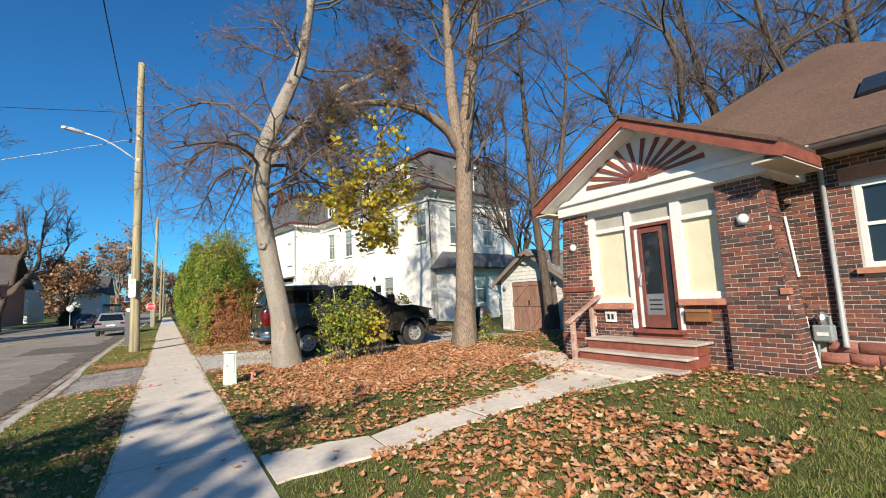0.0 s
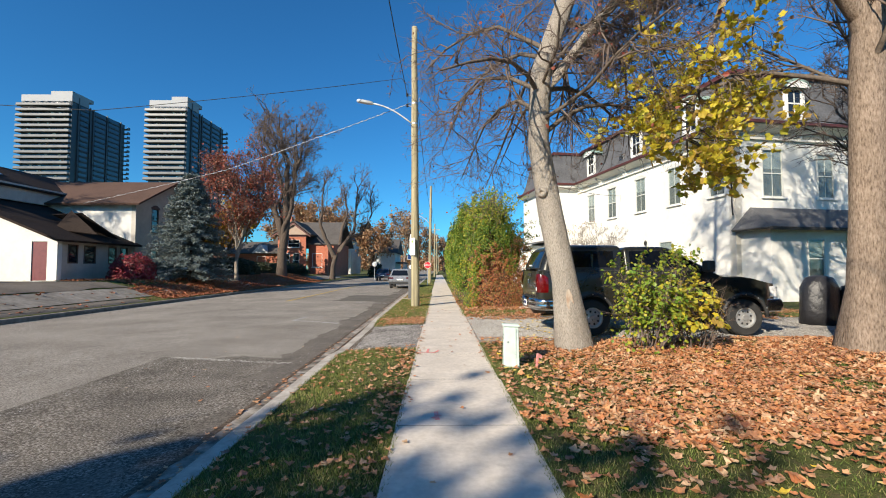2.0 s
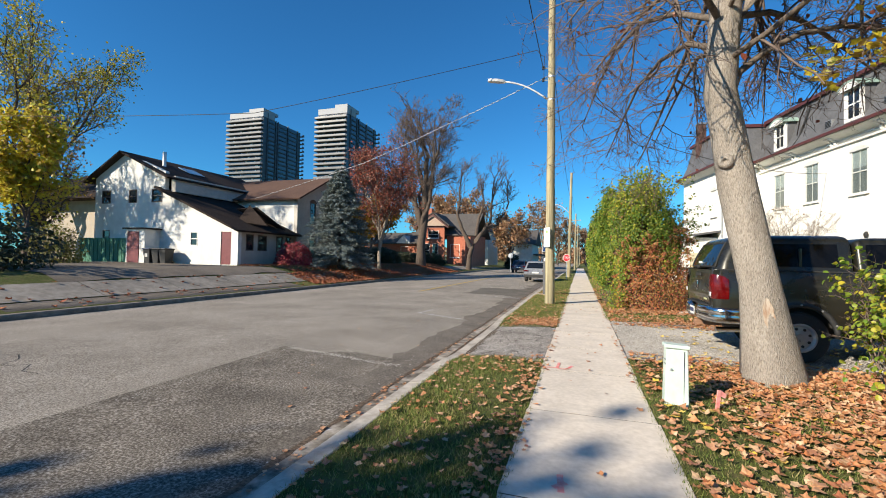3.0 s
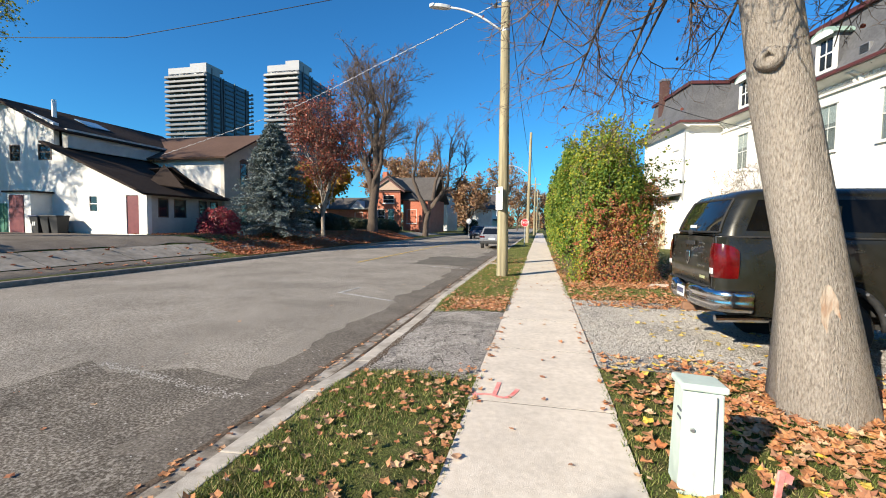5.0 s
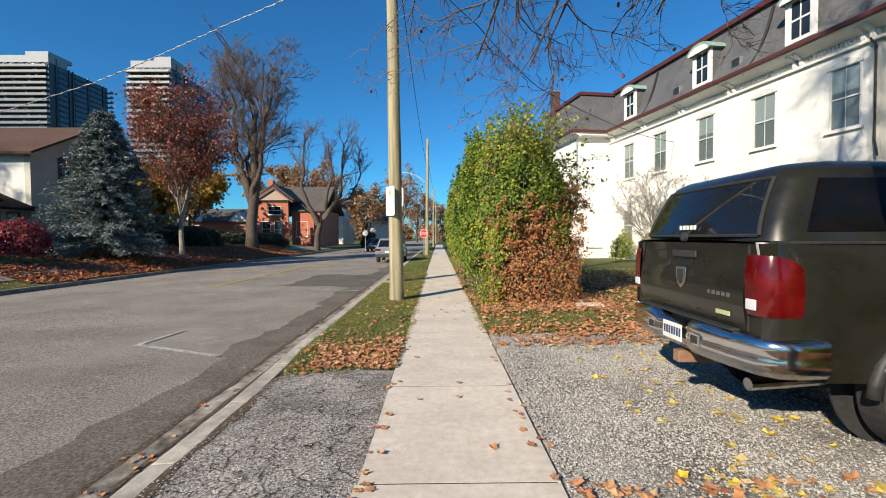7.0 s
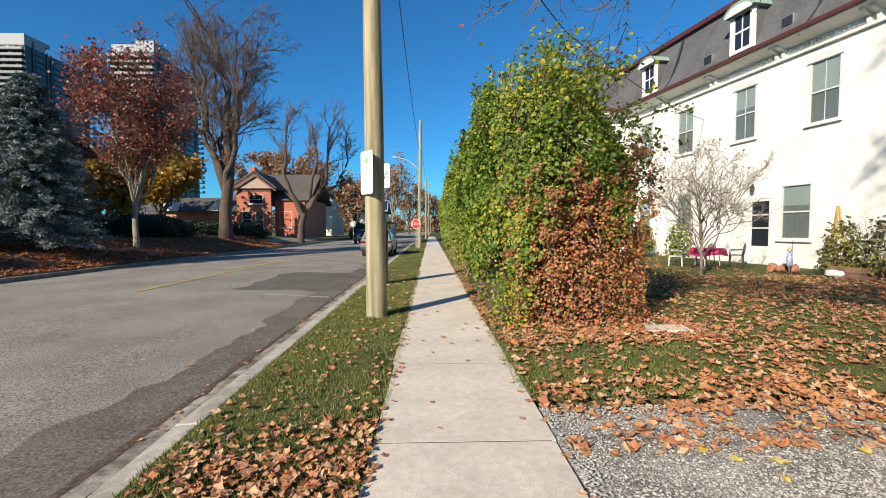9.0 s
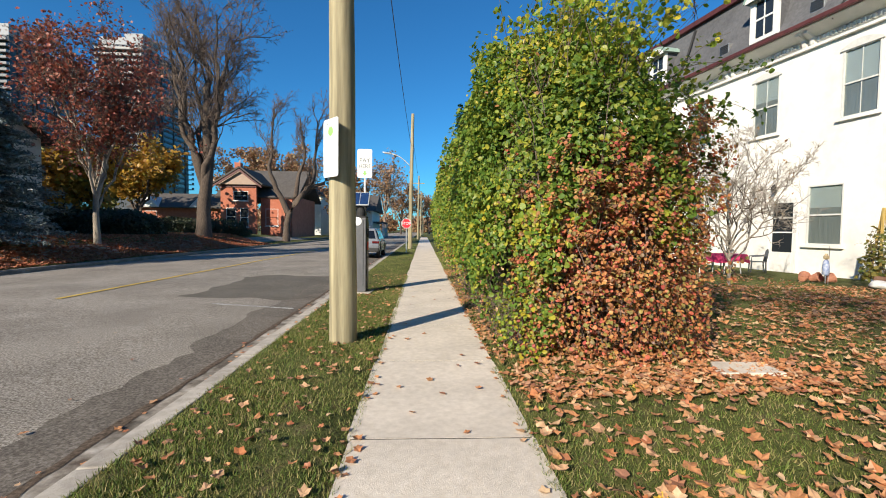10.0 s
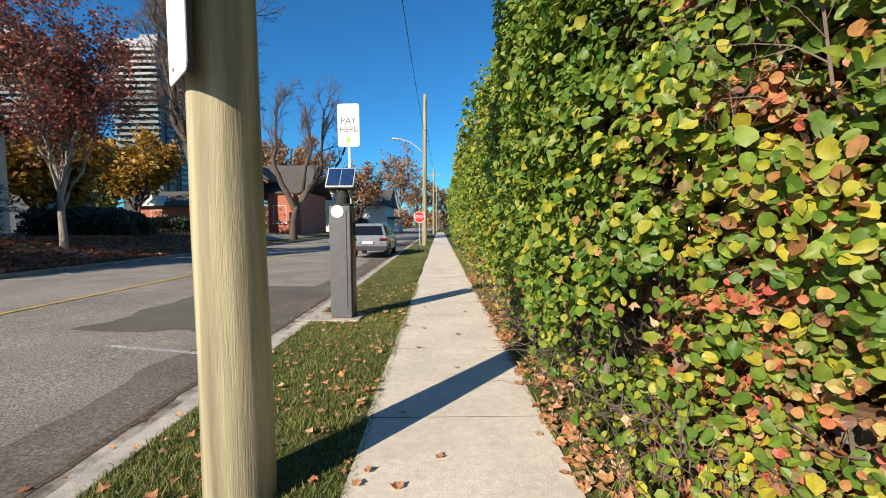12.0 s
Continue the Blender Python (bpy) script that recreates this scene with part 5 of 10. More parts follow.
def pane(name, mat_, parent, label, f, us, vs):
    """A sheet of glass over a curved panel: f(u, v) gives its points."""
    m, n = Mesh(), len(vs)
    m.add([f(u, v) for u in us for v in vs], [(i * n + k, (i + 1) * n + k, (i + 1) * n + k + 1, i * n + k + 1) for i in range(len(us) - 1) for k in range(n - 1)])
    o = m.ob(name, mat_, parent, label, smooth=True)
    return o


us = np.linspace(0.07, 0.86, 8).tolist()
pane("rear_window", TINT, cap, "tinted canopy rear window", lambda u, v: (CAPX(u) + 0.05 * v * v - 0.012, v * (CAPW(u) - 0.13), CAPZ(u)), us, np.linspace(-1, 1, 9).tolist())
for v in (-1, 1):
    Mesh().tube([(CAPX(u) + 0.05 - 0.014, v * (CAPW(u) - 0.12), CAPZ(u)) for u in us], 0.014, 6).ob("window_seal", BLACK, cap)
for u in (us[0], us[-1]):
    Mesh().tube([(CAPX(u) + 0.05 * v * v - 0.014, v * (CAPW(u) - 0.13), CAPZ(u)) for v in np.linspace(-1, 1, 9)], 0.014, 6).ob("window_seal", BLACK, cap)
for sgn in (-1, 1):
    for x0, x1, par, a, b in ((0.3, 1.86, cap, 0.22, 0.0), (2.24, 3.02, cab, 0.02, 0.0), (3.1, 4.02, cab, 0.0, -0.72)):
        pane("side_window", DARK_REFLECTION_TINT, par, "tinted side window", lambda u, v: (x0 + a * u + (x1 + b * u - x0 - a * u) * v, sgn * (CAPW(u) + (0.008 if par is cap else -0.002)), CAPZ(u)), np.linspace(0.12, 0.82, 5).tolist(), np.linspace(0, 1, 6).tolist())
    Mesh().box(1.3, 1.335, sgn * (W - 0.11) - 0.03, sgn * (W - 0.11) + 0.03, 1.64, 1.95).ob("window_bar", TRUCK, cap)
    Mesh().box(2.075, 2.105, sgn * (W - 0.03) - 0.02, sgn * (W - 0.03) + 0.006, SILL, BELT).ob("bed_gap", BLACK, truck)
    Mesh().tube([(x, sgn * (flank(x, BELT - 0.02) + 0.004), BELT - 0.005) for x in np.linspace(0.06, 4.1, 12)], 0.014, 6).ob("belt_moulding", TRIM, truck)
    for gx in (3.06, 4.08):
        Mesh().tube([(gx, sgn * (flank(gx, z) + 0.002), z) for z in np.linspace(SILL + 0.03, BELT - 0.03, 8)], 0.006, 4).ob("door_seam", BLACK, truck)
    for hx in (2.3, 3.2):
        Mesh().box(hx, hx + 0.2, sgn * (W + 0.0) - 0.025, sgn * (W + 0.0) + 0.025, 1.24, 1.29).ob("door_handle", TRUCK, truck, bevel=0.012)
    Mesh().box(3.92, 4.12, sgn * (W + 0.12) - 0.13, sgn * (W + 0.12) + 0.13, 1.52, 1.8).ob("mirror", TRIM, truck, "black door mirror", bevel=0.05)
    # wrap-round tail light: a swelling red lens from the tail face round the corner
    path = [(-0.012, W - 0.2), (-0.012, W - 0.13), (0.0, W - 0.065), (0.035, W - 0.03), (0.09, W - 0.005), (0.17, W + 0.004), (0.23, W + 0.004)]
    tops, lows = (1.47, 1.47, 1.47, 1.465, 1.455, 1.43, 1.38), (1.03, 1.03, 1.03, 1.03, 1.03, 1.03, 1.035)
    m = Mesh()
    rows = []
    for (px, py), zt, zl in zip(path, tops, lows):
        for k in range(7):
            v = k / 6
            sw = 0.02 * math.sin(math.pi * v) ** 0.5
            rows.append((px - sw * (px < 0.1), sgn * (py + sw * (px >= 0.03)), zl + (zt - zl) * v))
    m.add(rows, [(i * 7 + k, (i + 1) * 7 + k, (i + 1) * 7 + k + 1, i * 7 + k + 1) for i in range(6) for k in range(6)])
    t = m.ob("tail_light", TAIL, truck, "red tail light with a clear reversing lens", smooth=True)
    Mesh().box(-0.036, -0.02, min(sgn * (W - 0.19), sgn * (W - 0.09)), max(sgn * (W - 0.19), sgn * (W - 0.09)), 1.07, 1.15).ob("reversing_lens", LENS, t, "clear reversing lens", bevel=0.01)
    Mesh().prism([(sgn * (W - 0.42), 0.92), (sgn * (W - 0.12), 0.92), (sgn * (W - 0.12), 1.18), (sgn * (W - 0.42), 1.18)], "x", 5.6, 5.84).ob("headlight", LENS, truck, bevel=0.03)
pane("windscreen", TINT, cab, "windscreen", lambda u, v: (CABX(u) + 0.012 - 0.06 * v * v, v * (CAPW(u) - 0.16), CAPZ(u) - 0.01), np.linspace(0.08, 0.86, 6).tolist(), np.linspace(-1, 1, 7).tolist())
m, rows = Mesh(), []
for k in range(13):
    z = 0.9 + (BELT - 0.02 - 0.9) * k / 12
    bul = 0.03 * math.sin(math.pi * min(1, k / 9)) - 0.02 * max(0, k - 9) / 3
    rows += [(0.0 - bul, v * (W - 0.215), z) for v in (-1, -0.98, -0.5, 0, 0.5, 0.98, 1)]
m.add(rows, [(i * 7 + k, (i + 1) * 7 + k, (i + 1) * 7 + k + 1, i * 7 + k + 1) for i in range(12) for k in range(6)])
tg = m.ob("tailgate", TRUCK, truck, "dark tailgate", smooth=True, fix=False)
Mesh().box(0.012, 0.1, -W + 0.06, W - 0.06, 0.7, BELT - 0.01).ob("tail_frame", TRUCK, truck)
for sgn in (-1, 1):
    Mesh().box(0.0, 0.012, sgn * (W - 0.21) - 0.005, sgn * (W - 0.21) + 0.005, 0.9, BELT - 0.02).ob("gate_gap", BLACK, truck)
Mesh().box(-0.022, 0.0, -0.19, 0.19, 1.415, 1.48).ob("tailgate_handle", TRIM, tg, "black tailgate handle", bevel=0.012)
Mesh().lathe([(0.045, 0.0), (0.04, -0.03), (0.015, -0.045)], 12, "x", (0.0, 0.0, 1.6)).ob("window_latch", BLACK, cap)
sh = Mesh()
sh.prism([(-0.075, 1.33), (0.075, 1.33), (0.078, 1.24), (0.05, 1.16), (0.0, 1.125), (-0.05, 1.16), (-0.078, 1.24)], "x", -0.045, -0.026)
sh.ob("badge", CHROME, tg, "chrome shield badge", bevel=0.008)
sh = Mesh()
sh.prism([(-0.045, 1.305), (0.045, 1.305), (0.03, 1.2), (0.0, 1.17), (-0.03, 1.2)], "x", -0.05, -0.0455)
sh.ob("badge_field", TRIM, tg)
for k in range(5):
    Mesh().box(-0.036, -0.028, -0.43 - 0.06 * k, -0.385 - 0.06 * k, 1.13, 1.165).ob("badge_bar", CHROME, tg)
Mesh().box(-0.036, -0.026, -0.66, -0.5, 0.985, 1.02).ob("badge_bar", mat("pale_badge", [(0.4, 0.42, 0.2), (0.5, 0.5, 0.3)], 9, 0.4), tg)
for k in range(5):
    Mesh().box(CAPX(0.12) - 0.018, CAPX(0.12) - 0.014, 0.1 - 0.055 * k, 0.138 - 0.055 * k, CAPZ(0.17), CAPZ(0.17) + 0.04).ob("decal_bar", WHITE, cap)
# rounded chrome bumper swept round the tail, with a dropped step in the middle
half = [(0.4, W + 0.012), (0.2, W + 0.02), (0.07, W - 0.01), (0.0, W - 0.1), (-0.05, W - 0.3), (-0.085, W - 0.55), (-0.1, 0.28), (-0.1, 0.2)]
plan = [(x, -y) for x, y in half] + [(x, y) for x, y in half[::-1]]
prof = [(-0.06, 0.885), (0.0, 0.88), (0.03, 0.85), (0.04, 0.8), (0.022, 0.765), (0.035, 0.73), (0.03, 0.65), (0.0, 0.605), (-0.06, 0.6)]
b, rows = Mesh(), []
for i, (px, py) in enumerate(plan):
    q0, q1 = plan[max(i - 1, 0)], plan[min(i + 1, len(plan) - 1)]
    d = Vector((q1[0] - q0[0], q1[1] - q0[1])).normalized()
    nx, ny = -d.y, d.x
    dip = 0.035 if abs(py) < 0.25 else 0.0
    rows += [(px + nx * o + dip, py + ny * o, z - (0.05 if dip and z > 0.84 else 0)) for o, z in prof]
k = len(prof)
b.add(rows, [(i * k + j, (i + 1) * k + j, (i + 1) * k + j + 1, i * k + j + 1) for i in range(len(plan) - 1) for j in range(k - 1)])
bp = b.ob("rear_bumper", CHROME, truck, "chrome rear bumper", smooth=True)
Mesh().box(0.0, 0.3, -W + 0.1, W - 0.1, 0.62, 0.87).ob("bumper_core", BLACK, bp)
Mesh().box(-0.07, 0.02, -W + 0.3, W - 0.3, 0.884, 0.9).ob("step_pad", TRIM, bp, "black ribbed step pad", bevel=0.005)
pt = Mesh().box(-0.122, -0.11, -0.155, 0.155, 0.655, 0.81).ob("number_plate", WHITE, bp, "white plate with dark bars", bevel=0.004)
for k in range(7):
    Mesh().box(-0.126, -0.122, 0.128 - 0.042 * k - 0.026, 0.128 - 0.042 * k, 0.7, 0.775).ob("bar", PLATE_INK, pt)
for y in (-0.36, 0.36):
    so = Mesh().box(-0.128, -0.09, y - 0.085, y + 0.085, 0.665, 0.8).ob("lamp_socket", CHROME, bp, bevel=0.02)
    Mesh().box(-0.134, -0.126, y - 0.045, y + 0.045, 0.7, 0.765).ob("plate_lamp", TRIM, so, bevel=0.01)
Mesh().box(-0.08, 0.4, -0.05, 0.05, 0.44, 0.55).ob("tow_hitch", mat("rusty_steel", [(0.2, 0.1, 0.06), (0.3, 0.17, 0.1)], 15, 0.8), truck, "rusty tow hitch", bevel=0.01)
Mesh().tube([(0.12, -0.66, 0.45), (0.9, -0.62, 0.48)], 0.05, 12).ob("exhaust_pipe", CHROME, truck)
Mesh().box(0.5, 5.5, -0.62, 0.62, 0.4, 0.6).ob("chassis", BLACK, truck)
Mesh().tube([(1.28, -0.8, 0.45), (1.28, 0.8, 0.45)], 0.09, 10).ob("rear_axle", BLACK, truck)
fb = Mesh()
fb.prism([(5.5, 0.56), (5.85, 0.58), (5.93, 0.72), (5.86, 0.88), (5.5, 0.88)], "y", -W + 0.03, W - 0.03)
fb.ob("front_bumper", CHROME, truck, bevel=0.03)
Mesh().box(5.78, 5.86, -0.58, 0.58, 0.9, 1.22).ob("grille", CHROME, truck, bevel=0.02)


def suv(label, m, col, kind="suv"):
    e = thing("parked_suv", label, "car", m)
    P = paint("suv_paint_" + kind, col)
    s = [(0.05, 0.5), *arch(0.95, 0.42, 0.42), (1.6, 0.36), (3.1, 0.36), *arch(3.75, 0.42, 0.42), (4.55, 0.42), (4.65, 0.62), (4.55, 0.88), (3.5, 1.02), (0.08, 1.05), (0.02, 0.75)]
    Mesh().prism(s, "y", -0.93, 0.93).ob("body", P, e, bevel=0.06)
    g = Mesh()
    loft(None, [(0.08, -0.9, 1.02), (3.5, -0.9, 1.0), (3.5, 0.9, 1.0), (0.08, 0.9, 1.02)], [(0.5, -0.66, 1.68), (2.5, -0.66, 1.7), (2.5, 0.66, 1.7), (0.5, 0.66, 1.68)], g)
    cb = g.ob("cabin", P, e, bevel=0.06)
    Mesh().slab([(0.14, -0.72, 1.12), (0.14, 0.72, 1.12), (0.42, 0.6, 1.56), (0.42, -0.6, 1.56)][::-1], 0.02).ob("rear_window", TINT, cb)
    for sg in (-1, 1):
        for x0, x1, a, b2 in ((0.4, 1.3, 0.2, 0), (1.38, 2.2, 0, 0), (2.28, 3.15, 0, -0.5)):
            q = [(x0, sg * 0.885, 1.1), (x1, sg * 0.885, 1.1), (x1 + b2, sg * 0.735, 1.56), (x0 + a, sg * 0.735, 1.56)]
            Mesh().slab(q[::sg], 0.01).ob("side_window", TINT, cb)
        Mesh().box(-0.0, 0.25, min(sg * 0.55, sg * 0.94), max(sg * 0.55, sg * 0.94), 0.86, 0.98).ob("tail_light", TAIL, e, bevel=0.02)
        for cx in (0.95, 3.75):
            wheel(e, cx, sg * 0.82, 0.34, 0.22, sg)
    Mesh().box(-0.04, 0.2, -0.92, 0.92, 0.4, 0.62).ob("rear_bumper", TRIM, e, bevel=0.04)
    p = Mesh().box(-0.01, 0.03, -0.25, 0.25, 0.72, 0.84).ob("number_plate", WHITE, e)
    Mesh().slab([(2.56, -0.62, 1.64), (3.46, -0.84, 1.06), (3.46, 0.84, 1.06), (2.56, 0.62, 1.64)], 0.01).ob("windscreen", TINT, cb)
    return e


suv("dark grey SUV parked at the kerb", pose(-2.15, 39.6, -0.12, 0, 0, 90), (0.2, 0.21, 0.23), "grey")
suv("dark blue SUV waiting farther down the street", pose(-6.4, 61.0, -0.12, 0, 0, 90), (0.03, 0.04, 0.07), "blue")

# ---- across the street: white house ----
STUCCO_L = mat("white_stucco", [(0.66, 0.65, 0.61), (0.76, 0.75, 0.71)], 2, 0.9, 0.01, 22, stain=0.1, sscale=0.4)
BROWN_ROOF = mat("dark_brown_shingle", [(0.026, 0.019, 0.016), (0.05, 0.037, 0.031)], 10, 0.95, 0.01, 25, stain=0.2)
DOOR_M = mat("maroon_door", [(0.12, 0.025, 0.03), (0.17, 0.04, 0.045)], 6, 0.5)
# stucco of the street-facing walls, greyed to paint in their shade
SHADED_STUCCO = mat("white_stucco_shaded", [(0.46, 0.43, 0.38), (0.56, 0.53, 0.47)], 2, 0.9, 0.01, 22)
BZ = 0.85
wh = thing("white_house", "rambling white stucco house with brown shingle roofs", "house")
m = Mesh(pose(-33.0, 27.0, 0))
m.wall(0, 6.8, BZ - 0.4, 7.0, [(0.7, 1.6, 5.15, 6.1), (3.4, 4.2, 5.15, 6.1), (5.6, 6.6, 5.15, 6.1), (0.9, 1.6, 2.2, 3.2), (3.3, 4.0, 2.2, 3.2)], 0.3)
m.prism([(0, 7.0), (6.8, 7.0), (6.8, 7.3), (3.0, 8.75)], "y", 0, 0.3)
m.ob("gable_wall", STUCCO_L, wh)
m = Mesh(pose(-26.2, 27.0, 0))
m.wall(0, 6.4, BZ - 0.4, 3.2, [(2.4, 3.05, 2.15, 3.1), (5.0, 5.85, BZ + 0.1, 3.1)], 0.3)
m.prism([(0, 3.2), (6.4, 3.2), (6.4, 3.25), (0, 6.0)], "y", 0, 0.3)
m.ob("lean_to_wall", STUCCO_L, wh)
BROWNF = mat("brown_frame", [(0.08, 0.05, 0.035), (0.12, 0.08, 0.06)], 8, 0.6)
for x, z, w, h in ((-32.3, 5.15, 0.9, 0.95), (-29.6, 5.15, 0.8, 0.95), (-27.4, 5.15, 1.0, 0.95), (-32.1, 2.2, 0.7, 1.0), (-29.7, 2.2, 0.7, 1.0)):
    sash(wh, pose(x, 27.0, z), w, h, BROWNF, 2, 1, sill=False, label="brown framed window")
sash(wh, pose(-23.8, 27.0, 2.15), 0.65, 0.95, WHITE, 2, 1, sill=False, label="small white window")
Mesh(pose(-21.2, 27.0, 0)).box(0, 0.85, 0.05, 0.1, BZ + 0.1, 3.1).ob("door", DOOR_M, wh, "maroon panelled door", bevel=0.01)
m = Mesh()
m.box(-28.2, -26.5, 25.9, 27.0, BZ - 0.3, 3.2)
m.ob("entry_lobby", STUCCO_L, wh)
Mesh().box(-28.4, -26.3, 25.75, 27.0, 3.2, 3.3).ob("lobby_roof", BROWN_ROOF, wh)
Mesh().box(-28.05, -27.0, 25.86, 25.9, BZ, 3.05).ob("door", DOOR_M, wh, "dark maroon door")
Mesh().box(-33.0, -32.7, 27.3, 37, BZ - 0.4, 7.0).ob("side_wall", STUCCO_L, wh)
m = Mesh()
m.slab([(-33.7, 26.5, 6.75), (-30.0, 26.5, 8.85), (-30.0, 38, 8.85), (-33.7, 38, 6.75)], 0.12)
m.slab([(-30.0, 26.5, 8.85), (-25.4, 26.5, 6.8), (-25.4, 38, 6.8), (-30.0, 38, 8.85)], 0.12)
m.ob("main_roof", BROWN_ROOF, wh, "dark brown gable roof")
m = Mesh()
m.slab([(-26.6, 26.5, 6.2), (-19.4, 26.5, 3.2), (-19.4, 33.2, 3.2), (-26.6, 33.2, 6.2)], 0.12)
m.ob("lean_to_roof", BROWN_ROOF, wh, "long brown lean-to roof")
Mesh().box(-26.0, -25.6, 27.3, 36, 5.9, 7.0).ob("clerestory", SHADED_STUCCO, wh)
sk = Mesh().slab([(-28.6, 30.0, 8.32), (-27.4, 30.0, 7.78), (-27.4, 31.4, 7.78), (-28.6, 31.4, 8.32)], 0.05).ob("skylight", glass("skylight_glass", (0.2, 0.3, 0.4), 0.1), wh, "pale skylight")
for x, y, z in ((-28.2, 28.5, 8.0), (-33.3, 30.5, 6.9)):
    Mesh().tube([(x, y, z), (x, y, z + 1.1)], 0.13, 10).ob("flue", METAL, wh, "metal flue")
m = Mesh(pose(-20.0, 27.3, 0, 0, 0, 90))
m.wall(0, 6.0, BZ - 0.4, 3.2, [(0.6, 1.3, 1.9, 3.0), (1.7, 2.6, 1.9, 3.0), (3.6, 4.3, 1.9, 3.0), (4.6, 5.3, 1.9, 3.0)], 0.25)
m.ob("street_wall", SHADED_STUCCO, wh, "street wall in stucco greyed for shade")
for y, w in ((0.6, 0.7), (1.7, 0.9), (3.6, 0.7), (4.6, 0.7)):
    sash(wh, pose(-20.0, 27.3 + y, 1.9, 0, 0, 90), w, 1.1, BROWNF, 1, 1, sill=False, label="dark ground floor window")
m = Mesh()
m.slab([(-21.8, 30.2, 5.2), (-19.2, 29.0, 3.6), (-21.8, 29.0, 3.9)], 0.08)
m.slab([(-23.0, 30.2, 5.0), (-21.2, 30.2, 5.1), (-19.6, 31.4, 3.5), (-21.6, 31.6, 4.0)], 0.08)
m.ob("porch_gablet", BROWN_ROOF, wh)
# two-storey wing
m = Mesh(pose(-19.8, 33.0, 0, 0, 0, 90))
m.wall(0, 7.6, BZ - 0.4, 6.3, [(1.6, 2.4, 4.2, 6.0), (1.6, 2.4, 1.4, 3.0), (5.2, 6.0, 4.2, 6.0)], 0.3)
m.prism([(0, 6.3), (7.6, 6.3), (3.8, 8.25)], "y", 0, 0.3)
m.ob("wing_gable", SHADED_STUCCO, wh, "gable wall in stucco greyed for shade")
for y in (1.6, 5.2):
    sash(wh, pose(-19.8, 33.0 + y, 4.2, 0, 0, 90), 0.8, 1.8, BROWNF, 2, 1, arch=True, sill=False, label="arched brown window")
sash(wh, pose(-19.8, 34.6, 1.4, 0, 0, 90), 0.8, 1.6, BROWNF, 2, 1, arch=True, sill=False, label="arched brown window")
Mesh().box(-30.0, -20.1, 33.0, 33.3, BZ - 0.4, 6.3).ob("wing_wall", STUCCO_L, wh)
Mesh().box(-30.0, -20.1, 40.3, 40.6, BZ - 0.4, 6.3).ob("wing_wall", STUCCO_L, wh)
m = Mesh()
m.slab([(-30.5, 32.4, 6.05), (-19.2, 32.4, 6.05), (-19.2, 36.8, 8.35), (-30.5, 36.8, 8.35)], 0.12)
m.slab([(-30.5, 36.8, 8.35), (-19.2, 36.8, 8.35), (-19.2, 41.2, 6.05), (-30.5, 41.2, 6.05)], 0.12)
m.ob("wing_roof", mat("brown_shingle_light", [(0.085, 0.052, 0.041), (0.13, 0.083, 0.065)], 10, 0.95, 0.01, 25, stain=0.15), wh, "brown shingle wing roof")
# green fence, bins
FG = mat("green_fence_paint", [(0.03, 0.13, 0.08), (0.05, 0.19, 0.12)], 7, 0.7, stain=0.2)
fe = thing("fence", "green painted board fence beside the gravel forecourt", "fence")
for k in range(24):
    Mesh(pose(-33.2 + 0.2 * k, 26.2 + 0.02 * (k % 2), BZ)).box(0.005, 0.19, 0, 0.03, 0, 1.75).ob("board", FG, fe)
for k, (x, bar) in enumerate(((-26.3, True), (-25.55, False), (-24.9, False))):
    bn = thing("wheelie_bin", "black wheeled bin with white bars on its front" if bar else "black wheeled bin beside the house", "bin", pose(x, 26.2, BZ), group="bins")
    g = Mesh()
    loft(None, [(-0.22, -0.25, 0.08), (0.22, -0.25, 0.08), (0.22, 0.25, 0.08), (-0.22, 0.25, 0.08)], [(-0.3, -0.34, 1.0), (0.3, -0.34, 1.0), (0.3, 0.34, 1.0), (-0.3, 0.34, 1.0)], g)
    g.ob("tub", TRIM, bn, bevel=0.02)
    Mesh().box(-0.33, 0.33, -0.4, 0.36, 1.0, 1.08).ob("lid", mat("bin_lid", [(0.04, 0.06, 0.12), (0.06, 0.08, 0.16)], 5, 0.5) if bar else TRIM, bn, bevel=0.025)
    for s in (-0.2, 0.2):
        Mesh().lathe([(0.1, -0.03), (0.1, 0.03)], 14, "x", (s, 0.27, 0.1)).ob("wheel", TYRE, bn)
    if bar:
        for j in (-0.11, 0.02):
            Mesh().box(j, j + 0.09, -0.33, -0.31, 0.5, 0.72).ob("bar", WHITE, bn)

# ---- towers ----
TOWER_D = mat("dark_tower_cladding", [(0.03, 0.034, 0.042), (0.055, 0.06, 0.068)], 0.3, 0.4, spec=0.5)
TOWER_P = mat("pale_tower_parapet", [(0.26, 0.27, 0.29), (0.33, 0.34, 0.36)], 0.4, 0.6)
TOWER_R = mat("dark_rib_cladding", [(0.05, 0.055, 0.065), (0.08, 0.085, 0.095)], 0.4, 0.5)
TOWER_B = mat("frosted_balustrade", [(0.07, 0.075, 0.085), (0.11, 0.115, 0.13)], 0.3, 0.4)
TOWER_S = mat("grey_balcony_slab", [(0.1, 0.105, 0.115), (0.14, 0.145, 0.155)], 0.5, 0.7)
TOWER_G = glass("tower_glass", (0.03, 0.04, 0.05), 0.08)


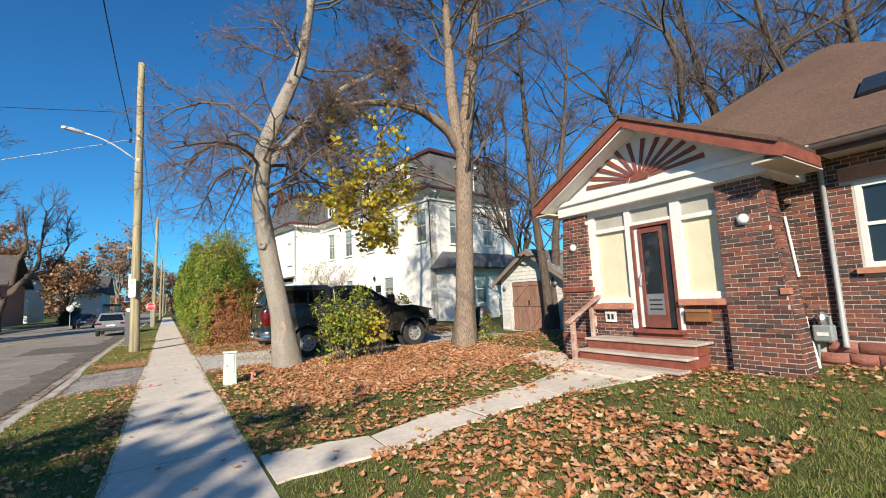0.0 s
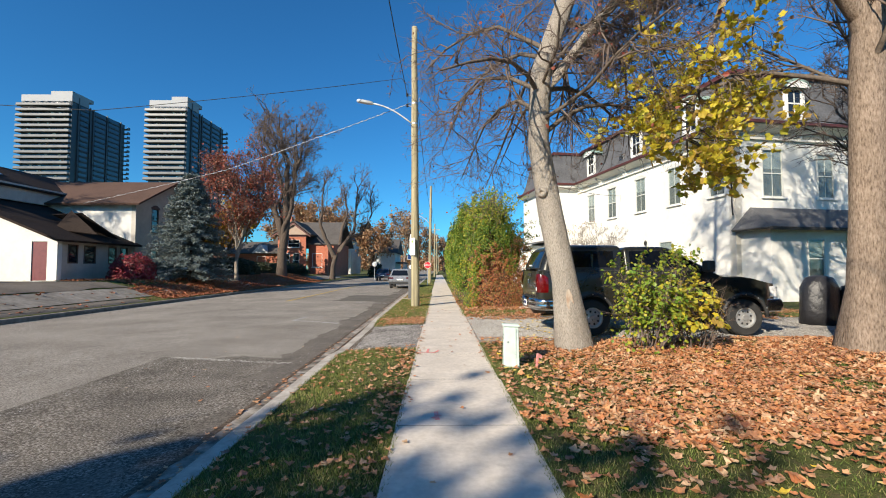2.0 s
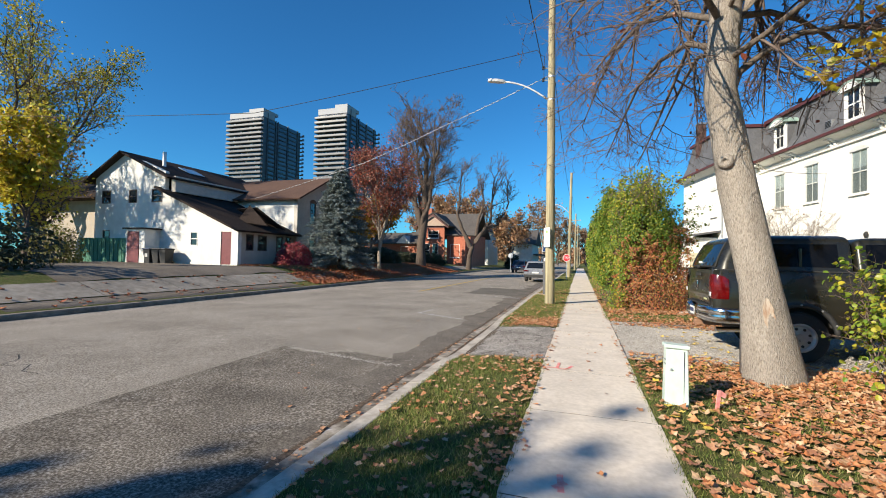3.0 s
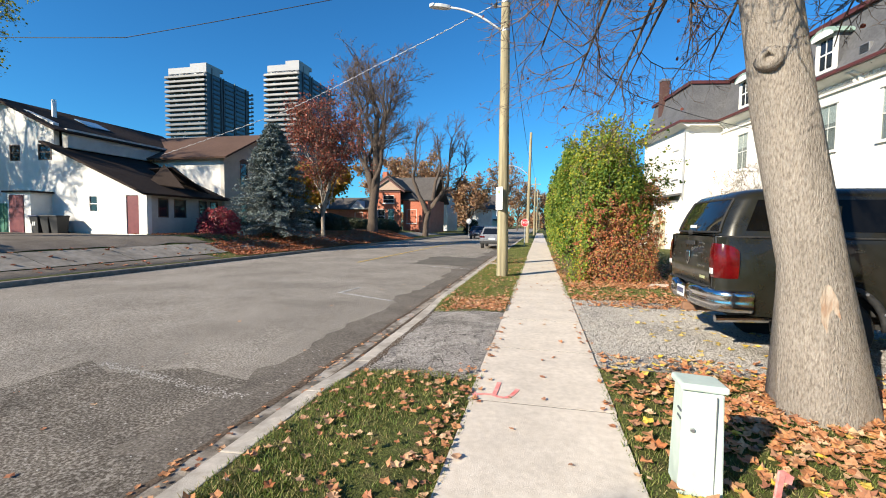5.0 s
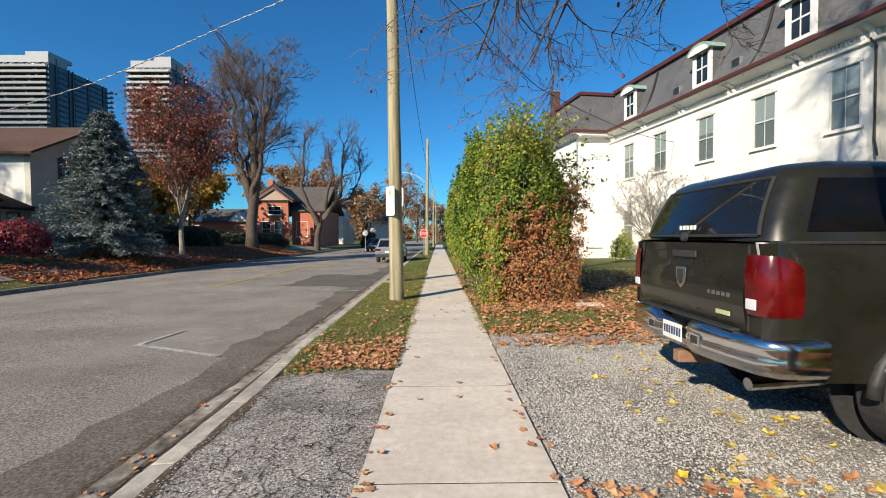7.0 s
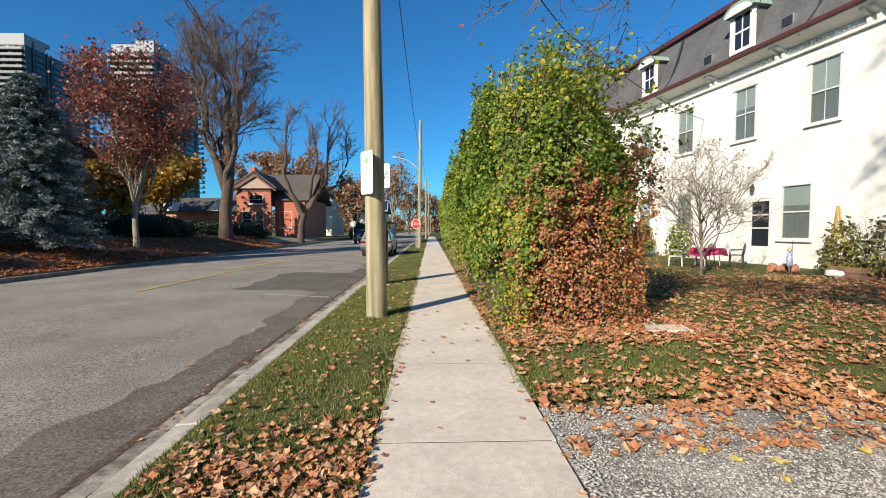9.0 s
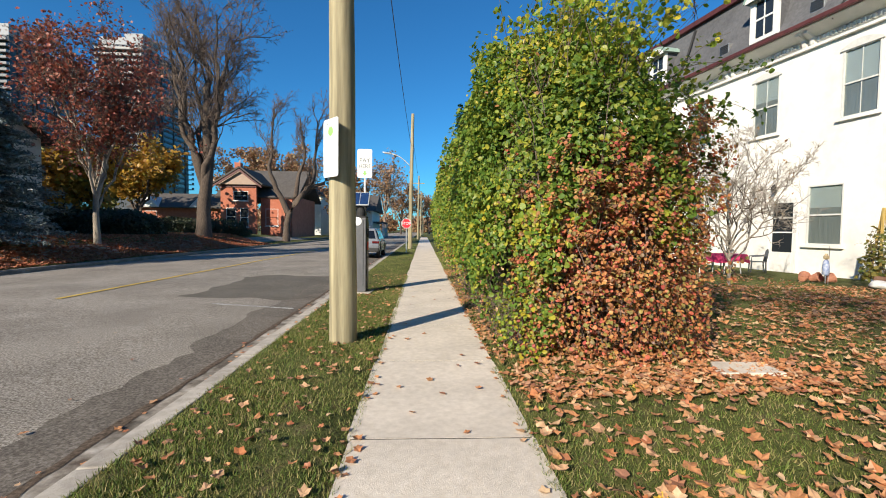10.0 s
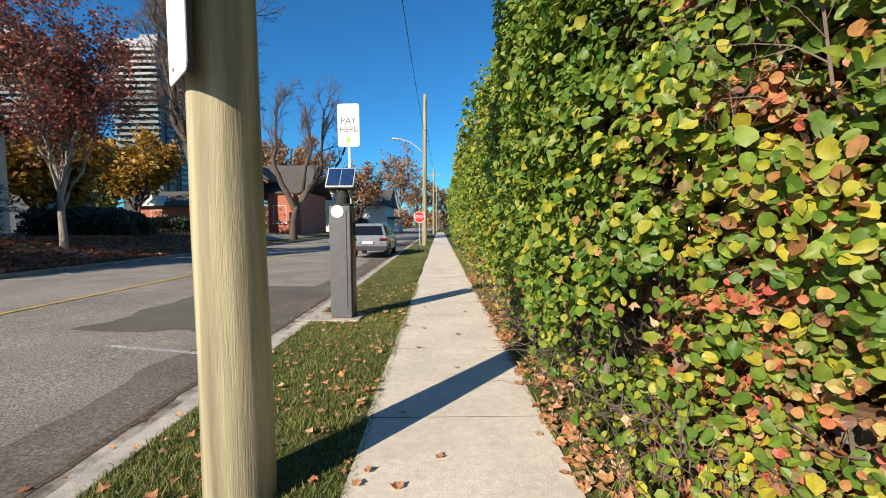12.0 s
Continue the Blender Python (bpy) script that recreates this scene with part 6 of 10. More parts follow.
def tower(x1, y0, w, d, floors, fh, turn):
    """A slab block: wrap-round balconies on the face towards -y, dark ribbed cladding on its flank; x1 is its front right corner."""
    e = thing("apartment_tower", "dark apartment tower with pale wrap-round balconies", "tower", pose(x1, y0, 0, 0, 0, turn), group="towers")
    h = floors * fh
    Mesh().box(-w, 0, 0, d, 0, h).ob("core", TOWER_D, e, "dark cladding")
    Mesh().box(-w - 0.2, 0.3, -0.4, d * 0.28, h, h + 3.6).ob("parapet", TOWER_P, e, "pale roof parapet")
    Mesh().box(-w * 0.42, 0.25, -0.3, d * 0.36, h + 3.6, h + 5.6).ob("plant_room", TOWER_P, e, "pale plant room")
    rt = random.Random(int(abs(x1)))
    for k in range(7):
        u = -w + 1.2 + (w - 2.4) * k / 6
        Mesh().tube([(u - 1.1, -0.6, h - 2.3), (u - 1.1, -0.6, h - 0.9), (u, -0.6, h - 0.3), (u + 1.1, -0.6, h - 0.9), (u + 1.1, -0.6, h - 2.3)], 0.22, 4).ob("roof_arch", TOWER_P, e)
    for u in (0.1, 0.3, 0.36, 0.62, 0.9):
        Mesh().box(0, 0.5, d * u, d * u + 0.7, 0, h + (3.6 if u < 0.28 else 0.6)).ob("rib", TOWER_R, e)
    for f in range(floors):
        z = f * fh
        if z < 22:
            continue
        Mesh().box(-w - 1.8, 0.4, -2.2, -0.01, z, z + 0.32).ob("balcony_slab", TOWER_S, e)
        Mesh().box(-w - 1.7, -w - 0.01, 0.0, 4.5, z, z + 0.32).ob("balcony_slab", TOWER_S, e)
        Mesh().box(-w - 1.6, 0.3, -2.1, -1.98, z + 0.32, z + 1.35).ob("balustrade", TOWER_B, e)
        Mesh().box(-w + 0.3, -0.3, -0.12, -0.02, z + 0.5, z + fh - 0.3).ob("window_band", TOWER_G, e)
        for a, b in ((0.14, 0.28), (0.4, 0.6), (0.66, 0.88)):
            Mesh().box(0, 0.12, d * a, d * b, z + 0.9, z + fh - 0.5).ob("window_band", TOWER_G, e)
            Mesh().box(0.12, 0.5, d * a, d * b, z, z + 0.5).ob("balcony_slab", TOWER_R, e)
        Mesh().box(-1.0, 2.2, d - 0.5, d + 2.0, z, z + 0.4).ob("balcony_slab", TOWER_S, e)
        Mesh().box(2.0, 2.2, d - 0.4, d + 2.0, z + 0.4, z + 1.4).ob("balustrade", TOWER_B, e)
        for k in range(3):
            q, lean = -rt.uniform(0.08, 0.95) * w, rt.choice((-1.6, 0, 1.6))
            v = rt.uniform(0.7, 1.6)
            Mesh().prism([(q, z + 0.5), (q + v, z + 0.5), (q + v + lean, z + fh - 0.4), (q + lean, z + fh - 0.4)], "y", -0.3, -0.14).ob("curtain", WHITE, e, "white curtain")
    return e


tower(-202.7, 240, 27.5, 40, 32, 2.95, 0)
tower(-139.0, 240, 20.5, 40, 31, 2.95, 0)

# ---- far brick house and its neighbours ----
FAR_BRICK = mat("orange_red_brick", [(0.4, 0.14, 0.085), (0.5, 0.19, 0.125)], 3, 0.9, 0.004, 20, stain=0.12)
FAR_ROOF = mat("grey_brown_shingle", [(0.09, 0.08, 0.075), (0.13, 0.12, 0.11)], 4, 0.95, stain=0.15)
bh = thing("brick_house", "orange-red brick house with a grey gabled roof", "house")
m = Mesh(pose(-24.2, 71.0, 0))
m.wall(0, 4.4, 0.3, 7.0, [(0.7, 1.9, 1.8, 4.0), (1.6, 3.4, 4.9, 6.1), (2.4, 3.4, 1.6, 4.0)], 0.3)
m.ob("bay_wall", FAR_BRICK, bh)
m = Mesh()
m.prism([(-24.8, 6.9), (-19.2, 6.9), (-21.6, 8.8)], "y", 70.6, 75)
m.ob("bay_gable", mat("tan_gable", [(0.36, 0.26, 0.2), (0.42, 0.32, 0.25)], 3, 0.8), bh)
for s, x in ((-1, -24.9), (1, -18.9)):
    m = Mesh()
    m.slab([(-21.6, 70.3, 8.95), (-21.6, 78, 8.95), (x, 78, 6.85), (x, 70.3, 6.85)][::s], 0.18)
    m.ob("bay_roof", FAR_ROOF, bh)
    m = Mesh()
    m.prism([(-21.6, 8.8), (x, 6.7), (x, 6.45), (-21.6, 8.5)], "y", 70.25, 70.35)
    m.ob("barge_board", DARK_TRIM, bh)
Mesh(pose(-24.2, 71.0, 0)).box(0, 4.4, -0.12, 0, 6.6, 6.9).ob("frieze", DARK_TRIM, bh)
for x, z, w, h in ((-23.5, 1.8, 1.2, 2.2), (-22.6, 4.9, 1.8, 1.2), (-21.8, 1.6, 1.0, 2.4)):
    sash(bh, pose(x, 71.0, z), w, h, WHITE, 2, 1, label="white window", depth=0.1)
Mesh().box(-19.8, -15.8, 72.5, 73, 0.3, 5.7).ob("wing_wall", FAR_BRICK, bh)
Mesh().box(-16.1, -15.8, 73, 84, 0.3, 5.7).ob("side_wall", FAR_BRICK, bh)
sash(bh, pose(-19.2, 72.5, 1.8), 1.6, 2.2, WHITE, 2, 2, label="white window")
Mesh().box(-16.9, -16.4, 71.5, 72.5, 0.3, 5.3).ob("porch_pier", FAR_BRICK, bh)
m = Mesh()
m.slab([(-25.5, 72.2, 5.5), (-15.0, 72.2, 5.5), (-15.0, 78, 9.6), (-25.5, 78, 9.6)], 0.2)
m.slab([(-25.5, 78, 9.6), (-15.0, 78, 9.6), (-15.0, 85, 5.5), (-25.5, 85, 5.5)], 0.2)
m.ob("roof", FAR_ROOF, bh)
Mesh().box(-24.6, -23.8, 76, 76.8, 8, 10.4).ob("chimney", FAR_BRICK, bh)
Mesh().box(-36.5, -24.2, 74, 82, 0.3, 4.2).ob("low_wing", FAR_BRICK, bh)
m = Mesh()
m.slab([(-37.2, 73.4, 4.1), (-24.2, 73.4, 4.1), (-24.2, 78, 6.2), (-37.2, 78, 6.2)], 0.15)
m.ob("low_roof", FAR_ROOF, bh)
for x in (-34.5, -28.0):
    m = Mesh()
    m.prism([(x - 1.3, 4.1), (x + 1.3, 4.1), (x, 5.5)], "y", 73.3, 77)
    m.ob("gablet", WHITE, bh, "white gablet")
    sash(bh, pose(x - 0.7, 74.0, 2.2), 1.4, 1.4, WHITE, 1, 2, label="white window")
lh = thing("far_white_house", "small white house beyond the crossing", "house")
Mesh().box(-22.8, -18.6, 100, 112, 0.3, 8.0).ob("wall", STUCCO_L, lh)
sash(lh, pose(-21.3, 100, 4.6), 1.1, 1.8, WHITE, 2, 1, label="white window", depth=0.1)
m = Mesh()
m.prism([(-23.4, 7.9), (-18.0, 7.9), (-20.7, 10.2)], "y", 99.5, 112)
m.ob("roof", FAR_ROOF, lh)
lh = thing("far_house", "grey house with a dark roof farther along the street", "house")
Mesh().box(-13, -8.5, 98, 112, 0, 5.2).ob("wall", STUCCO_L, lh)
m = Mesh()
m.prism([(97, 5.0), (113, 5.0), (105, 8.5)], "x", -13.5, -7.8)
m.ob("roof", FAR_ROOF, lh)
Mesh().box(-8.45, -6.6, 99, 111, 2.7, 3.0).ob("porch_roof", FAR_ROOF, lh)
for k in range(5):
    Mesh().box(-6.8, -6.65, 99.5 + 2.7 * k, 99.65 + 2.7 * k, 0, 2.7).ob("porch_post", WHITE, lh)
lh = thing("neighbour_house", "tan house behind the garden trees", "house")
Mesh().box(-46, -36.5, 30, 40, 0.8, 6.0).ob("wall", mat("tan_siding", [(0.35, 0.3, 0.24), (0.42, 0.36, 0.29)], 2, 0.8), lh)
m = Mesh()
m.prism([(28.5, 5.9), (41.5, 5.9), (35, 9.2)], "x", -47, -35.5)
m.ob("roof", BROWN_ROOF, lh)


# ---- plants ----
def unit(a):
    return a / np.maximum(np.linalg.norm(a, axis=-1, keepdims=True), 1e-9)


def tubes(P, R, sides):
    """Tapered tubes along polylines P (n, k, 3) with radii R (n, k): vertices and quads."""
    n, k, _ = P.shape
    d = np.empty_like(P)
    d[:, 1:-1], d[:, 0], d[:, -1] = P[:, 2:] - P[:, :-2], P[:, 1] - P[:, 0], P[:, -1] - P[:, -2]
    d = unit(d)
    ref = np.where(np.abs(d[..., 2:3]) < 0.9, np.array([0, 0, 1.0]), np.array([1.0, 0, 0]))
    s = unit(np.cross(d, ref))
    c = np.cross(d, s)
    a = 2 * np.pi * np.arange(sides) / sides
    ring = P[:, :, None] + R[:, :, None, None] * (s[:, :, None] * np.cos(a)[:, None] + c[:, :, None] * np.sin(a)[:, None])
    i = np.arange(n)[:, None, None] * k * sides + np.arange(k - 1)[:, None] * sides
    j, j2 = np.arange(sides), (np.arange(sides) + 1) % sides
    F = np.stack([i + j, i + j2, i + sides + j2, i + sides + j], -1)
    return ring.reshape(-1, 3), F.reshape(-1, 4)


def joined(parts):
    V, F, b = [], [], 0
    for v, f in parts:
        V.append(v), F.append(f + b)
        b += len(v)
    return np.concatenate(V), np.concatenate(F)


def grow(P, R, per, ratio, spread, up, rng, tmin=0.3, jit=0.25, k=5, thin=0.55, least=0.004, cap=None, tmax=1.0):
    """Child branches of the polylines P, per on each."""
    n, kk, _ = P.shape
    idx = np.repeat(np.arange(n), per)
    t = rng.uniform(tmin, tmax, len(idx)) * (kk - 1)
    a = np.minimum(t.astype(int), kk - 2)
    f = (t - a)[:, None]
    pos = P[idx, a] * (1 - f) + P[idx, a + 1] * f
    tan = unit(P[idx, a + 1] - P[idx, a])
    rad = R[idx, a] * (1 - f[:, 0]) + R[idx, a + 1] * f[:, 0]
    L = np.linalg.norm(np.diff(P, axis=1), axis=2).sum(1)[idx] * ratio * rng.uniform(0.55, 1.2, len(idx)) * (1.15 - 0.45 * t / (kk - 1))
    if cap:
        L = np.minimum(L, cap)
    q = rng.normal(size=(len(idx), 3))
    q = unit(q - tan * (q * tan).sum(1, keepdims=True))
    ang = rng.normal(spread, 0.18, len(idx))[:, None]
    d = unit(tan * np.cos(ang) + q * np.sin(ang) + np.array([0, 0, up]))
    out = np.empty((len(idx), k, 3))
    out[:, 0] = pos
    for s in range(1, k):
        out[:, s] = out[:, s - 1] + d * (L / (k - 1))[:, None]
        d = unit(d + rng.normal(0, jit, d.shape) + np.array([0, 0, up * 0.4]))
    r0 = np.clip(L * 0.0125 + 0.002, least, np.maximum(rad * 0.75, least))
    return out, r0[:, None] * np.linspace(1, 0.35, k)[None]


def resample(pts, k):
    pts = np.array(pts, float)
    s = np.r_[0, np.cumsum(np.linalg.norm(np.diff(pts[:, :3], axis=0), axis=1))]
    u = np.linspace(0, s[-1], k)
    return np.stack([np.interp(u, s, pts[:, j]) for j in range(pts.shape[1])], -1)


LEAF = np.array([(0, 0, 0), (-0.36, 0.3, 0.08), (-0.34, 0.68, 0.07), (0, 1.0, -0.04), (0.34, 0.68, 0.07), (0.36, 0.3, 0.08)])
LEAF_F = np.array([(0, 2, 1), (0, 3, 2), (0, 4, 3), (0, 5, 4)])
NARROW = LEAF * np.array([0.45, 1, 1])
ROUND = np.array([(0, 0, 0), (-0.28, 0.06, 0.05), (-0.45, 0.32, 0.1), (-0.43, 0.6, 0.09), (-0.2, 0.88, 0.02), (0, 1.0, -0.08), (0.2, 0.88, 0.02), (0.43, 0.6, 0.09), (0.45, 0.32, 0.1), (0.28, 0.06, 0.05), (0, 0.5, 0.0)])
ROUND_F = np.array([(10, (k + 1) % 10, k) for k in range(10)])
ma = np.linspace(0, 2 * np.pi, 11)[:-1] + np.pi / 2
mr = np.array([1.0, 0.72, 1.0, 0.62, 0.8, 0.4, 0.7, 0.68, 0.9, 0.66]) * 0.52
MAPLE = np.concatenate([[[0, 0, 0]], np.stack([mr * np.cos(ma), mr * np.sin(ma), 0.35 * mr ** 2], -1)])
MAPLE_F = np.array([(0, 1 + i, 1 + (i + 1) % 10) for i in range(10)])


def leaves(P, size, rng, nor=None, shape=LEAF, faces=LEAF_F, wild=0.8, curl=0.0):
    """Leaves at the points P, of about that size, facing nor with scatter."""
    n = len(P)
    nor = np.tile([0.0, 0, 1], (n, 1)) if nor is None else nor
    z = unit(nor + rng.normal(0, wild, (n, 3)))
    x = rng.normal(size=(n, 3))
    x = unit(x - z * (x * z).sum(1, keepdims=True))
    y = np.cross(z, x)
    s = (size * rng.uniform(0.65, 1.3, n))[:, None, None]
    sh = np.repeat(shape[None], n, 0)
    if curl:
        sh = sh.copy()
        sh[:, :, 0] *= rng.uniform(0.55, 1.15, (n, 1))
        sh[:, :, 2] += curl * (rng.uniform(-1, 1.8, (n, 1)) * sh[:, :, 0] ** 2 + rng.uniform(-0.8, 1.2, (n, 1)) * sh[:, :, 1] ** 2 + 0.08 * rng.normal(size=sh.shape[:2]))
    V = P[:, None] + s * (sh[..., 0:1] * x[:, None] + sh[..., 1:2] * y[:, None] + sh[..., 2:3] * z[:, None])
    F = (np.arange(n)[:, None, None] * len(shape) + faces[None]).reshape(-1, 3)
    return V.reshape(-1, 3), F


def along(P, n, rng, spread, tmin=0.2):
    """Points scattered along polylines."""
    i = rng.integers(0, len(P), n)
    t = rng.uniform(tmin, 1, n) * (P.shape[1] - 1)
    a = np.minimum(t.astype(int), P.shape[1] - 2)
    f = (t - a)[:, None]
    return P[i, a] * (1 - f) + P[i, a + 1] * f + rng.normal(0, spread, (n, 3))


def leafmat(name, cols, trans=0.35):
    return mat(name, cols, 30, 0.46, pick="island", trans=trans, spec=0.4)


FALLEN = leafmat("fallen_maple_leaves", [(0.5, 0.19, 0.075), (0.56, 0.29, 0.14), (0.4, 0.14, 0.065), (0.6, 0.38, 0.22), (0.32, 0.14, 0.085), (0.62, 0.3, 0.125), (0.48, 0.22, 0.1), (0.68, 0.47, 0.28), (0.52, 0.23, 0.1)], 0.12)
YELLOW_FALLEN = leafmat("fallen_yellow_leaves", [(0.75, 0.52, 0.06), (0.8, 0.6, 0.12), (0.6, 0.42, 0.1), (0.66, 0.5, 0.2)], 0.15)
GREEN_L = leafmat("hedge_leaves", [(0.07, 0.155, 0.02), (0.13, 0.225, 0.03), (0.2, 0.29, 0.04), (0.09, 0.18, 0.025), (0.17, 0.26, 0.04), (0.11, 0.21, 0.03), (0.27, 0.33, 0.05), (0.34, 0.37, 0.05), (0.15, 0.245, 0.03), (0.19, 0.27, 0.04), (0.48, 0.44, 0.05), (0.1, 0.19, 0.028)], 0.38)
BRONZE_L = leafmat("bronze_leaves", [(0.3, 0.14, 0.06), (0.42, 0.2, 0.07), (0.24, 0.17, 0.06), (0.36, 0.28, 0.08), (0.2, 0.1, 0.06)], 0.3)
RUSSET = leafmat("russet_shrub_leaves", [(0.5, 0.16, 0.08), (0.6, 0.3, 0.1), (0.3, 0.12, 0.07), (0.68, 0.38, 0.12), (0.56, 0.12, 0.1), (0.7, 0.2, 0.1), (0.5, 0.38, 0.12), (0.3, 0.3, 0.08), (0.26, 0.14, 0.1)], 0.35)
YELLOW_L = leafmat("yellow_maple_leaves", [(0.6, 0.5, 0.04), (0.7, 0.56, 0.05), (0.42, 0.42, 0.05), (0.62, 0.44, 0.06), (0.36, 0.24, 0.07)], 0.4)
LIME_L = leafmat("yellow_green_leaves", [(0.14, 0.26, 0.03), (0.24, 0.34, 0.04), (0.36, 0.4, 0.05), (0.6, 0.5, 0.05)], 0.4)
RED_L = leafmat("red_brown_leaves", [(0.32, 0.075, 0.05), (0.4, 0.115, 0.07), (0.24, 0.065, 0.05), (0.46, 0.18, 0.11), (0.3, 0.11, 0.085)], 0.3)
ORANGE_L = leafmat("orange_leaves", [(0.42, 0.22, 0.03), (0.5, 0.3, 0.04), (0.34, 0.16, 0.03), (0.25, 0.22, 0.04)], 0.3)
BROWN_L = leafmat("tan_leaves", [(0.36, 0.2, 0.1), (0.42, 0.25, 0.13), (0.3, 0.15, 0.09), (0.4, 0.3, 0.16)], 0.3)
OLIVE_L = leafmat("olive_leaves", [(0.16, 0.19, 0.05), (0.24, 0.24, 0.06), (0.34, 0.27, 0.06), (0.1, 0.13, 0.04)], 0.3)
SPRUCE_L = leafmat("blue_spruce_needles", [(0.125, 0.16, 0.15), (0.19, 0.235, 0.225), (0.08, 0.105, 0.095), (0.29, 0.33, 0.325)], 0.1)
DARK_L = leafmat("dark_evergreen_leaves", [(0.02, 0.035, 0.015), (0.04, 0.055, 0.025), (0.06, 0.06, 0.03)], 0.15)
CRIMSON_L = leafmat("crimson_leaves", [(0.3, 0.03, 0.05), (0.4, 0.06, 0.08), (0.22, 0.04, 0.05), (0.36, 0.12, 0.1)], 0.3)
TWIG = mat("twig_bark", [(0.11, 0.08, 0.065), (0.19, 0.145, 0.12)], 6, 0.9)
TWIG_PALE = mat("pale_twig_bark", [(0.28, 0.245, 0.21), (0.42, 0.37, 0.32)], 6, 0.9)


def tree(name, label, trunks, seed, levels, bark=BARK, twig=TWIG, leaf=None, n_leaf=0, l_size=0.1, l_shape=LEAF, l_faces=LEAF_F, l_spread=0.12, l_low=None, sides=12, cat="tree", extra=(), least=0.0035, wob=0.0):
    """trunks: polylines of (x, y, z, r). levels: (per, ratio, spread, up, tmin, jitter, longest) for each order of branching."""
    rng = np.random.default_rng(seed)
    e = thing(name, label, cat, pose(*trunks[0][0][:3]))
    o = np.array(trunks[0][0][:3])
    K = 14
    S = np.stack([resample(t, K) for t in trunks])
    P, R = S[..., :3] - o, S[..., 3]
    if wob:
        sway = np.cumsum(rng.normal(0, wob, (len(P), K, 3)), 1) * np.array([1, 1, 0.3])
        P = P + (sway - sway[:, :1]) * (np.arange(K)[None, :, None] > 2)
    body = []
    for q, r in zip(P, R):
        v, f = tubes(q[None], r[None], sides)
        ph = np.arange(len(v)) % sides
        cen = np.repeat(q, sides, 0)
        lob = 1 + 0.05 * np.sin(3 * 2 * np.pi * ph / sides + v[:, 2] * 1.2) + 0.06 * rng.normal(size=len(v)) * 0.5
        low = np.exp(-np.maximum(v[:, 2], 0) * 3.0) * 0.22 * np.maximum(0, np.sin(5 * 2 * np.pi * ph / sides + seed))
        body.append((cen + (v - cen) * (lob + low * (q[0, 2] < 0.5))[:, None], f))
    V, F = joined(body)
    bulk("trunk", V, F, bark, e, "grey ridged trunk" if bark is BARK else "", smooth=True)
    cur, cr, fine, limbs = P, R, [], []
    for i, (per, ratio, spread, up, tmin, jit, cap) in enumerate(levels):
        cur, cr = grow(cur, cr, per, ratio, spread, up, rng, tmin, jit, 6 if i < 2 else 5 if i < 3 else 4, 0.5 if i == 0 else 0.6, least, cap)
        if i == 0 and extra:
            X = np.stack([resample(t, 6) for t in extra])
            cur, cr = np.concatenate([cur, X[..., :3] - o]), np.concatenate([cr, X[..., 3]])
        (limbs if i < 1 else fine).append(tubes(cur, cr, 7 if i == 0 else 4 if i == 1 else 3))
    if limbs:
        V, F = joined(limbs)
        bulk("limb_work", V, F, LIMB if bark is not BARK_DARK else bark, e, smooth=True)
    if fine:
        V, F = joined(fine)
        bulk("twig_work", V, F, twig, e, "bare twigs", smooth=True)
    if leaf is not None:
        Q = along(cur, n_leaf, rng, l_spread)
        if l_low is not None:
            Q = Q[l_low(Q + o)]
        V, F = leaves(Q, l_size, rng, shape=l_shape, faces=l_faces, wild=1.2)
        bulk("crown", V, F, leaf, e, "leafy crown")
    return e


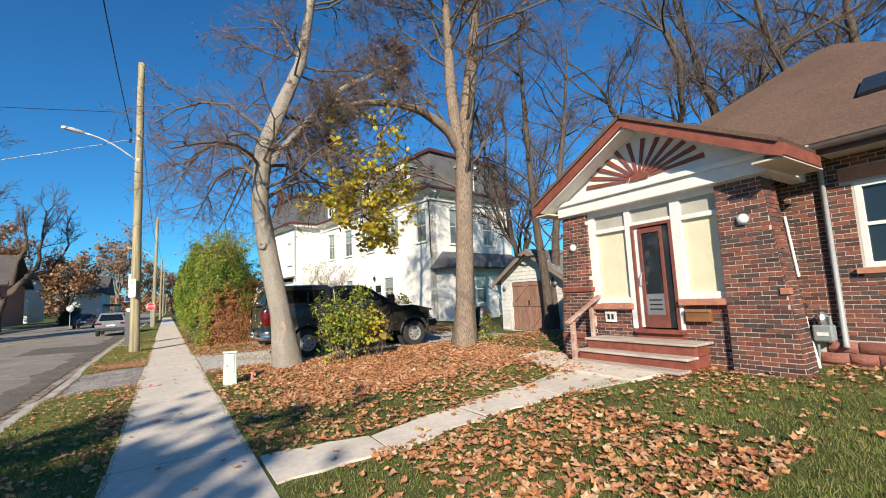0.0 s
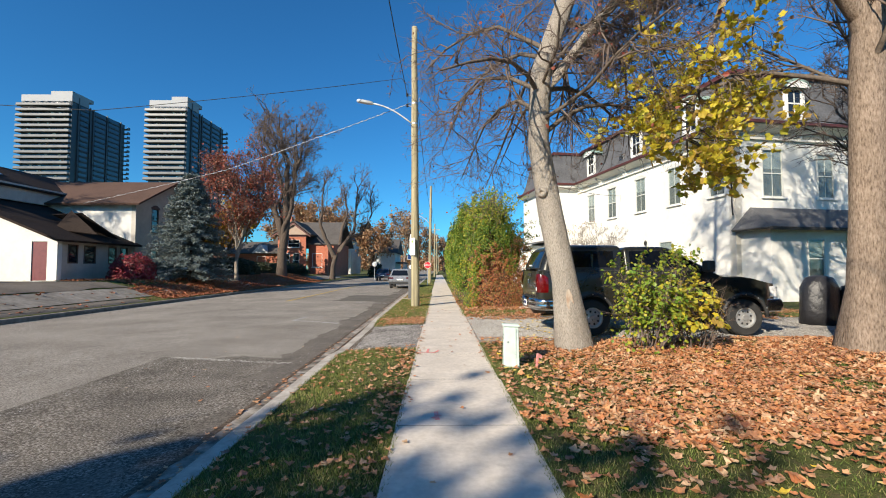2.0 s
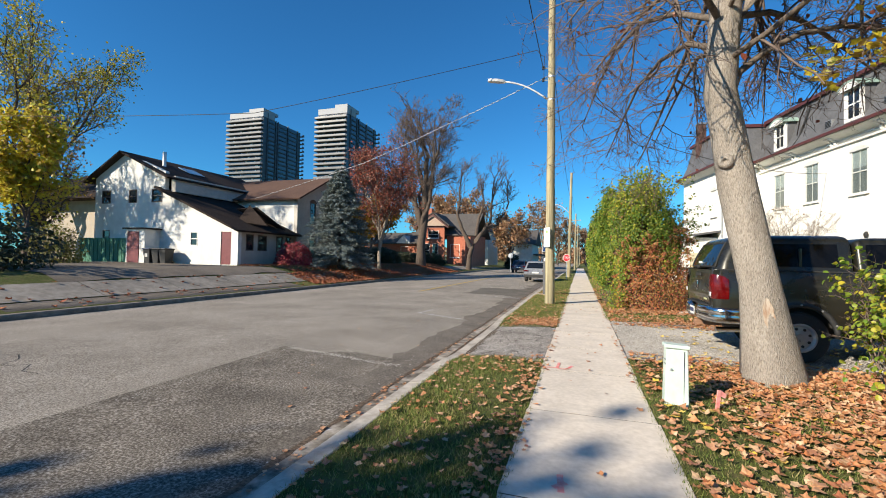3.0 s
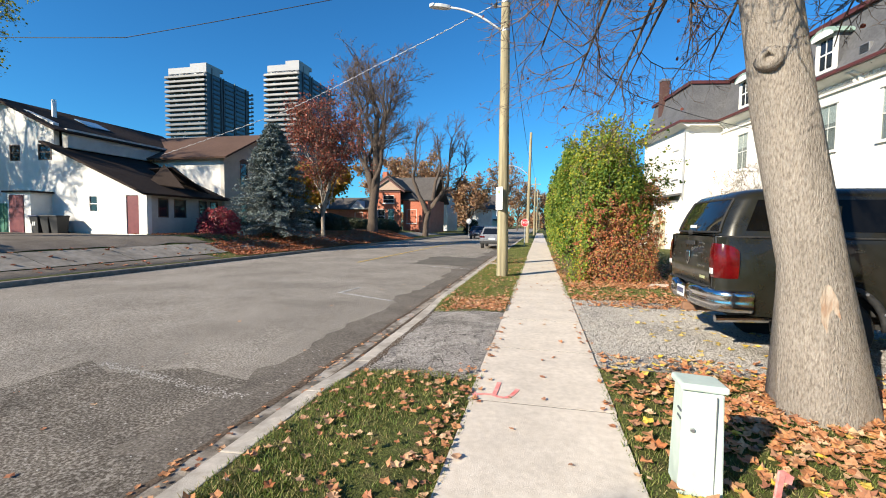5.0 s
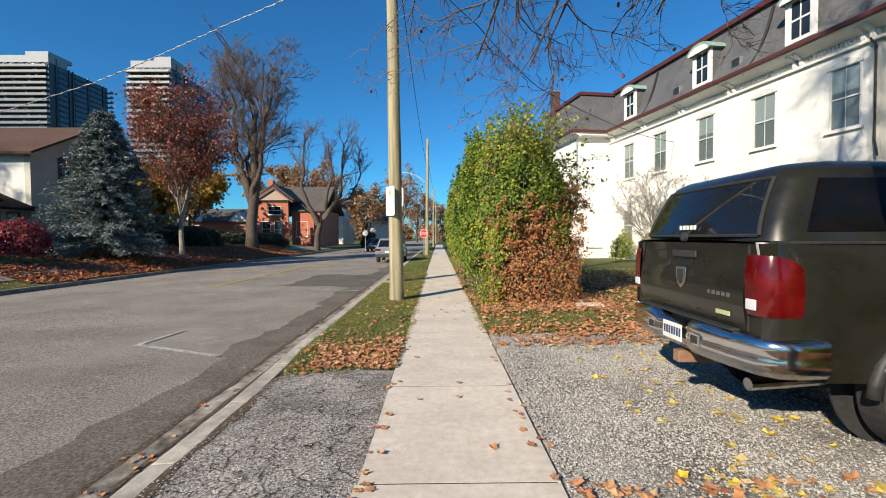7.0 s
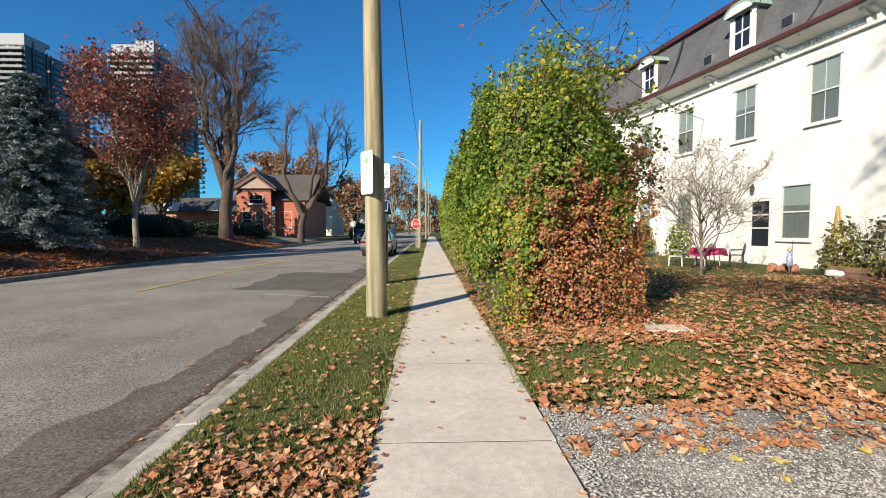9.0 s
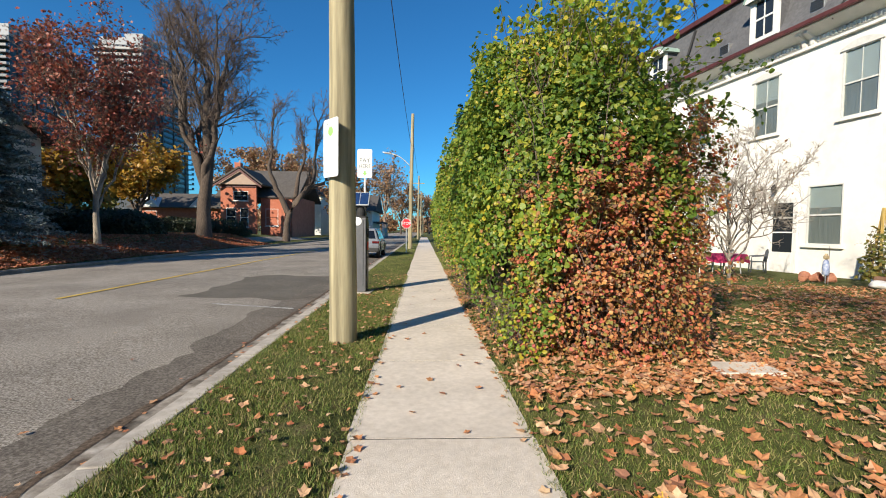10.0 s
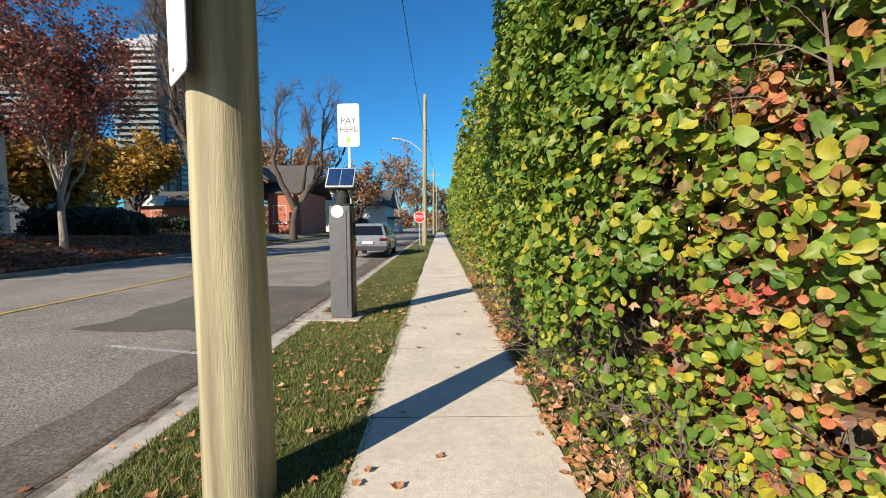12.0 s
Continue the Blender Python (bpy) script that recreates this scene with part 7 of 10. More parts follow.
# street tree by the drive: a leaning grey trunk that bends back at the top
tree("street_tree", "grey-barked street tree leaning over the drive, nearly bare", [
    [(3.66, 11.55, -0.05, 0.367), (3.63, 11.55, 0.35, 0.292), (3.5, 11.55, 1.3, 0.246), (3.33, 11.58, 2.4, 0.232), (3.2, 11.63, 3, 0.246), (3.12, 11.63, 3.5, 0.221), (3, 11.55, 4.01, 0.216), (2.95, 11.55, 4.99, 0.210), (3.12, 11.55, 6.08, 0.204), (3.5, 11.55, 6.95, 0.187), (3.99, 11.55, 7.93, 0.159), (4.15, 11.6, 8.92, 0.141), (4.42, 11.66, 10.55, 0.119), (4.7, 11.77, 12.95, 0.091), (5.02, 11.98, 15.68, 0.057), (5.35, 12.2, 18.41, 0.023)],
    [(2.97, 11.55, 4.66, 0.102), (3.28, 11.44, 5.42, 0.096), (4.15, 11.33, 6.62, 0.085), (5.13, 11.11, 7.72, 0.074), (6.01, 10.89, 8.26, 0.057), (7.10, 10.68, 8.92, 0.034)],
], 11, [(34, 0.22, 1.05, 0.0, 0.22, 0.3, 3.4), (9, 0.55, 0.8, -0.06, 0.15, 0.3, 1.8), (8, 0.55, 0.75, -0.04, 0.15, 0.3, 1.1), (5, 0.55, 0.7, 0.0, 0.2, 0.35, 0.55)],
    leaf=RED_L, n_leaf=1300, l_size=0.07, bark=BARK_PALE, sides=18, least=0.0055, extra=[
    [(3.01, 11.55, 5.21, 0.0525), (2.52, 10.89, 5.53, 0.042), (1.75, 10.24, 5.32, 0.0315), (0.99, 9.80, 4.88, 0.0158)],
    [(3.01, 11.49, 5.97, 0.0525), (2.62, 12.20, 6.41, 0.042), (1.97, 13.18, 6.30, 0.0315), (1.32, 14.17, 5.86, 0.0158)],
    [(3.17, 11.55, 4.44, 0.0525), (3.82, 11.66, 4.99, 0.042), (4.70, 11.77, 5.10, 0.0315), (5.57, 11.98, 4.88, 0.0158)],
    [(3.17, 11.55, 5.32, 0.0525), (3.93, 11.98, 5.53, 0.042), (4.81, 12.64, 5.32, 0.0315), (5.68, 13.18, 4.88, 0.0158)],
    [(3.01, 11.60, 4.88, 0.0525), (2.73, 13.29, 5.86, 0.0441), (2.30, 15.48, 5.86, 0.0315), (1.75, 17.88, 4.77, 0.0126)],
    [(3.01, 11.60, 5.32, 0.0525), (2.30, 13.08, 6.41, 0.0441), (1.64, 14.82, 6.41, 0.0315), (1.10, 16.78, 5.53, 0.0126)],
    [(3.06, 11.66, 4.66, 0.0525), (3.28, 13.73, 5.86, 0.0441), (3.39, 15.91, 6.08, 0.0315), (3.06, 18.31, 5.10, 0.0126)],
    [(3.06, 11.66, 5.53, 0.0525), (4.04, 13.51, 6.73, 0.0441), (4.92, 15.48, 6.62, 0.0315), (5.57, 17.44, 5.64, 0.0126)],
    [(3.17, 11.60, 6.19, 0.0525), (2.41, 12.86, 7.39, 0.042), (1.42, 13.95, 7.72, 0.0315), (0.55, 15.04, 7.28, 0.0126)],
    [(3.2, 11.62, 6.3, 0.0525), (3.3, 13.6, 6.7, 0.0441), (3.0, 15.6, 5.6, 0.0315), (2.5, 17.0, 4.3, 0.0126)],
    [(3.3, 11.62, 6.5, 0.0525), (4.2, 13.4, 6.9, 0.0441), (4.5, 15.2, 6.2, 0.0315), (4.3, 16.6, 4.9, 0.0126)],
    [(3.4, 11.62, 6.8, 0.0525), (5.0, 12.9, 7.3, 0.0441), (6.2, 14.4, 6.7, 0.0315), (6.6, 15.8, 5.4, 0.0126)]])
e = [o for o in bpy.data.objects if o.name == "street_tree"][0]
for x, y, z, r in ((3.02, 11.4, 3.15, 0.08), (2.93, 11.42, 4.05, 0.05)):
    m = Mesh(Matrix.Translation(-e.matrix_basis.translation) @ pose(x, y, z, 0, 0, -30))
    m.lathe([(r * 0.25, 0.0), (r * 0.45, -0.012), (r * 0.7, -0.045), (r, -0.035), (r * 1.3, 0.0), (r * 1.4, 0.06)], 16, "y")
    m.v = [(p[0] + 0.02 * noise.noise(Vector(p) * 14), p[1] + 0.02 * noise.noise(Vector(p) * 11 + Vector((5, 0, 0))), p[2] * 1.0 + 0.02 * noise.noise(Vector(p) * 12)) for p in m.v]
    m.ob("knot", BARK_PALE, e, "healed branch knot", smooth=True)
m = Mesh(Matrix.Translation(-e.matrix_basis.translation))
n, k = 9, 5
wound = []
for i in range(n):
    z = 0.72 + 0.5 * i / (n - 1)
    hw = 0.055 * math.sin(math.pi * (i + 0.4) / n) ** 0.7 + 0.006 * math.sin(i * 2.3)
    for j in range(k):
        a = math.pi * 1.5 - 0.1 + hw * (2 * j / (k - 1) - 1) / 0.23
        rad = 0.266 + 0.006 * abs(j - 2) + 0.03 * (1.2 - z)
        cx = 3.63 - 0.137 * (z - 0.35)
        wound.append((cx + rad * math.cos(a), 11.55 + rad * math.sin(a), z))
m.add(wound, [(i * k + j, i * k + j + 1, (i + 1) * k + j + 1, (i + 1) * k + j) for i in range(n - 1) for j in range(k - 1)])
m.ob("wound", mat("bare_wood_wound", [(0.3, 0.16, 0.09), (0.42, 0.33, 0.25), (0.5, 0.44, 0.37)], 9, 0.9, 0.015, 30, stretch=(2, 2, 0.5)), e, "bare healed wound in the bark", smooth=True, fix=False)
e.location += Vector((0.18, 0.37, 0))
# lawn tree
tree("lawn_tree", "tall grey lawn tree with a long low limb, nearly bare", [
    [(8.72, 10.9, -0.05, 0.4), (8.75, 10.9, 0.4, 0.31), (8.92, 10.9, 3.0, 0.26), (9.05, 10.9, 5.8, 0.29), (9.1, 10.9, 6.5, 0.25), (9.5, 11.0, 8.4, 0.22), (9.9, 11.1, 10.6, 0.17), (10.3, 11.2, 13.5, 0.1), (10.6, 11.3, 17.0, 0.03)],
    [(9.0, 10.9, 6.0, 0.2), (8.75, 10.85, 6.9, 0.19), (8.6, 10.8, 8.4, 0.17), (8.55, 10.7, 10.2, 0.13), (8.3, 10.6, 13.0, 0.09), (8.1, 10.5, 16.0, 0.03)],
    [(8.95, 10.9, 6.2, 0.17), (8.4, 10.8, 6.8, 0.15), (7.5, 10.7, 7.15, 0.13), (6.6, 10.6, 7.2, 0.11), (5.6, 10.5, 6.95, 0.07), (4.6, 10.4, 6.6, 0.03)],
], 23, [(26, 0.3, 0.95, 0.1, 0.28, 0.25, 4.2), (9, 0.5, 0.8, 0.0, 0.2, 0.3, 2.1), (7, 0.5, 0.75, -0.02, 0.2, 0.3, 1.2), (4, 0.5, 0.7, 0, 0.2, 0.3, 0.6)],
    leaf=BROWN_L, n_leaf=500, l_size=0.08, sides=20, least=0.006)
# yellow maple spray hanging under the long limb
tree("maple_bough", "hanging bough with a cluster of yellow maple leaves", [
    [(6.6, 10.6, 7.15, 0.05), (6.2, 10.6, 6.5, 0.045), (5.8, 10.5, 5.4, 0.035), (5.5, 10.5, 4.4, 0.025), (5.3, 10.4, 3.6, 0.01)],
], 31, [(30, 0.42, 1.1, -0.02, 0.3, 0.25, 1.5), (7, 0.5, 0.7, -0.08, 0.2, 0.3, 0.8), (5, 0.5, 0.7, -0.1, 0.2, 0.3, 0.4)],
    twig=TWIG, leaf=YELLOW_L, n_leaf=2600, l_size=0.13, l_shape=MAPLE, l_faces=MAPLE_F, l_spread=0.06, sides=8, l_low=lambda q: q[:, 2] > 2.7)
# twin-stemmed tree before the shed
tree("twin_tree", "twin-stemmed bare tree before the shed", [
    [(14.0, 12.35, -0.05, 0.26), (13.95, 12.4, 1.2, 0.2), (13.85, 12.4, 2.5, 0.17), (13.6, 12.4, 4.2, 0.15), (13.45, 12.4, 6.5, 0.12), (13.35, 12.4, 9.5, 0.08), (13.3, 12.4, 13, 0.03)],
    [(14.1, 12.35, -0.05, 0.24), (14.4, 12.4, 1.6, 0.19), (14.6, 12.4, 3.6, 0.16), (15.1, 12.4, 6.2, 0.12), (15.9, 12.5, 9.3, 0.08), (16.6, 12.6, 13, 0.03)],
], 37, [(18, 0.26, 0.9, 0.1, 0.25, 0.25, 3.6), (8, 0.5, 0.75, 0.02, 0.2, 0.3, 1.8), (6, 0.5, 0.7, 0, 0.2, 0.3, 1.0)], bark=BARK_DARK)


def big_bare(name, label, x, y, z, h, r, seed, bark=BARK_DARK, stems=3, lean=0.25, lev=None, **kw):
    rs = random.Random(seed)
    tr = [[(x, y, z - 0.1, r * 1.25), (x + rs.uniform(-0.1, 0.1), y, z + h * 0.15, r), (x + rs.uniform(-0.3, 0.3), y, z + h * 0.45, r * 0.75), (x + rs.uniform(-0.8, 0.8), y, z + h, r * 0.12)]]
    for k in range(stems):
        a = 2 * math.pi * (k + rs.random() * 0.6) / stems
        f = rs.uniform(0.18, 0.35)
        tr.append([(x, y, z + h * f, r * 0.6), (x + lean * h * 0.35 * math.cos(a), y + lean * h * 0.35 * math.sin(a), z + h * (f + 0.2), r * 0.45),
                   (x + lean * h * math.cos(a), y + lean * h * math.sin(a), z + h * rs.uniform(0.8, 0.98), r * 0.1)])
    return tree(name, label, tr, seed, lev or [(14, 0.32, 0.7, 0.18, 0.22, 0.2, h * 0.32), (7, 0.52, 0.65, 0.1, 0.2, 0.25, h * 0.17), (6, 0.52, 0.6, 0.06, 0.2, 0.3, h * 0.1), (3, 0.55, 0.6, 0.03, 0.2, 0.3, h * 0.06)], bark=bark, wob=0.012 * h, **kw)


big_bare("back_tree", "large bare tree behind the cottage", 20.5, 9.2, 0, 16, 0.28, 41, stems=5, lean=0.34, least=0.009)
big_bare("back_tree", "large bare tree behind the cottage roof", 22.5, 4.8, 0, 15, 0.28, 43, stems=5, lean=0.38, least=0.009)
big_bare("back_tree", "bare tree behind the shed", 18.5, 18.5, 0, 13, 0.18, 47, stems=4, lean=0.25, least=0.007)
big_bare("boulevard_tree", "large old boulevard tree, bare with some rusty leaves", -16.1, 50.6, 0.55, 18.5, 0.46, 53, stems=6, lean=0.15, least=0.016, leaf=RED_L, n_leaf=4200, l_size=0.2, l_spread=0.35, l_low=lambda q: q[:, 2] < 8.5)
big_bare("red_tree", "young tree with red-brown autumn leaves", -15.3, 38.4, 0.6, 9.6, 0.13, 59, bark=BARK_PALE, stems=7, lean=0.24, least=0.009, leaf=RED_L, n_leaf=9500, l_size=0.16, l_spread=0.24, l_shape=MAPLE, l_faces=MAPLE_F, l_low=lambda q: q[:, 2] > 2.6)
tree("pollard_tree", "crooked bare tree with twisted limbs", [
    [(-13.6, 63.0, -0.1, 0.42), (-13.5, 63, 2.0, 0.34), (-13.3, 63, 3.6, 0.32), (-12.2, 63, 5.2, 0.24), (-11.0, 63, 6.3, 0.22), (-10.6, 63, 8.5, 0.16), (-10.2, 63, 13, 0.05)],
    [(-13.4, 63, 3.2, 0.35), (-14.6, 63, 5.8, 0.26), (-15.4, 63, 8.0, 0.2), (-15.3, 63, 10.5, 0.14), (-15.1, 63, 14.5, 0.04)],
    [(-12.6, 63, 4.8, 0.26), (-12.4, 63.4, 7.2, 0.2), (-11.5, 63.5, 9.0, 0.15), (-11.6, 63.5, 13.5, 0.05)],
    [(-11.6, 63, 5.8, 0.2), (-9.6, 63, 6.4, 0.16), (-8.2, 63, 9.0, 0.1), (-7.6, 63, 12.5, 0.04)],
], 61, [(13, 0.34, 0.6, 0.35, 0.3, 0.22, 4.0), (8, 0.5, 0.6, 0.2, 0.2, 0.25, 2.2), (6, 0.5, 0.6, 0.1, 0.2, 0.25, 1.2)], bark=BARK_DARK, least=0.016, wob=0.1)
for i, (x, y, h, lf, n) in enumerate(((-27, 60, 9.5, ORANGE_L, 2600), (-35, 66, 10, OLIVE_L, 2600), (-21, 88, 13.5, BROWN_L, 2600), (-30, 92, 13.5, BROWN_L, 2600), (-12, 90, 10, BROWN_L, 2200), (-42, 58, 9, OLIVE_L, 2200), (-5, 135, 13, BROWN_L, 1800), (3, 150, 12, BROWN_L, 1500),
                                       (-24, 47, 6.5, ORANGE_L, 1800), (9, 120, 9, OLIVE_L, 1500), (6, 170, 12, BROWN_L, 1500))):
    big_bare("background_tree", "autumn tree in the distance", x, y, 0.3, h, 0.22, 70 + i, stems=5, lean=0.36, leaf=lf, n_leaf=n * 2, l_size=0.4, l_spread=0.4, lev=[(8, 0.3, 0.8, 0.1, 0.25, 0.2, h * 0.3), (6, 0.5, 0.7, 0.05, 0.2, 0.25, h * 0.15), (4, 0.5, 0.7, 0, 0.2, 0.3, h * 0.08)], least=0.02, l_low=lambda q: q[:, 2] > 1.5)
big_bare("birch_tree", "tall pale tree with sparse yellow leaves down the street", -7.6, 118, 0, 17, 0.3, 91, stems=4, lean=0.22, leaf=BROWN_L, n_leaf=1500, l_size=0.5, l_spread=0.5, bark=BARK, twig=TWIG_PALE, l_low=lambda q: q[:, 2] > 7)
OLIVE_Y = leafmat("olive_yellow_leaves", [(0.36, 0.36, 0.05), (0.46, 0.4, 0.06), (0.56, 0.44, 0.06), (0.28, 0.28, 0.05)], 0.35)
# garden trees at the forecourt's edge
for i, (x, y, h, lf, n) in enumerate(((-41.5, 27.5, 19.5, OLIVE_Y, 9000), (-34.6, 24.4, 9.5, BROWN_L, 900), (-33.6, 23.6, 6.5, YELLOW_L, 1400))):
    big_bare("garden_tree", "tall garden tree with thinning olive-yellow leaves", x, y, 0.7, h, 0.24, 101 + i, stems=5, lean=0.3, leaf=lf, n_leaf=n, l_size=0.2, l_spread=0.25)
big_bare("garden_tree", "tall bare garden tree beside the forecourt", -37.0, 17.0, 0.7, 15, 0.24, 108, stems=5, lean=0.3, least=0.02)
big_bare("yellow_tree", "slim tree with bright yellow leaves", -24.2, 18.2, 0.7, 7.5, 0.08, 111, stems=3, lean=0.1, leaf=YELLOW_L, n_leaf=5200, l_size=0.2, l_spread=0.25, lev=[(9, 0.2, 0.7, 0.2, 0.2, 0.2, 1.4), (5, 0.5, 0.7, 0.1, 0.2, 0.25, 0.8), (4, 0.5, 0.7, 0, 0.2, 0.3, 0.4)])
# trees behind the walker, whose shade falls on the pavement and the road
big_bare("shade_tree", "leafy street tree behind the walk's start", -13.4, -11.0, 0, 11.2, 0.25, 121, stems=6, lean=0.16, leaf=OLIVE_L, n_leaf=2600, l_size=0.4, l_spread=0.3, l_low=lambda q: q[:, 2] > 6)


# spruce: whorls of drooping boughs with needle sprays
def spruce(x, y, z, h, rad, seed):
    rng = np.random.default_rng(seed)
    e = thing("spruce", "blue-grey spruce with dense drooping boughs", "tree", pose(x, y, z))
    Mesh().tube([(0, 0, -0.1), (0, 0, h)], [0.16, 0.02], 8).ob("trunk", BARK_DARK, e)
    n = 620
    f = (np.floor(rng.uniform(0.03, 0.985, n) ** 0.85 * 24) + rng.uniform(0.0, 0.3, n)) / 24.3
    a = rng.uniform(0, 2 * np.pi, n)
    L = rad * (1 - f) ** 0.8 * rng.uniform(0.75, 1.15, n) + 0.12
    out = np.stack([np.cos(a), np.sin(a), 0 * a], -1)
    t = np.linspace(0, 1, 6)[None, :, None]
    P = np.stack([0 * a, 0 * a, f * h], -1)[:, None] + out[:, None] * L[:, None, None] * t
    P[:, :, 2] += (0.16 * t[..., 0] - 0.42 * t[..., 0] ** 2 + 0.18 * t[..., 0] ** 4) * L[:, None]
    V, F = tubes(P, np.linspace(0.022, 0.006, 6)[None].repeat(n, 0), 3)
    bulk("bough_work", V, F, BARK_DARK, e)
    Q = along(P, 85000, rng, 0.055, 0.12)
    V, F = leaves(Q, 0.15, rng, nor=unit(unit(Q * np.array([1, 1, 0])) * 0.5 + np.array([0, 0, 1.0])), shape=NARROW * np.array([0.95, 1, 1]), wild=0.5)
    bulk("needle_spray", V, F, SPRUCE_L, e, "blue-grey needle sprays")
    return e


# low woods that close the street's far end
def woods():
    rng = np.random.default_rng(95)
    P, T = [], []
    for k in range(70):
        x, y, h = rng.uniform(-95, 95), rng.uniform(215, 300), rng.uniform(6, 13)
        d = unit(rng.normal(size=(230, 3))) * rng.uniform(0.5, 1, (230, 1)) ** 0.4
        d *= 1 + 0.35 * np.array([[noise.noise(Vector(v) * 1.7 + Vector((k, 0, 0)))] for v in d])
        P.append(d * np.array([h * 0.55, h * 0.4, h * 0.45]) + np.array([x, y, h * 0.55]))
        T.append(np.linspace([x, y, 0], [x, y, h * 0.7], 4))
    P = np.concatenate(P)
    V, F = leaves(P, 1.5, rng, wild=1.2)
    e = thing("woods", "distant autumn trees at the end of the street", "trees", kind="stuff")
    bulk("crown", V, F, BROWN_L, e)
    V, F = tubes(np.stack(T), np.full((len(T), 4), 0.25), 5)
    bulk("trunk", V, F, BARK_DARK, e)


woods()
spruce(-16.0, 33.0, 0.75, 7.6, 3.2, 131)


def shrub(name, label, x0, x1, y0, y1, z0, h, leaf, n, size, seed, stems=30, twig=TWIG, shape=LEAF, faces=LEAF_F, power=2.4, cat="shrub", deep=0.5, low=0.0, mixw=0.0):
    """A bush that fills an oval box: stems fan out of the ground, leaves lie near its skin."""
    rng = np.random.default_rng(seed)
    cx, cy, a, b = (x0 + x1) / 2, (y0 + y1) / 2, (x1 - x0) / 2, (y1 - y0) / 2
    e = thing(name, label, cat, pose(cx, cy, z0))
    th, ph = rng.uniform(0, 2 * np.pi, stems), rng.uniform(0.15, 1.0, stems)
    tip = np.stack([a * np.cos(th) * np.sqrt(ph) * 0.9, b * np.sin(th) * np.sqrt(ph) * 0.9, h * rng.uniform(0.55, 1.02, stems)], -1)
    root = tip * np.array([0.35, 0.35, 0]) + rng.normal(0, 0.05, (stems, 3)) * np.array([1, 1, 0])
    t = np.linspace(0, 1, 6)[None, :, None]
    P = root[:, None] * (1 - t) + tip[:, None] * t
    P[:, 1:-1] += rng.normal(0, 0.05, (stems, 4, 3))
    R = np.linspace(0.014, 0.004, 6)[None].repeat(stems, 0)
    q, r = grow(P, R, 6, 0.35, 0.7, 0.1, rng, 0.25, 0.3, 5, 0.6, 0.0025)
    q2, r2 = grow(q, r, 4, 0.5, 0.7, 0.05, rng, 0.2, 0.3, 4, 0.6, 0.002)
    V, F = joined([tubes(P, R, 4), tubes(q, r, 3), tubes(q2, r2, 3)])
    bulk("stem_work", V, F, twig, e)
    if n:
        d = unit(rng.normal(size=(n, 3)))
        d[:, 2] = np.abs(d[:, 2])
        rad = (np.abs(d[:, 0]) ** power + np.abs(d[:, 1]) ** power + np.abs(d[:, 2]) ** power) ** (-1 / power)
        bump = np.array([noise.noise(Vector(v) * 2.2 + Vector((seed, 0, 0))) for v in d])
        rad = rad * (1 + 0.22 * bump) * (1 - deep * rng.uniform(0, 1, n) ** 2.2)
        Q = d * rad[:, None] * np.array([a, b, h])
        if mixw:
            k = int(n * mixw)
            Q[:k] = along(q2, k, rng, 0.03, 0.1)
        Q = Q[Q[:, 2] > low]
        V, F = leaves(Q, size, rng, nor=unit(Q / np.array([a, b, h])) + np.array([0, 0, 0.3]), shape=shape, faces=faces, wild=0.7)
        bulk("foliage", V, F, leaf, e, "foliage")
    return e


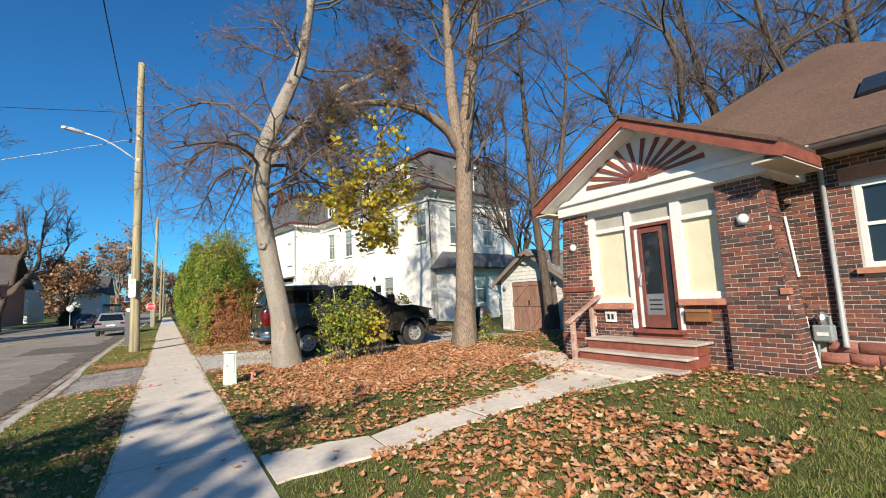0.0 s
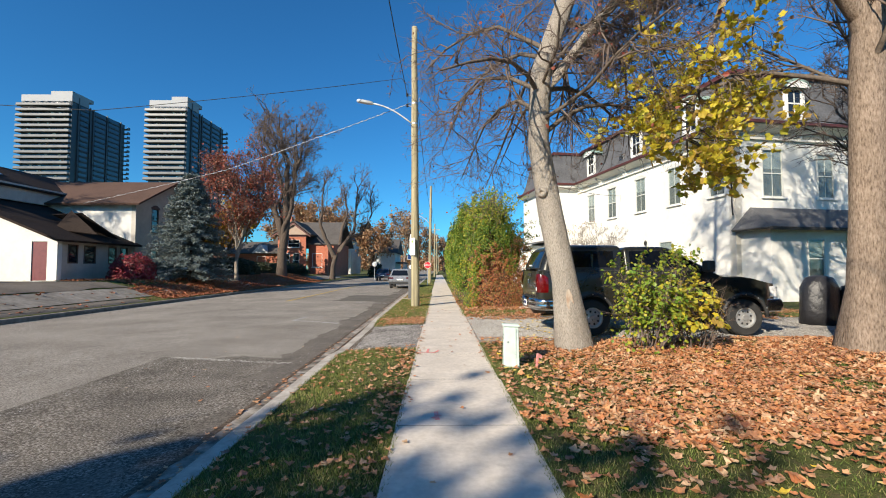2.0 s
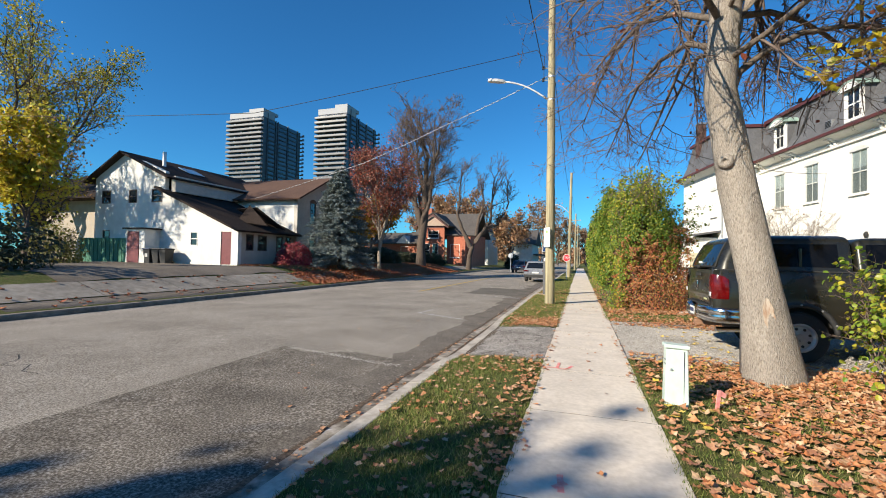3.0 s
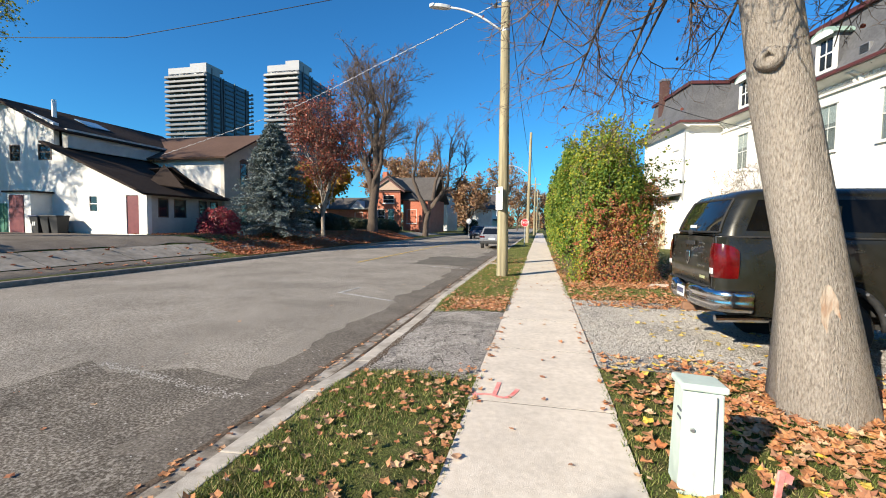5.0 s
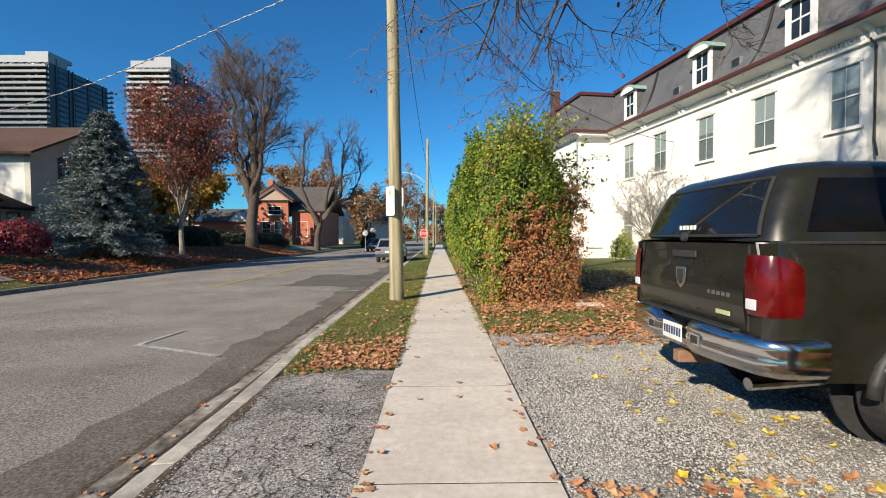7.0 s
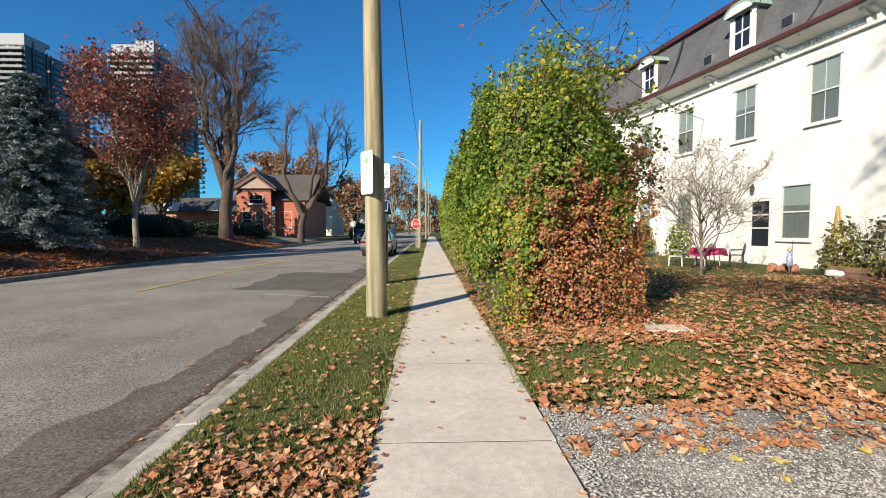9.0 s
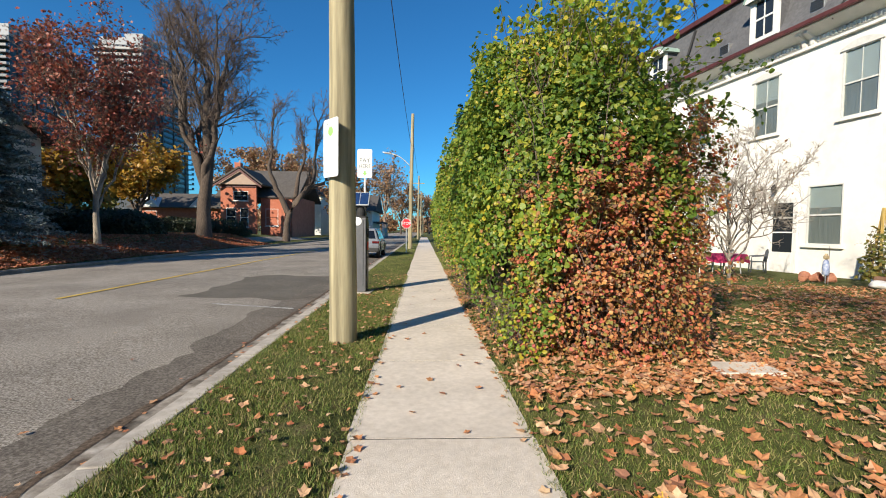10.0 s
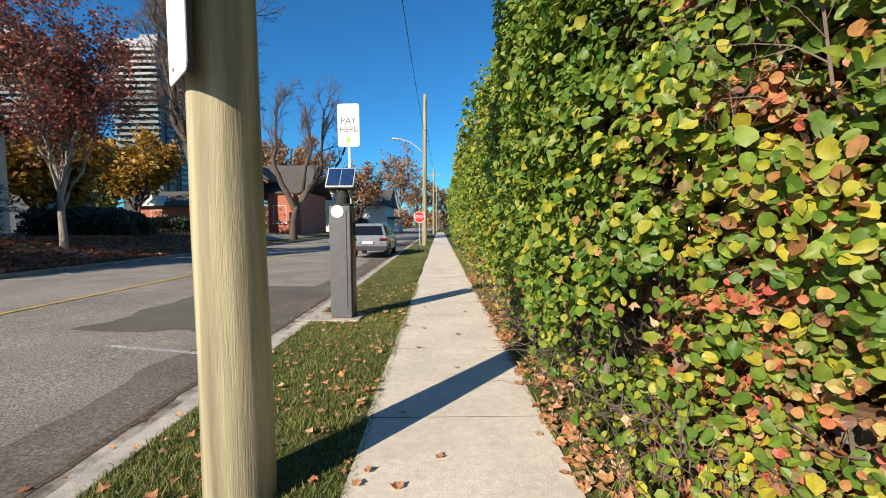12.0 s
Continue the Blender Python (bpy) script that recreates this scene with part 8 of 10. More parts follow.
# hedge along the pavement
def hedge():
    rng = np.random.default_rng(141)
    e = thing("hedge", "tall overgrown green hedge along the pavement with some yellow leaves", "hedge", pose(3.4, 20.9, 0))
    parts_v = [[], [], []]

    def skin(n, y0, y1, depth):
        th = rng.uniform(0.02, np.pi * 0.86, n)
        y = rng.uniform(y0, y1, n)
        c, s = np.cos(th), np.sin(th)
        nn = 2 / 2.8
        front = np.clip((y - 0.0) / 1.3, 0.0, 1) ** 0.5
        bul = np.array([noise.noise((p * 0.9, q * 1.3, 2.0)) + 0.5 * noise.noise((p * 2.6, q * 3.0, 7.0)) for p, q in zip(y, th * 2)])
        hh = (4.3 + 0.4 * np.sin(y * 0.8 + 1) + 0.25 * np.sin(y * 2.9) - 0.012 * y - 0.3 * np.clip(1 - y / 4, 0, 1)) * (0.55 + 0.45 * front)
        k = (1 + 0.2 * bul) * (1 - depth * rng.uniform(0, 1, n) ** 2)
        x = -np.sign(c) * np.abs(c) ** nn * 1.33 * k * (0.6 + 0.4 * front)
        z = np.abs(s) ** nn * hh * k
        x = np.where(x > 0, x * (1 + 0.12 * np.clip(1.6 - np.abs(y - 1.2), 0, 1)), x)
        nor = np.stack([-c * 1.0, -(1 - front) * 1.5, s * 0.7], -1)
        over = 0.17 * np.clip(z - 0.6, 0, 4) * np.clip(y / 2.0, 0, 1)
        return np.stack([x - over, y - 0.4 * (1 - front), z], -1), nor

    for n, y0, y1, size, dep in ((74000, 0, 5.5, 0.062, 0.32), (17000, 5.5, 14, 0.09, 0.25), (10000, 14, 30, 0.13, 0.2)):
        P, nor = skin(n, y0, y1, dep)
        gap = np.array([noise.noise((p[1] * 2.6, p[2] * 2.6, p[0] * 2.6 + 4)) for p in P])
        keep = (P[:, 2] > 0.15 + 0.85 * rng.random(len(P)) ** 1.6) & (gap > -0.27 + 0.15 * rng.normal(size=len(P)) + 0.3 * (P[:, 2] < 0.9))
        P, nor = P[keep], nor[keep]
        tone = np.array([noise.noise((p[1] * 0.8, p[2] * 0.9, 11.0)) + 0.7 * noise.noise((p[1] * 2.4, p[2] * 2.2, 3.0)) for p in P]) + rng.normal(0, 0.28, len(P)) - 0.16 * np.clip(1.4 - P[:, 2], 0, 1.2) + 0.3 * np.clip((4.5 - P[:, 1]) / 3, 0, 1)
        for i, pick in enumerate((tone > -0.24, (tone <= -0.24) & (tone > -0.74), tone <= -0.74)):
            parts_v[i].append(leaves(P[pick], size, rng, nor=unit(nor[pick]) * 1.0 + np.array([-0.25, -0.35, 0.35]), shape=ROUND, faces=ROUND_F, wild=0.75, curl=0.5))
    for i, (m, lab) in enumerate(((GREEN_L, "rounded green leaves"), (LIME_L, "yellowing leaves"), (BRONZE_L, "bronze and rusty leaves"))):
        V, F = joined(parts_v[i])
        bulk("foliage", V, F, m, e, lab, smooth=True)
    n = 330
    y = rng.uniform(-0.2, 29, n) ** 1.0
    y[:200] = rng.uniform(-0.2, 8, 200)
    base = np.stack([np.clip(rng.normal(0.25, 0.4, n), -0.35, 1.2), y, 0 * y], -1)
    tip, _ = skin(n, 0, 29, 0.2)
    tip[:, 1] = y + rng.normal(0, 0.3, n)
    tip *= np.array([0.8, 1, 0.82])
    t = np.linspace(0, 1, 6)[None, :, None]
    P = base[:, None] * (1 - t) + tip[:, None] * t
    P[:, 1:-1] += rng.normal(0, 0.08, (n, 4, 3))
    R = np.linspace(0.013, 0.004, 6)[None].repeat(n, 0)
    q, r = grow(P, R, 10, 0.2, 0.9, 0.05, rng, 0.1, 0.3, 5, 0.6, 0.002)
    q2, r2 = grow(q, r, 3, 0.5, 0.8, 0.05, rng, 0.2, 0.3, 4, 0.6, 0.0015)
    V, F = joined([tubes(P, R, 4), tubes(q, r * 0.6, 3), tubes(q2, r2 * 0.6, 3)])
    bulk("stem_work", V, F, TWIG, e, "grey-brown stems")
    # yellowing shoots, caught dead leaves and bare twigs along the foot
    P, nor = skin(9000, 0.3, 14, 0.12)
    k = (P[:, 2] < 1.25) & (P[:, 0] < -0.4) & (rng.random(len(P)) < 0.85)
    V, F = leaves(P[k], 0.05, rng, nor=unit(nor[k]) + np.array([-0.2, -0.3, 0.4]), shape=ROUND, faces=ROUND_F, wild=0.7, curl=0.6)
    bulk("foot_foliage", V, F, LIME_L, e, "small yellowing leaves")
    P, nor = skin(5200, 0.2, 14, 0.15)
    k = (P[:, 2] < 1.0 + 1.3 * rng.random(len(P)) ** 4) & (P[:, 0] < -0.2)
    V, F = leaves(P[k], 0.075, rng, nor=unit(nor[k]), shape=MAPLE, faces=MAPLE_F, wild=0.8, curl=1.2)
    bulk("dead_foliage", V, F, FALLEN, e, "dead leaves caught in twigs")
    n = 900
    b = np.stack([rng.uniform(-1.3, -0.5, n), rng.uniform(0.0, 7, n), rng.uniform(0.02, 0.55, n)], -1)
    d = unit(rng.normal(size=(n, 3)) * np.array([0.6, 1.0, 0.7]) + np.array([-0.1, 0, 0.35]))
    P = b[:, None] + t * (d * rng.uniform(0.2, 0.6, n)[:, None])[:, None] + rng.normal(0, 0.012, (n, 6, 3))
    V, F = tubes(P, np.linspace(0.004, 0.0018, 6)[None].repeat(n, 0), 3)
    bulk("bare_twig", V, F, TWIG, e, "bare grey twigs")
    # upright sprigs that rise out of the top
    n = 240
    y = rng.uniform(0.0, 9, n)
    y[:90] = rng.uniform(0.1, 2.6, 90)
    b = np.stack([np.clip(rng.normal(-0.2, 0.5, n), -1.0, 1.0), y, 3.15 + 0.55 * np.clip(y, 0, 1)], -1)
    P = b[:, None] + t * np.stack([rng.normal(0.08, 0.38, n), rng.normal(0, 0.35, n), rng.uniform(0.9, 1.95, n)], -1)[:, None] + np.array([0.25, 0, -0.35]) * t ** 2
    V, F = tubes(P, np.linspace(0.006, 0.002, 6)[None].repeat(n, 0), 3)
    bulk("sprig", V, F, TWIG, e)
    # arching shoots over the yard side of the hedge end
    m = 60
    b = np.stack([rng.uniform(0.5, 1.3, m), rng.uniform(-0.2, 1.6, m), rng.uniform(2.2, 3.5, m)], -1)
    d = np.stack([rng.uniform(0.2, 0.75, m), rng.normal(-0.1, 0.25, m), rng.uniform(-0.25, 0.6, m)], -1)
    A = b[:, None] + t * d[:, None] - np.array([0, 0, 0.35]) * t ** 2
    V, F = tubes(A, np.linspace(0.006, 0.002, 6)[None].repeat(m, 0), 3)
    bulk("sprig", V, F, TWIG, e)
    V, F = leaves(along(A, 1700, rng, 0.05, 0.05), 0.06, rng, shape=ROUND, faces=ROUND_F, wild=1.0, curl=0.5)
    bulk("sprig_foliage", V, F, GREEN_L, e, smooth=True)
    Q = along(P, 5200, rng, 0.06, 0.1)
    V, F = leaves(Q, 0.075, rng, shape=ROUND, faces=ROUND_F, wild=1.2)
    bulk("sprig_foliage", V, F, LIME_L, e)
    # dry leaves inside, coloured dark to paint shade into the hedge's gaps
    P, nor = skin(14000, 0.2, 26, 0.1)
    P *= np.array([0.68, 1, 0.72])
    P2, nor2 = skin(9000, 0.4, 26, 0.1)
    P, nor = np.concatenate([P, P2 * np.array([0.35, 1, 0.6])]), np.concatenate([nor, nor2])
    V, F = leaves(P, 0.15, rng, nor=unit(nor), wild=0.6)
    bulk("inner_foliage", V, F, leafmat("shade_dark_inner_leaves", [(0.07, 0.05, 0.03), (0.14, 0.08, 0.045), (0.05, 0.05, 0.02), (0.22, 0.12, 0.07)], 0.1), e, "dry inner leaves darkened as shade in the gaps")


hedge()
shrub("russet_shrub", "russet and orange autumn shrub at the hedge's end", 2.35, 4.8, 20.3, 22.2, 0.0, 2.7, RUSSET, 42000, 0.042, 151, stems=44, shape=ROUND, faces=ROUND_F, power=2.1, deep=0.6, mixw=0.6)
shrub("low_shrub", "small yellow-green shoots below the hedge", 2.2, 2.9, 20.6, 22.4, 0.0, 0.8, LIME_L, 900, 0.06, 152, stems=14)
shrub("lawn_shrub", "yellow-green leafy shrub on the lawn", 4.42, 5.95, 10.6, 12.2, 0.02, 1.72, LIME_L, 3000, 0.062, 153, stems=36, power=2.0, deep=0.7, mixw=0.85, shape=ROUND, faces=ROUND_F)
shrub("maple_shrub", "low maple shoots with bright yellow leaves", 5.3, 6.5, 10.7, 11.9, 0.05, 1.35, YELLOW_L, 560, 0.13, 154, stems=16, shape=MAPLE, faces=MAPLE_F, deep=0.5, low=0.5)
shrub("crimson_shrub", "crimson autumn bush by the white house", -19.2, -16.6, 29.0, 31.4, 0.8, 1.6, CRIMSON_L, 3600, 0.13, 155, stems=40)
shrub("low_hedge", "dark clipped hedge across the street", -26.0, -15.6, 56.0, 58.0, 0.7, 1.5, DARK_L, 14000, 0.16, 156, stems=40, power=6)
shrub("low_hedge", "dark clipped hedge behind the boulevard lawn", -24.0, -17.2, 44.5, 47.5, 0.8, 1.7, DARK_L, 14000, 0.16, 157, stems=40, power=7)
shrub("garden_hedge", "dark shaded garden bushes beside the forecourt", -27.0, -17.5, 10.5, 16.5, 0.6, 2.6, DARK_L, 8000, 0.18, 158, stems=60, power=4)
shrub("garden_bush", "brown-green bush at the fence end", -28.5, -26.2, 20.0, 22.6, 0.8, 2.2, OLIVE_L, 2400, 0.13, 159, stems=40)
shrub("evergreen_bush", "dark green bush by the crossing", -12.2, -9.5, 84, 87, 0, 2.6, DARK_L, 1800, 0.25, 160)
big_bare("yard_tree", "small bare grey ornamental tree before the white building", 9.9, 27.6, 0, 3.9, 0.042, 161, bark=BARK_PALE, twig=TWIG_PALE, stems=9, lean=0.4, least=0.0055, leaf=BRONZE_L, n_leaf=160, l_size=0.07, lev=[(10, 0.42, 0.75, 0.1, 0.15, 0.2, 1.5), (7, 0.5, 0.7, 0.1, 0.2, 0.25, 0.8), (6, 0.5, 0.7, 0.05, 0.2, 0.3, 0.4)])
shrub("shoot", "green shoots at the lawn tree's foot", 9.5, 10.1, 10.9, 11.4, 0.1, 0.9, LIME_L, 220, 0.08, 162, stems=8)
for i, (x, y, h, lf) in enumerate(((14.3, 27.3, 1.5, OLIVE_L), (14.6, 26.2, 1.7, OLIVE_L), (12.6, 33.4, 1.6, GREEN_L), (13.4, 38.5, 1.9, LIME_L), (12.6, 37.4, 1.3, GREEN_L))):
    shrub("garden_plant", "leafy green garden plant by the white building", x - 0.55, x + 0.55, y - 0.6, y + 0.6, 0.25, h, lf, 700, 0.12, 170 + i, stems=16)

# ---- grass ----
def blades(name, label, areas, seed, size=0.034):
    rng = np.random.default_rng(seed)
    Ps = []
    for x0, x1, y0, y1, per in areas:
        n = int((x1 - x0) * (y1 - y0) * per)
        x, y = rng.uniform(x0, x1, n), rng.uniform(y0, y1, n)
        keep = np.array([noise.noise((a * 1.1, b * 1.1, 5)) for a, b in zip(x, y)]) + rng.uniform(-0.45, 0.75, n) > 0
        x, y = x[keep], y[keep]
        drive = (y > 12.75) & (y < 17.75) & (x > WR - 0.1) | (y > 12.2) & (y < 15.85) & (x < WL)
        walkp = (x > 2) & (x < 7.5) & (np.abs(y - (4.95 + 0.06 * (x - 3))) < 0.37) | (x > 7.4) & (x < 9.3) & (y > 4.1) & (y < 8)
        x, y = x[~drive & ~walkp], y[~drive & ~walkp]
        Ps.append(np.stack([x, y, [land(a, b) for a, b in zip(x, y)]], -1))
    P = np.concatenate(Ps)
    n = len(P)
    a = rng.uniform(0, 2 * np.pi, n)
    h = size * rng.uniform(0.5, 1.5, n)
    lean = rng.normal(0, 0.6, (n, 2)) * h[:, None]
    w = np.stack([np.cos(a), np.sin(a), 0 * a], -1) * (0.0035 + 0.0025 * rng.random(n))[:, None]
    tip = P + np.concatenate([lean, h[:, None]], 1)
    V = np.stack([P - w - [0, 0, 0.01], P + w - [0, 0, 0.01], tip], 1).reshape(-1, 3)
    F = np.arange(3 * n).reshape(-1, 3)
    return tagged(bulk(name, V, F, BLADE), label, "grass", kind="stuff")


blades("grass", "short green verge grass", [(KX, WL - 0.01, 3.0, 12.3, 4800), (KX, WL - 0.01, 15.75, 27, 4800), (KX, WL - 0.01, 27, 42, 1100), (KX, WL, 42, 60, 500)], 201)
blades("grass", "short green lawn grass", [(WR + 0.01, 9.2, 3.0, 12.8, 2600), (WR + 0.01, 9.2, 0.6, 3.0, 3600), (9.2, 14, 7.6, 12.8, 900), (WR + 0.01, 4.5, 17.8, 20.5, 3000), (4.5, 15, 17.9, 27, 1000), (4.8, 13, 27, 31, 500), (9.2, 11.0, 1.5, 3.0, 1500)], 202)
blades("grass", "rough grass across the street", [(-15, FKX - 0.25, 24.5, 60, 260), (-20, -15.3, 26, 60, 130), (2.0, 2.4, 20.5, 45, 700)], 203, 0.09)

blades("grass", "grass tufts creeping over the pavement edge", [(WL - 0.03, WL + 0.05, 3.0, 12.2, 3800), (WL - 0.03, WL + 0.05, 15.85, 30, 3800), (WR - 0.05, WR + 0.03, 5.6, 12.7, 3800), (WR - 0.05, WR + 0.03, 17.9, 20.5, 3800)], 204, 0.03)

# ---- fallen leaves ----
def litter(name, label, areas, matl, seed, size, shape=MAPLE, faces=MAPLE_F, lift=0.02, clump=0.8, zf=None, curl=0.75):
    rng = np.random.default_rng(seed)
    Ps = []
    for x0, x1, y0, y1, n in areas:
        x, y = rng.uniform(x0, x1, n), rng.uniform(y0, y1, n)
        if clump:
            g = np.array([noise.noise((a * 0.7, b * 0.7, seed)) + 0.6 * noise.noise((a * 2.1, b * 2.1, seed + 3)) for a, b in zip(x, y)])
            keep = g * clump + rng.uniform(-0.3, 0.9, n) > 0.15
            x, y = x[keep], y[keep]
        Ps.append(np.stack([x, y, [(zf or land)(a, b) for a, b in zip(x, y)]], -1))
    P = np.concatenate(Ps)
    P[:, 2] += lift + rng.uniform(0, 0.03 if curl > 0.5 else 0.008, len(P))
    V, F = leaves(P, size, rng, shape=shape, faces=faces, wild=0.16 if curl > 0.5 else 0.08, curl=curl)
    return tagged(bulk(name, V, F, matl), label, "leaves", kind="stuff")


litter("fallen_leaves", "brown and orange maple leaves scattered over the lawn", [(2.7, 9.0, 5.6, 7.1, 1700), (2.7, 9.0, 7.1, 12.7, 10500), (WR + 0.02, 2.7, 5.6, 12.7, 700), (3.0, 9.2, 7.2, 12.6, 13000), (9.0, 14.0, 8.2, 13.2, 3600), (2.3, 9.3, 2.6, 4.5, 1000), (3.2, 6.0, 1.8, 4.4, 2200), (2.3, 9.3, 0.6, 2.6, 420), (9.3, 11.0, 1.8, 2.8, 160), (2.1, 3.4, 5.3, 5.6, 90), (3.2, 6.2, 5.3, 5.6, 190), (3.0, 6.5, 4.42, 4.72, 200), (2.1, 7.6, 4.6, 5.5, 45), (7.5, 8.3, 4.5, 7.6, 60)], FALLEN, 211, 0.1)
litter("fallen_leaves", "brown maple leaves heaped on the yard", [(WR + 0.05, 5.2, 17.45, 18.2, 760), (WR + 0.05, 5.2, 18.2, 19.5, 420), (WR + 0.05, 5.2, 19.5, 20.9, 2000), (4.5, 15.0, 18.5, 27.5, 14000), (4.5, 13.0, 17.2, 18.5, 900), (2.1, 9.0, 12.6, 13.3, 520), (2.1, 12.0, 16.8, 17.6, 1800), (2.0, 2.35, 20.5, 32, 900), (5.0, 13.0, 27, 31, 900)], FALLEN, 212, 0.1)
litter("fallen_leaves", "curled brown leaves on the verge grass", [(KX + 0.1, WL, 15.85, 17.4, 620), (KX + 0.03, WL, 17.4, 20.6, 260), (KX, WL, 4.0, 12.15, 760), (KX, WL, 11.0, 12.2, 60), (WL - 0.3, WL, 6, 12.4, 260), (KX, WL, 20.6, 30, 520), (-0.5, WL, 15.8, 16.9, 520)], FALLEN, 213, 0.078, clump=0.5)
litter("fallen_leaves", "bright yellow leaves on gravel and lawn", [(2.2, 6.0, 9.6, 13.4, 420), (3.0, 8.0, 11.6, 17.4, 340), (2.1, 4.0, 17.8, 20.4, 8), (2.3, 7.0, 5.0, 9.6, 60)], YELLOW_FALLEN, 214, 0.1, clump=0, curl=0.45)
litter("fallen_leaves", "loose leaves on the pavement", [(WL, WR, 4.0, 27.0, 55), (WR - 0.12, WR + 0.05, 10.0, 27.0, 90), (WL - 0.05, WL + 0.12, 8, 22, 80)], FALLEN, 215, 0.08, lift=0.014, clump=0, zf=lambda x, y: 0.0, curl=0.4)
litter("fallen_leaves", "leaves caught in the gutter", [(KX - 0.5, KX - 0.2, 4, 14, 280), (KX - 0.5, KX - 0.2, 14, 40, 240), (KX + 0.02, KX + 0.2, 12.2, 15.9, 60), (-4.0, -1.2, 6, 24, 60)], FALLEN, 216, 0.06, lift=0.008, curl=0.4, clump=0.4, zf=lambda x, y: -0.1)
litter("fallen_leaves", "carpet of rusty leaves under the boulevard trees", [(-15.2, FKX - 0.2, 26, 56, 13000), (-22, -15.2, 27, 56, 18000), (-15.4, FKX - 0.2, 9, 26, 200)], leafmat("fallen_rusty_leaves", [(0.42, 0.14, 0.06), (0.32, 0.1, 0.05), (0.48, 0.2, 0.09), (0.36, 0.16, 0.09)], 0.1), 217, 0.19, lift=0.04, clump=0.6)


# ---- gravel stones on the drive and apron ----
def pebbles(name, label, areas, seed, matl, zf=None):
    rng = np.random.default_rng(seed)
    o8 = np.array([(1, 0, 0), (-1, 0, 0), (0, 1, 0), (0, -1, 0), (0, 0, 1), (0, 0, -1)], float)
    f8 = np.array([(0, 2, 4), (2, 1, 4), (1, 3, 4), (3, 0, 4), (2, 0, 5), (1, 2, 5), (3, 1, 5), (0, 3, 5)])
    Ps, Ss = [], []
    for x0, x1, y0, y1, n, s in areas:
        x, y = rng.uniform(x0, x1, n), rng.uniform(y0, y1, n)
        keep = np.array([noise.noise((a * 0.9, b * 0.9, seed)) for a, b in zip(x, y)]) + rng.uniform(-0.5, 0.8, n) > 0
        x, y = x[keep], y[keep]
        Ps.append(np.stack([x, y, [(zf(a, b) if zf else land(a, b) + 0.02) for a, b in zip(x, y)]], -1))
        Ss.append(s * rng.uniform(0.5, 1.6, len(x)))
    P, S = np.concatenate(Ps), np.concatenate(Ss)
    n = len(P)
    sh = o8[None] * rng.uniform(0.6, 1.3, (n, 6, 1)) * S[:, None, None] * np.array([1, 1, 0.6])
    a = rng.uniform(0, 6.28, n)
    c, s = np.cos(a)[:, None], np.sin(a)[:, None]
    V = np.stack([sh[..., 0] * c - sh[..., 1] * s, sh[..., 0] * s + sh[..., 1] * c, sh[..., 2]], -1) + P[:, None]
    F = (np.arange(n)[:, None, None] * 6 + f8[None]).reshape(-1, 3)
    return tagged(bulk(name, V.reshape(-1, 3), F, matl), label, "gravel", kind="stuff")


STONES = mat("crushed_stone", [(0.32, 0.3, 0.27), (0.44, 0.415, 0.38), (0.53, 0.505, 0.47), (0.38, 0.345, 0.3), (0.58, 0.56, 0.525), (0.27, 0.25, 0.225)], 30, 0.9, pick="island")
pebbles("gravel_stones", "loose crushed stone on the drive", [(WR + 0.02, 4.6, 12.9, 17.6, 42000, 0.0085), (4.6, 12.5, 12.9, 17.6, 30000, 0.011)], 301, STONES)
pebbles("gravel_stones", "loose grit on the worn drive apron", [(KX + 0.03, WL, 12.2, 15.85, 8000, 0.0055)], 302, STONES)
pebbles("road_grit", "pale loose grit along a road repair seam", [(-4.0 + 0.3 * k, -3.7 + 0.3 * k, 11.62 - 0.055 * k - 0.07, 11.62 - 0.055 * k + 0.07, 110, 0.009) for k in range(8)] + [(-4.0, -3.86, 8.4, 11.6, 240, 0.007), (-3.6, -1.0, 4.5, 13.0, 500, 0.008)], 303, STONES, lambda x, y: road_z(x, y) + 0.006)


# ---- street furniture ----
ALU = mat("pale_aluminium", [(0.6, 0.61, 0.62), (0.7, 0.71, 0.72)], 12, 0.4, metal=0.4)
SIGN_W = mat("white_sign_face", [(0.74, 0.75, 0.73), (0.82, 0.83, 0.81)], 5, 0.45, stain=0.06, sscale=4)
SIGN_G = mat("green_sign_print", [(0.25, 0.55, 0.12), (0.32, 0.62, 0.18)], 8, 0.5)
INK = mat("dark_sign_print", [(0.05, 0.06, 0.07), (0.09, 0.1, 0.11)], 8, 0.6)
WIRE = mat("black_cable", [(0.015, 0.015, 0.016), (0.03, 0.03, 0.032)], 30, 0.6)
WIRE_PALE = mat("bare_twisted_cable", [(0.2, 0.2, 0.21), (0.5, 0.5, 0.52)], 4, 0.5, metal=0.5)


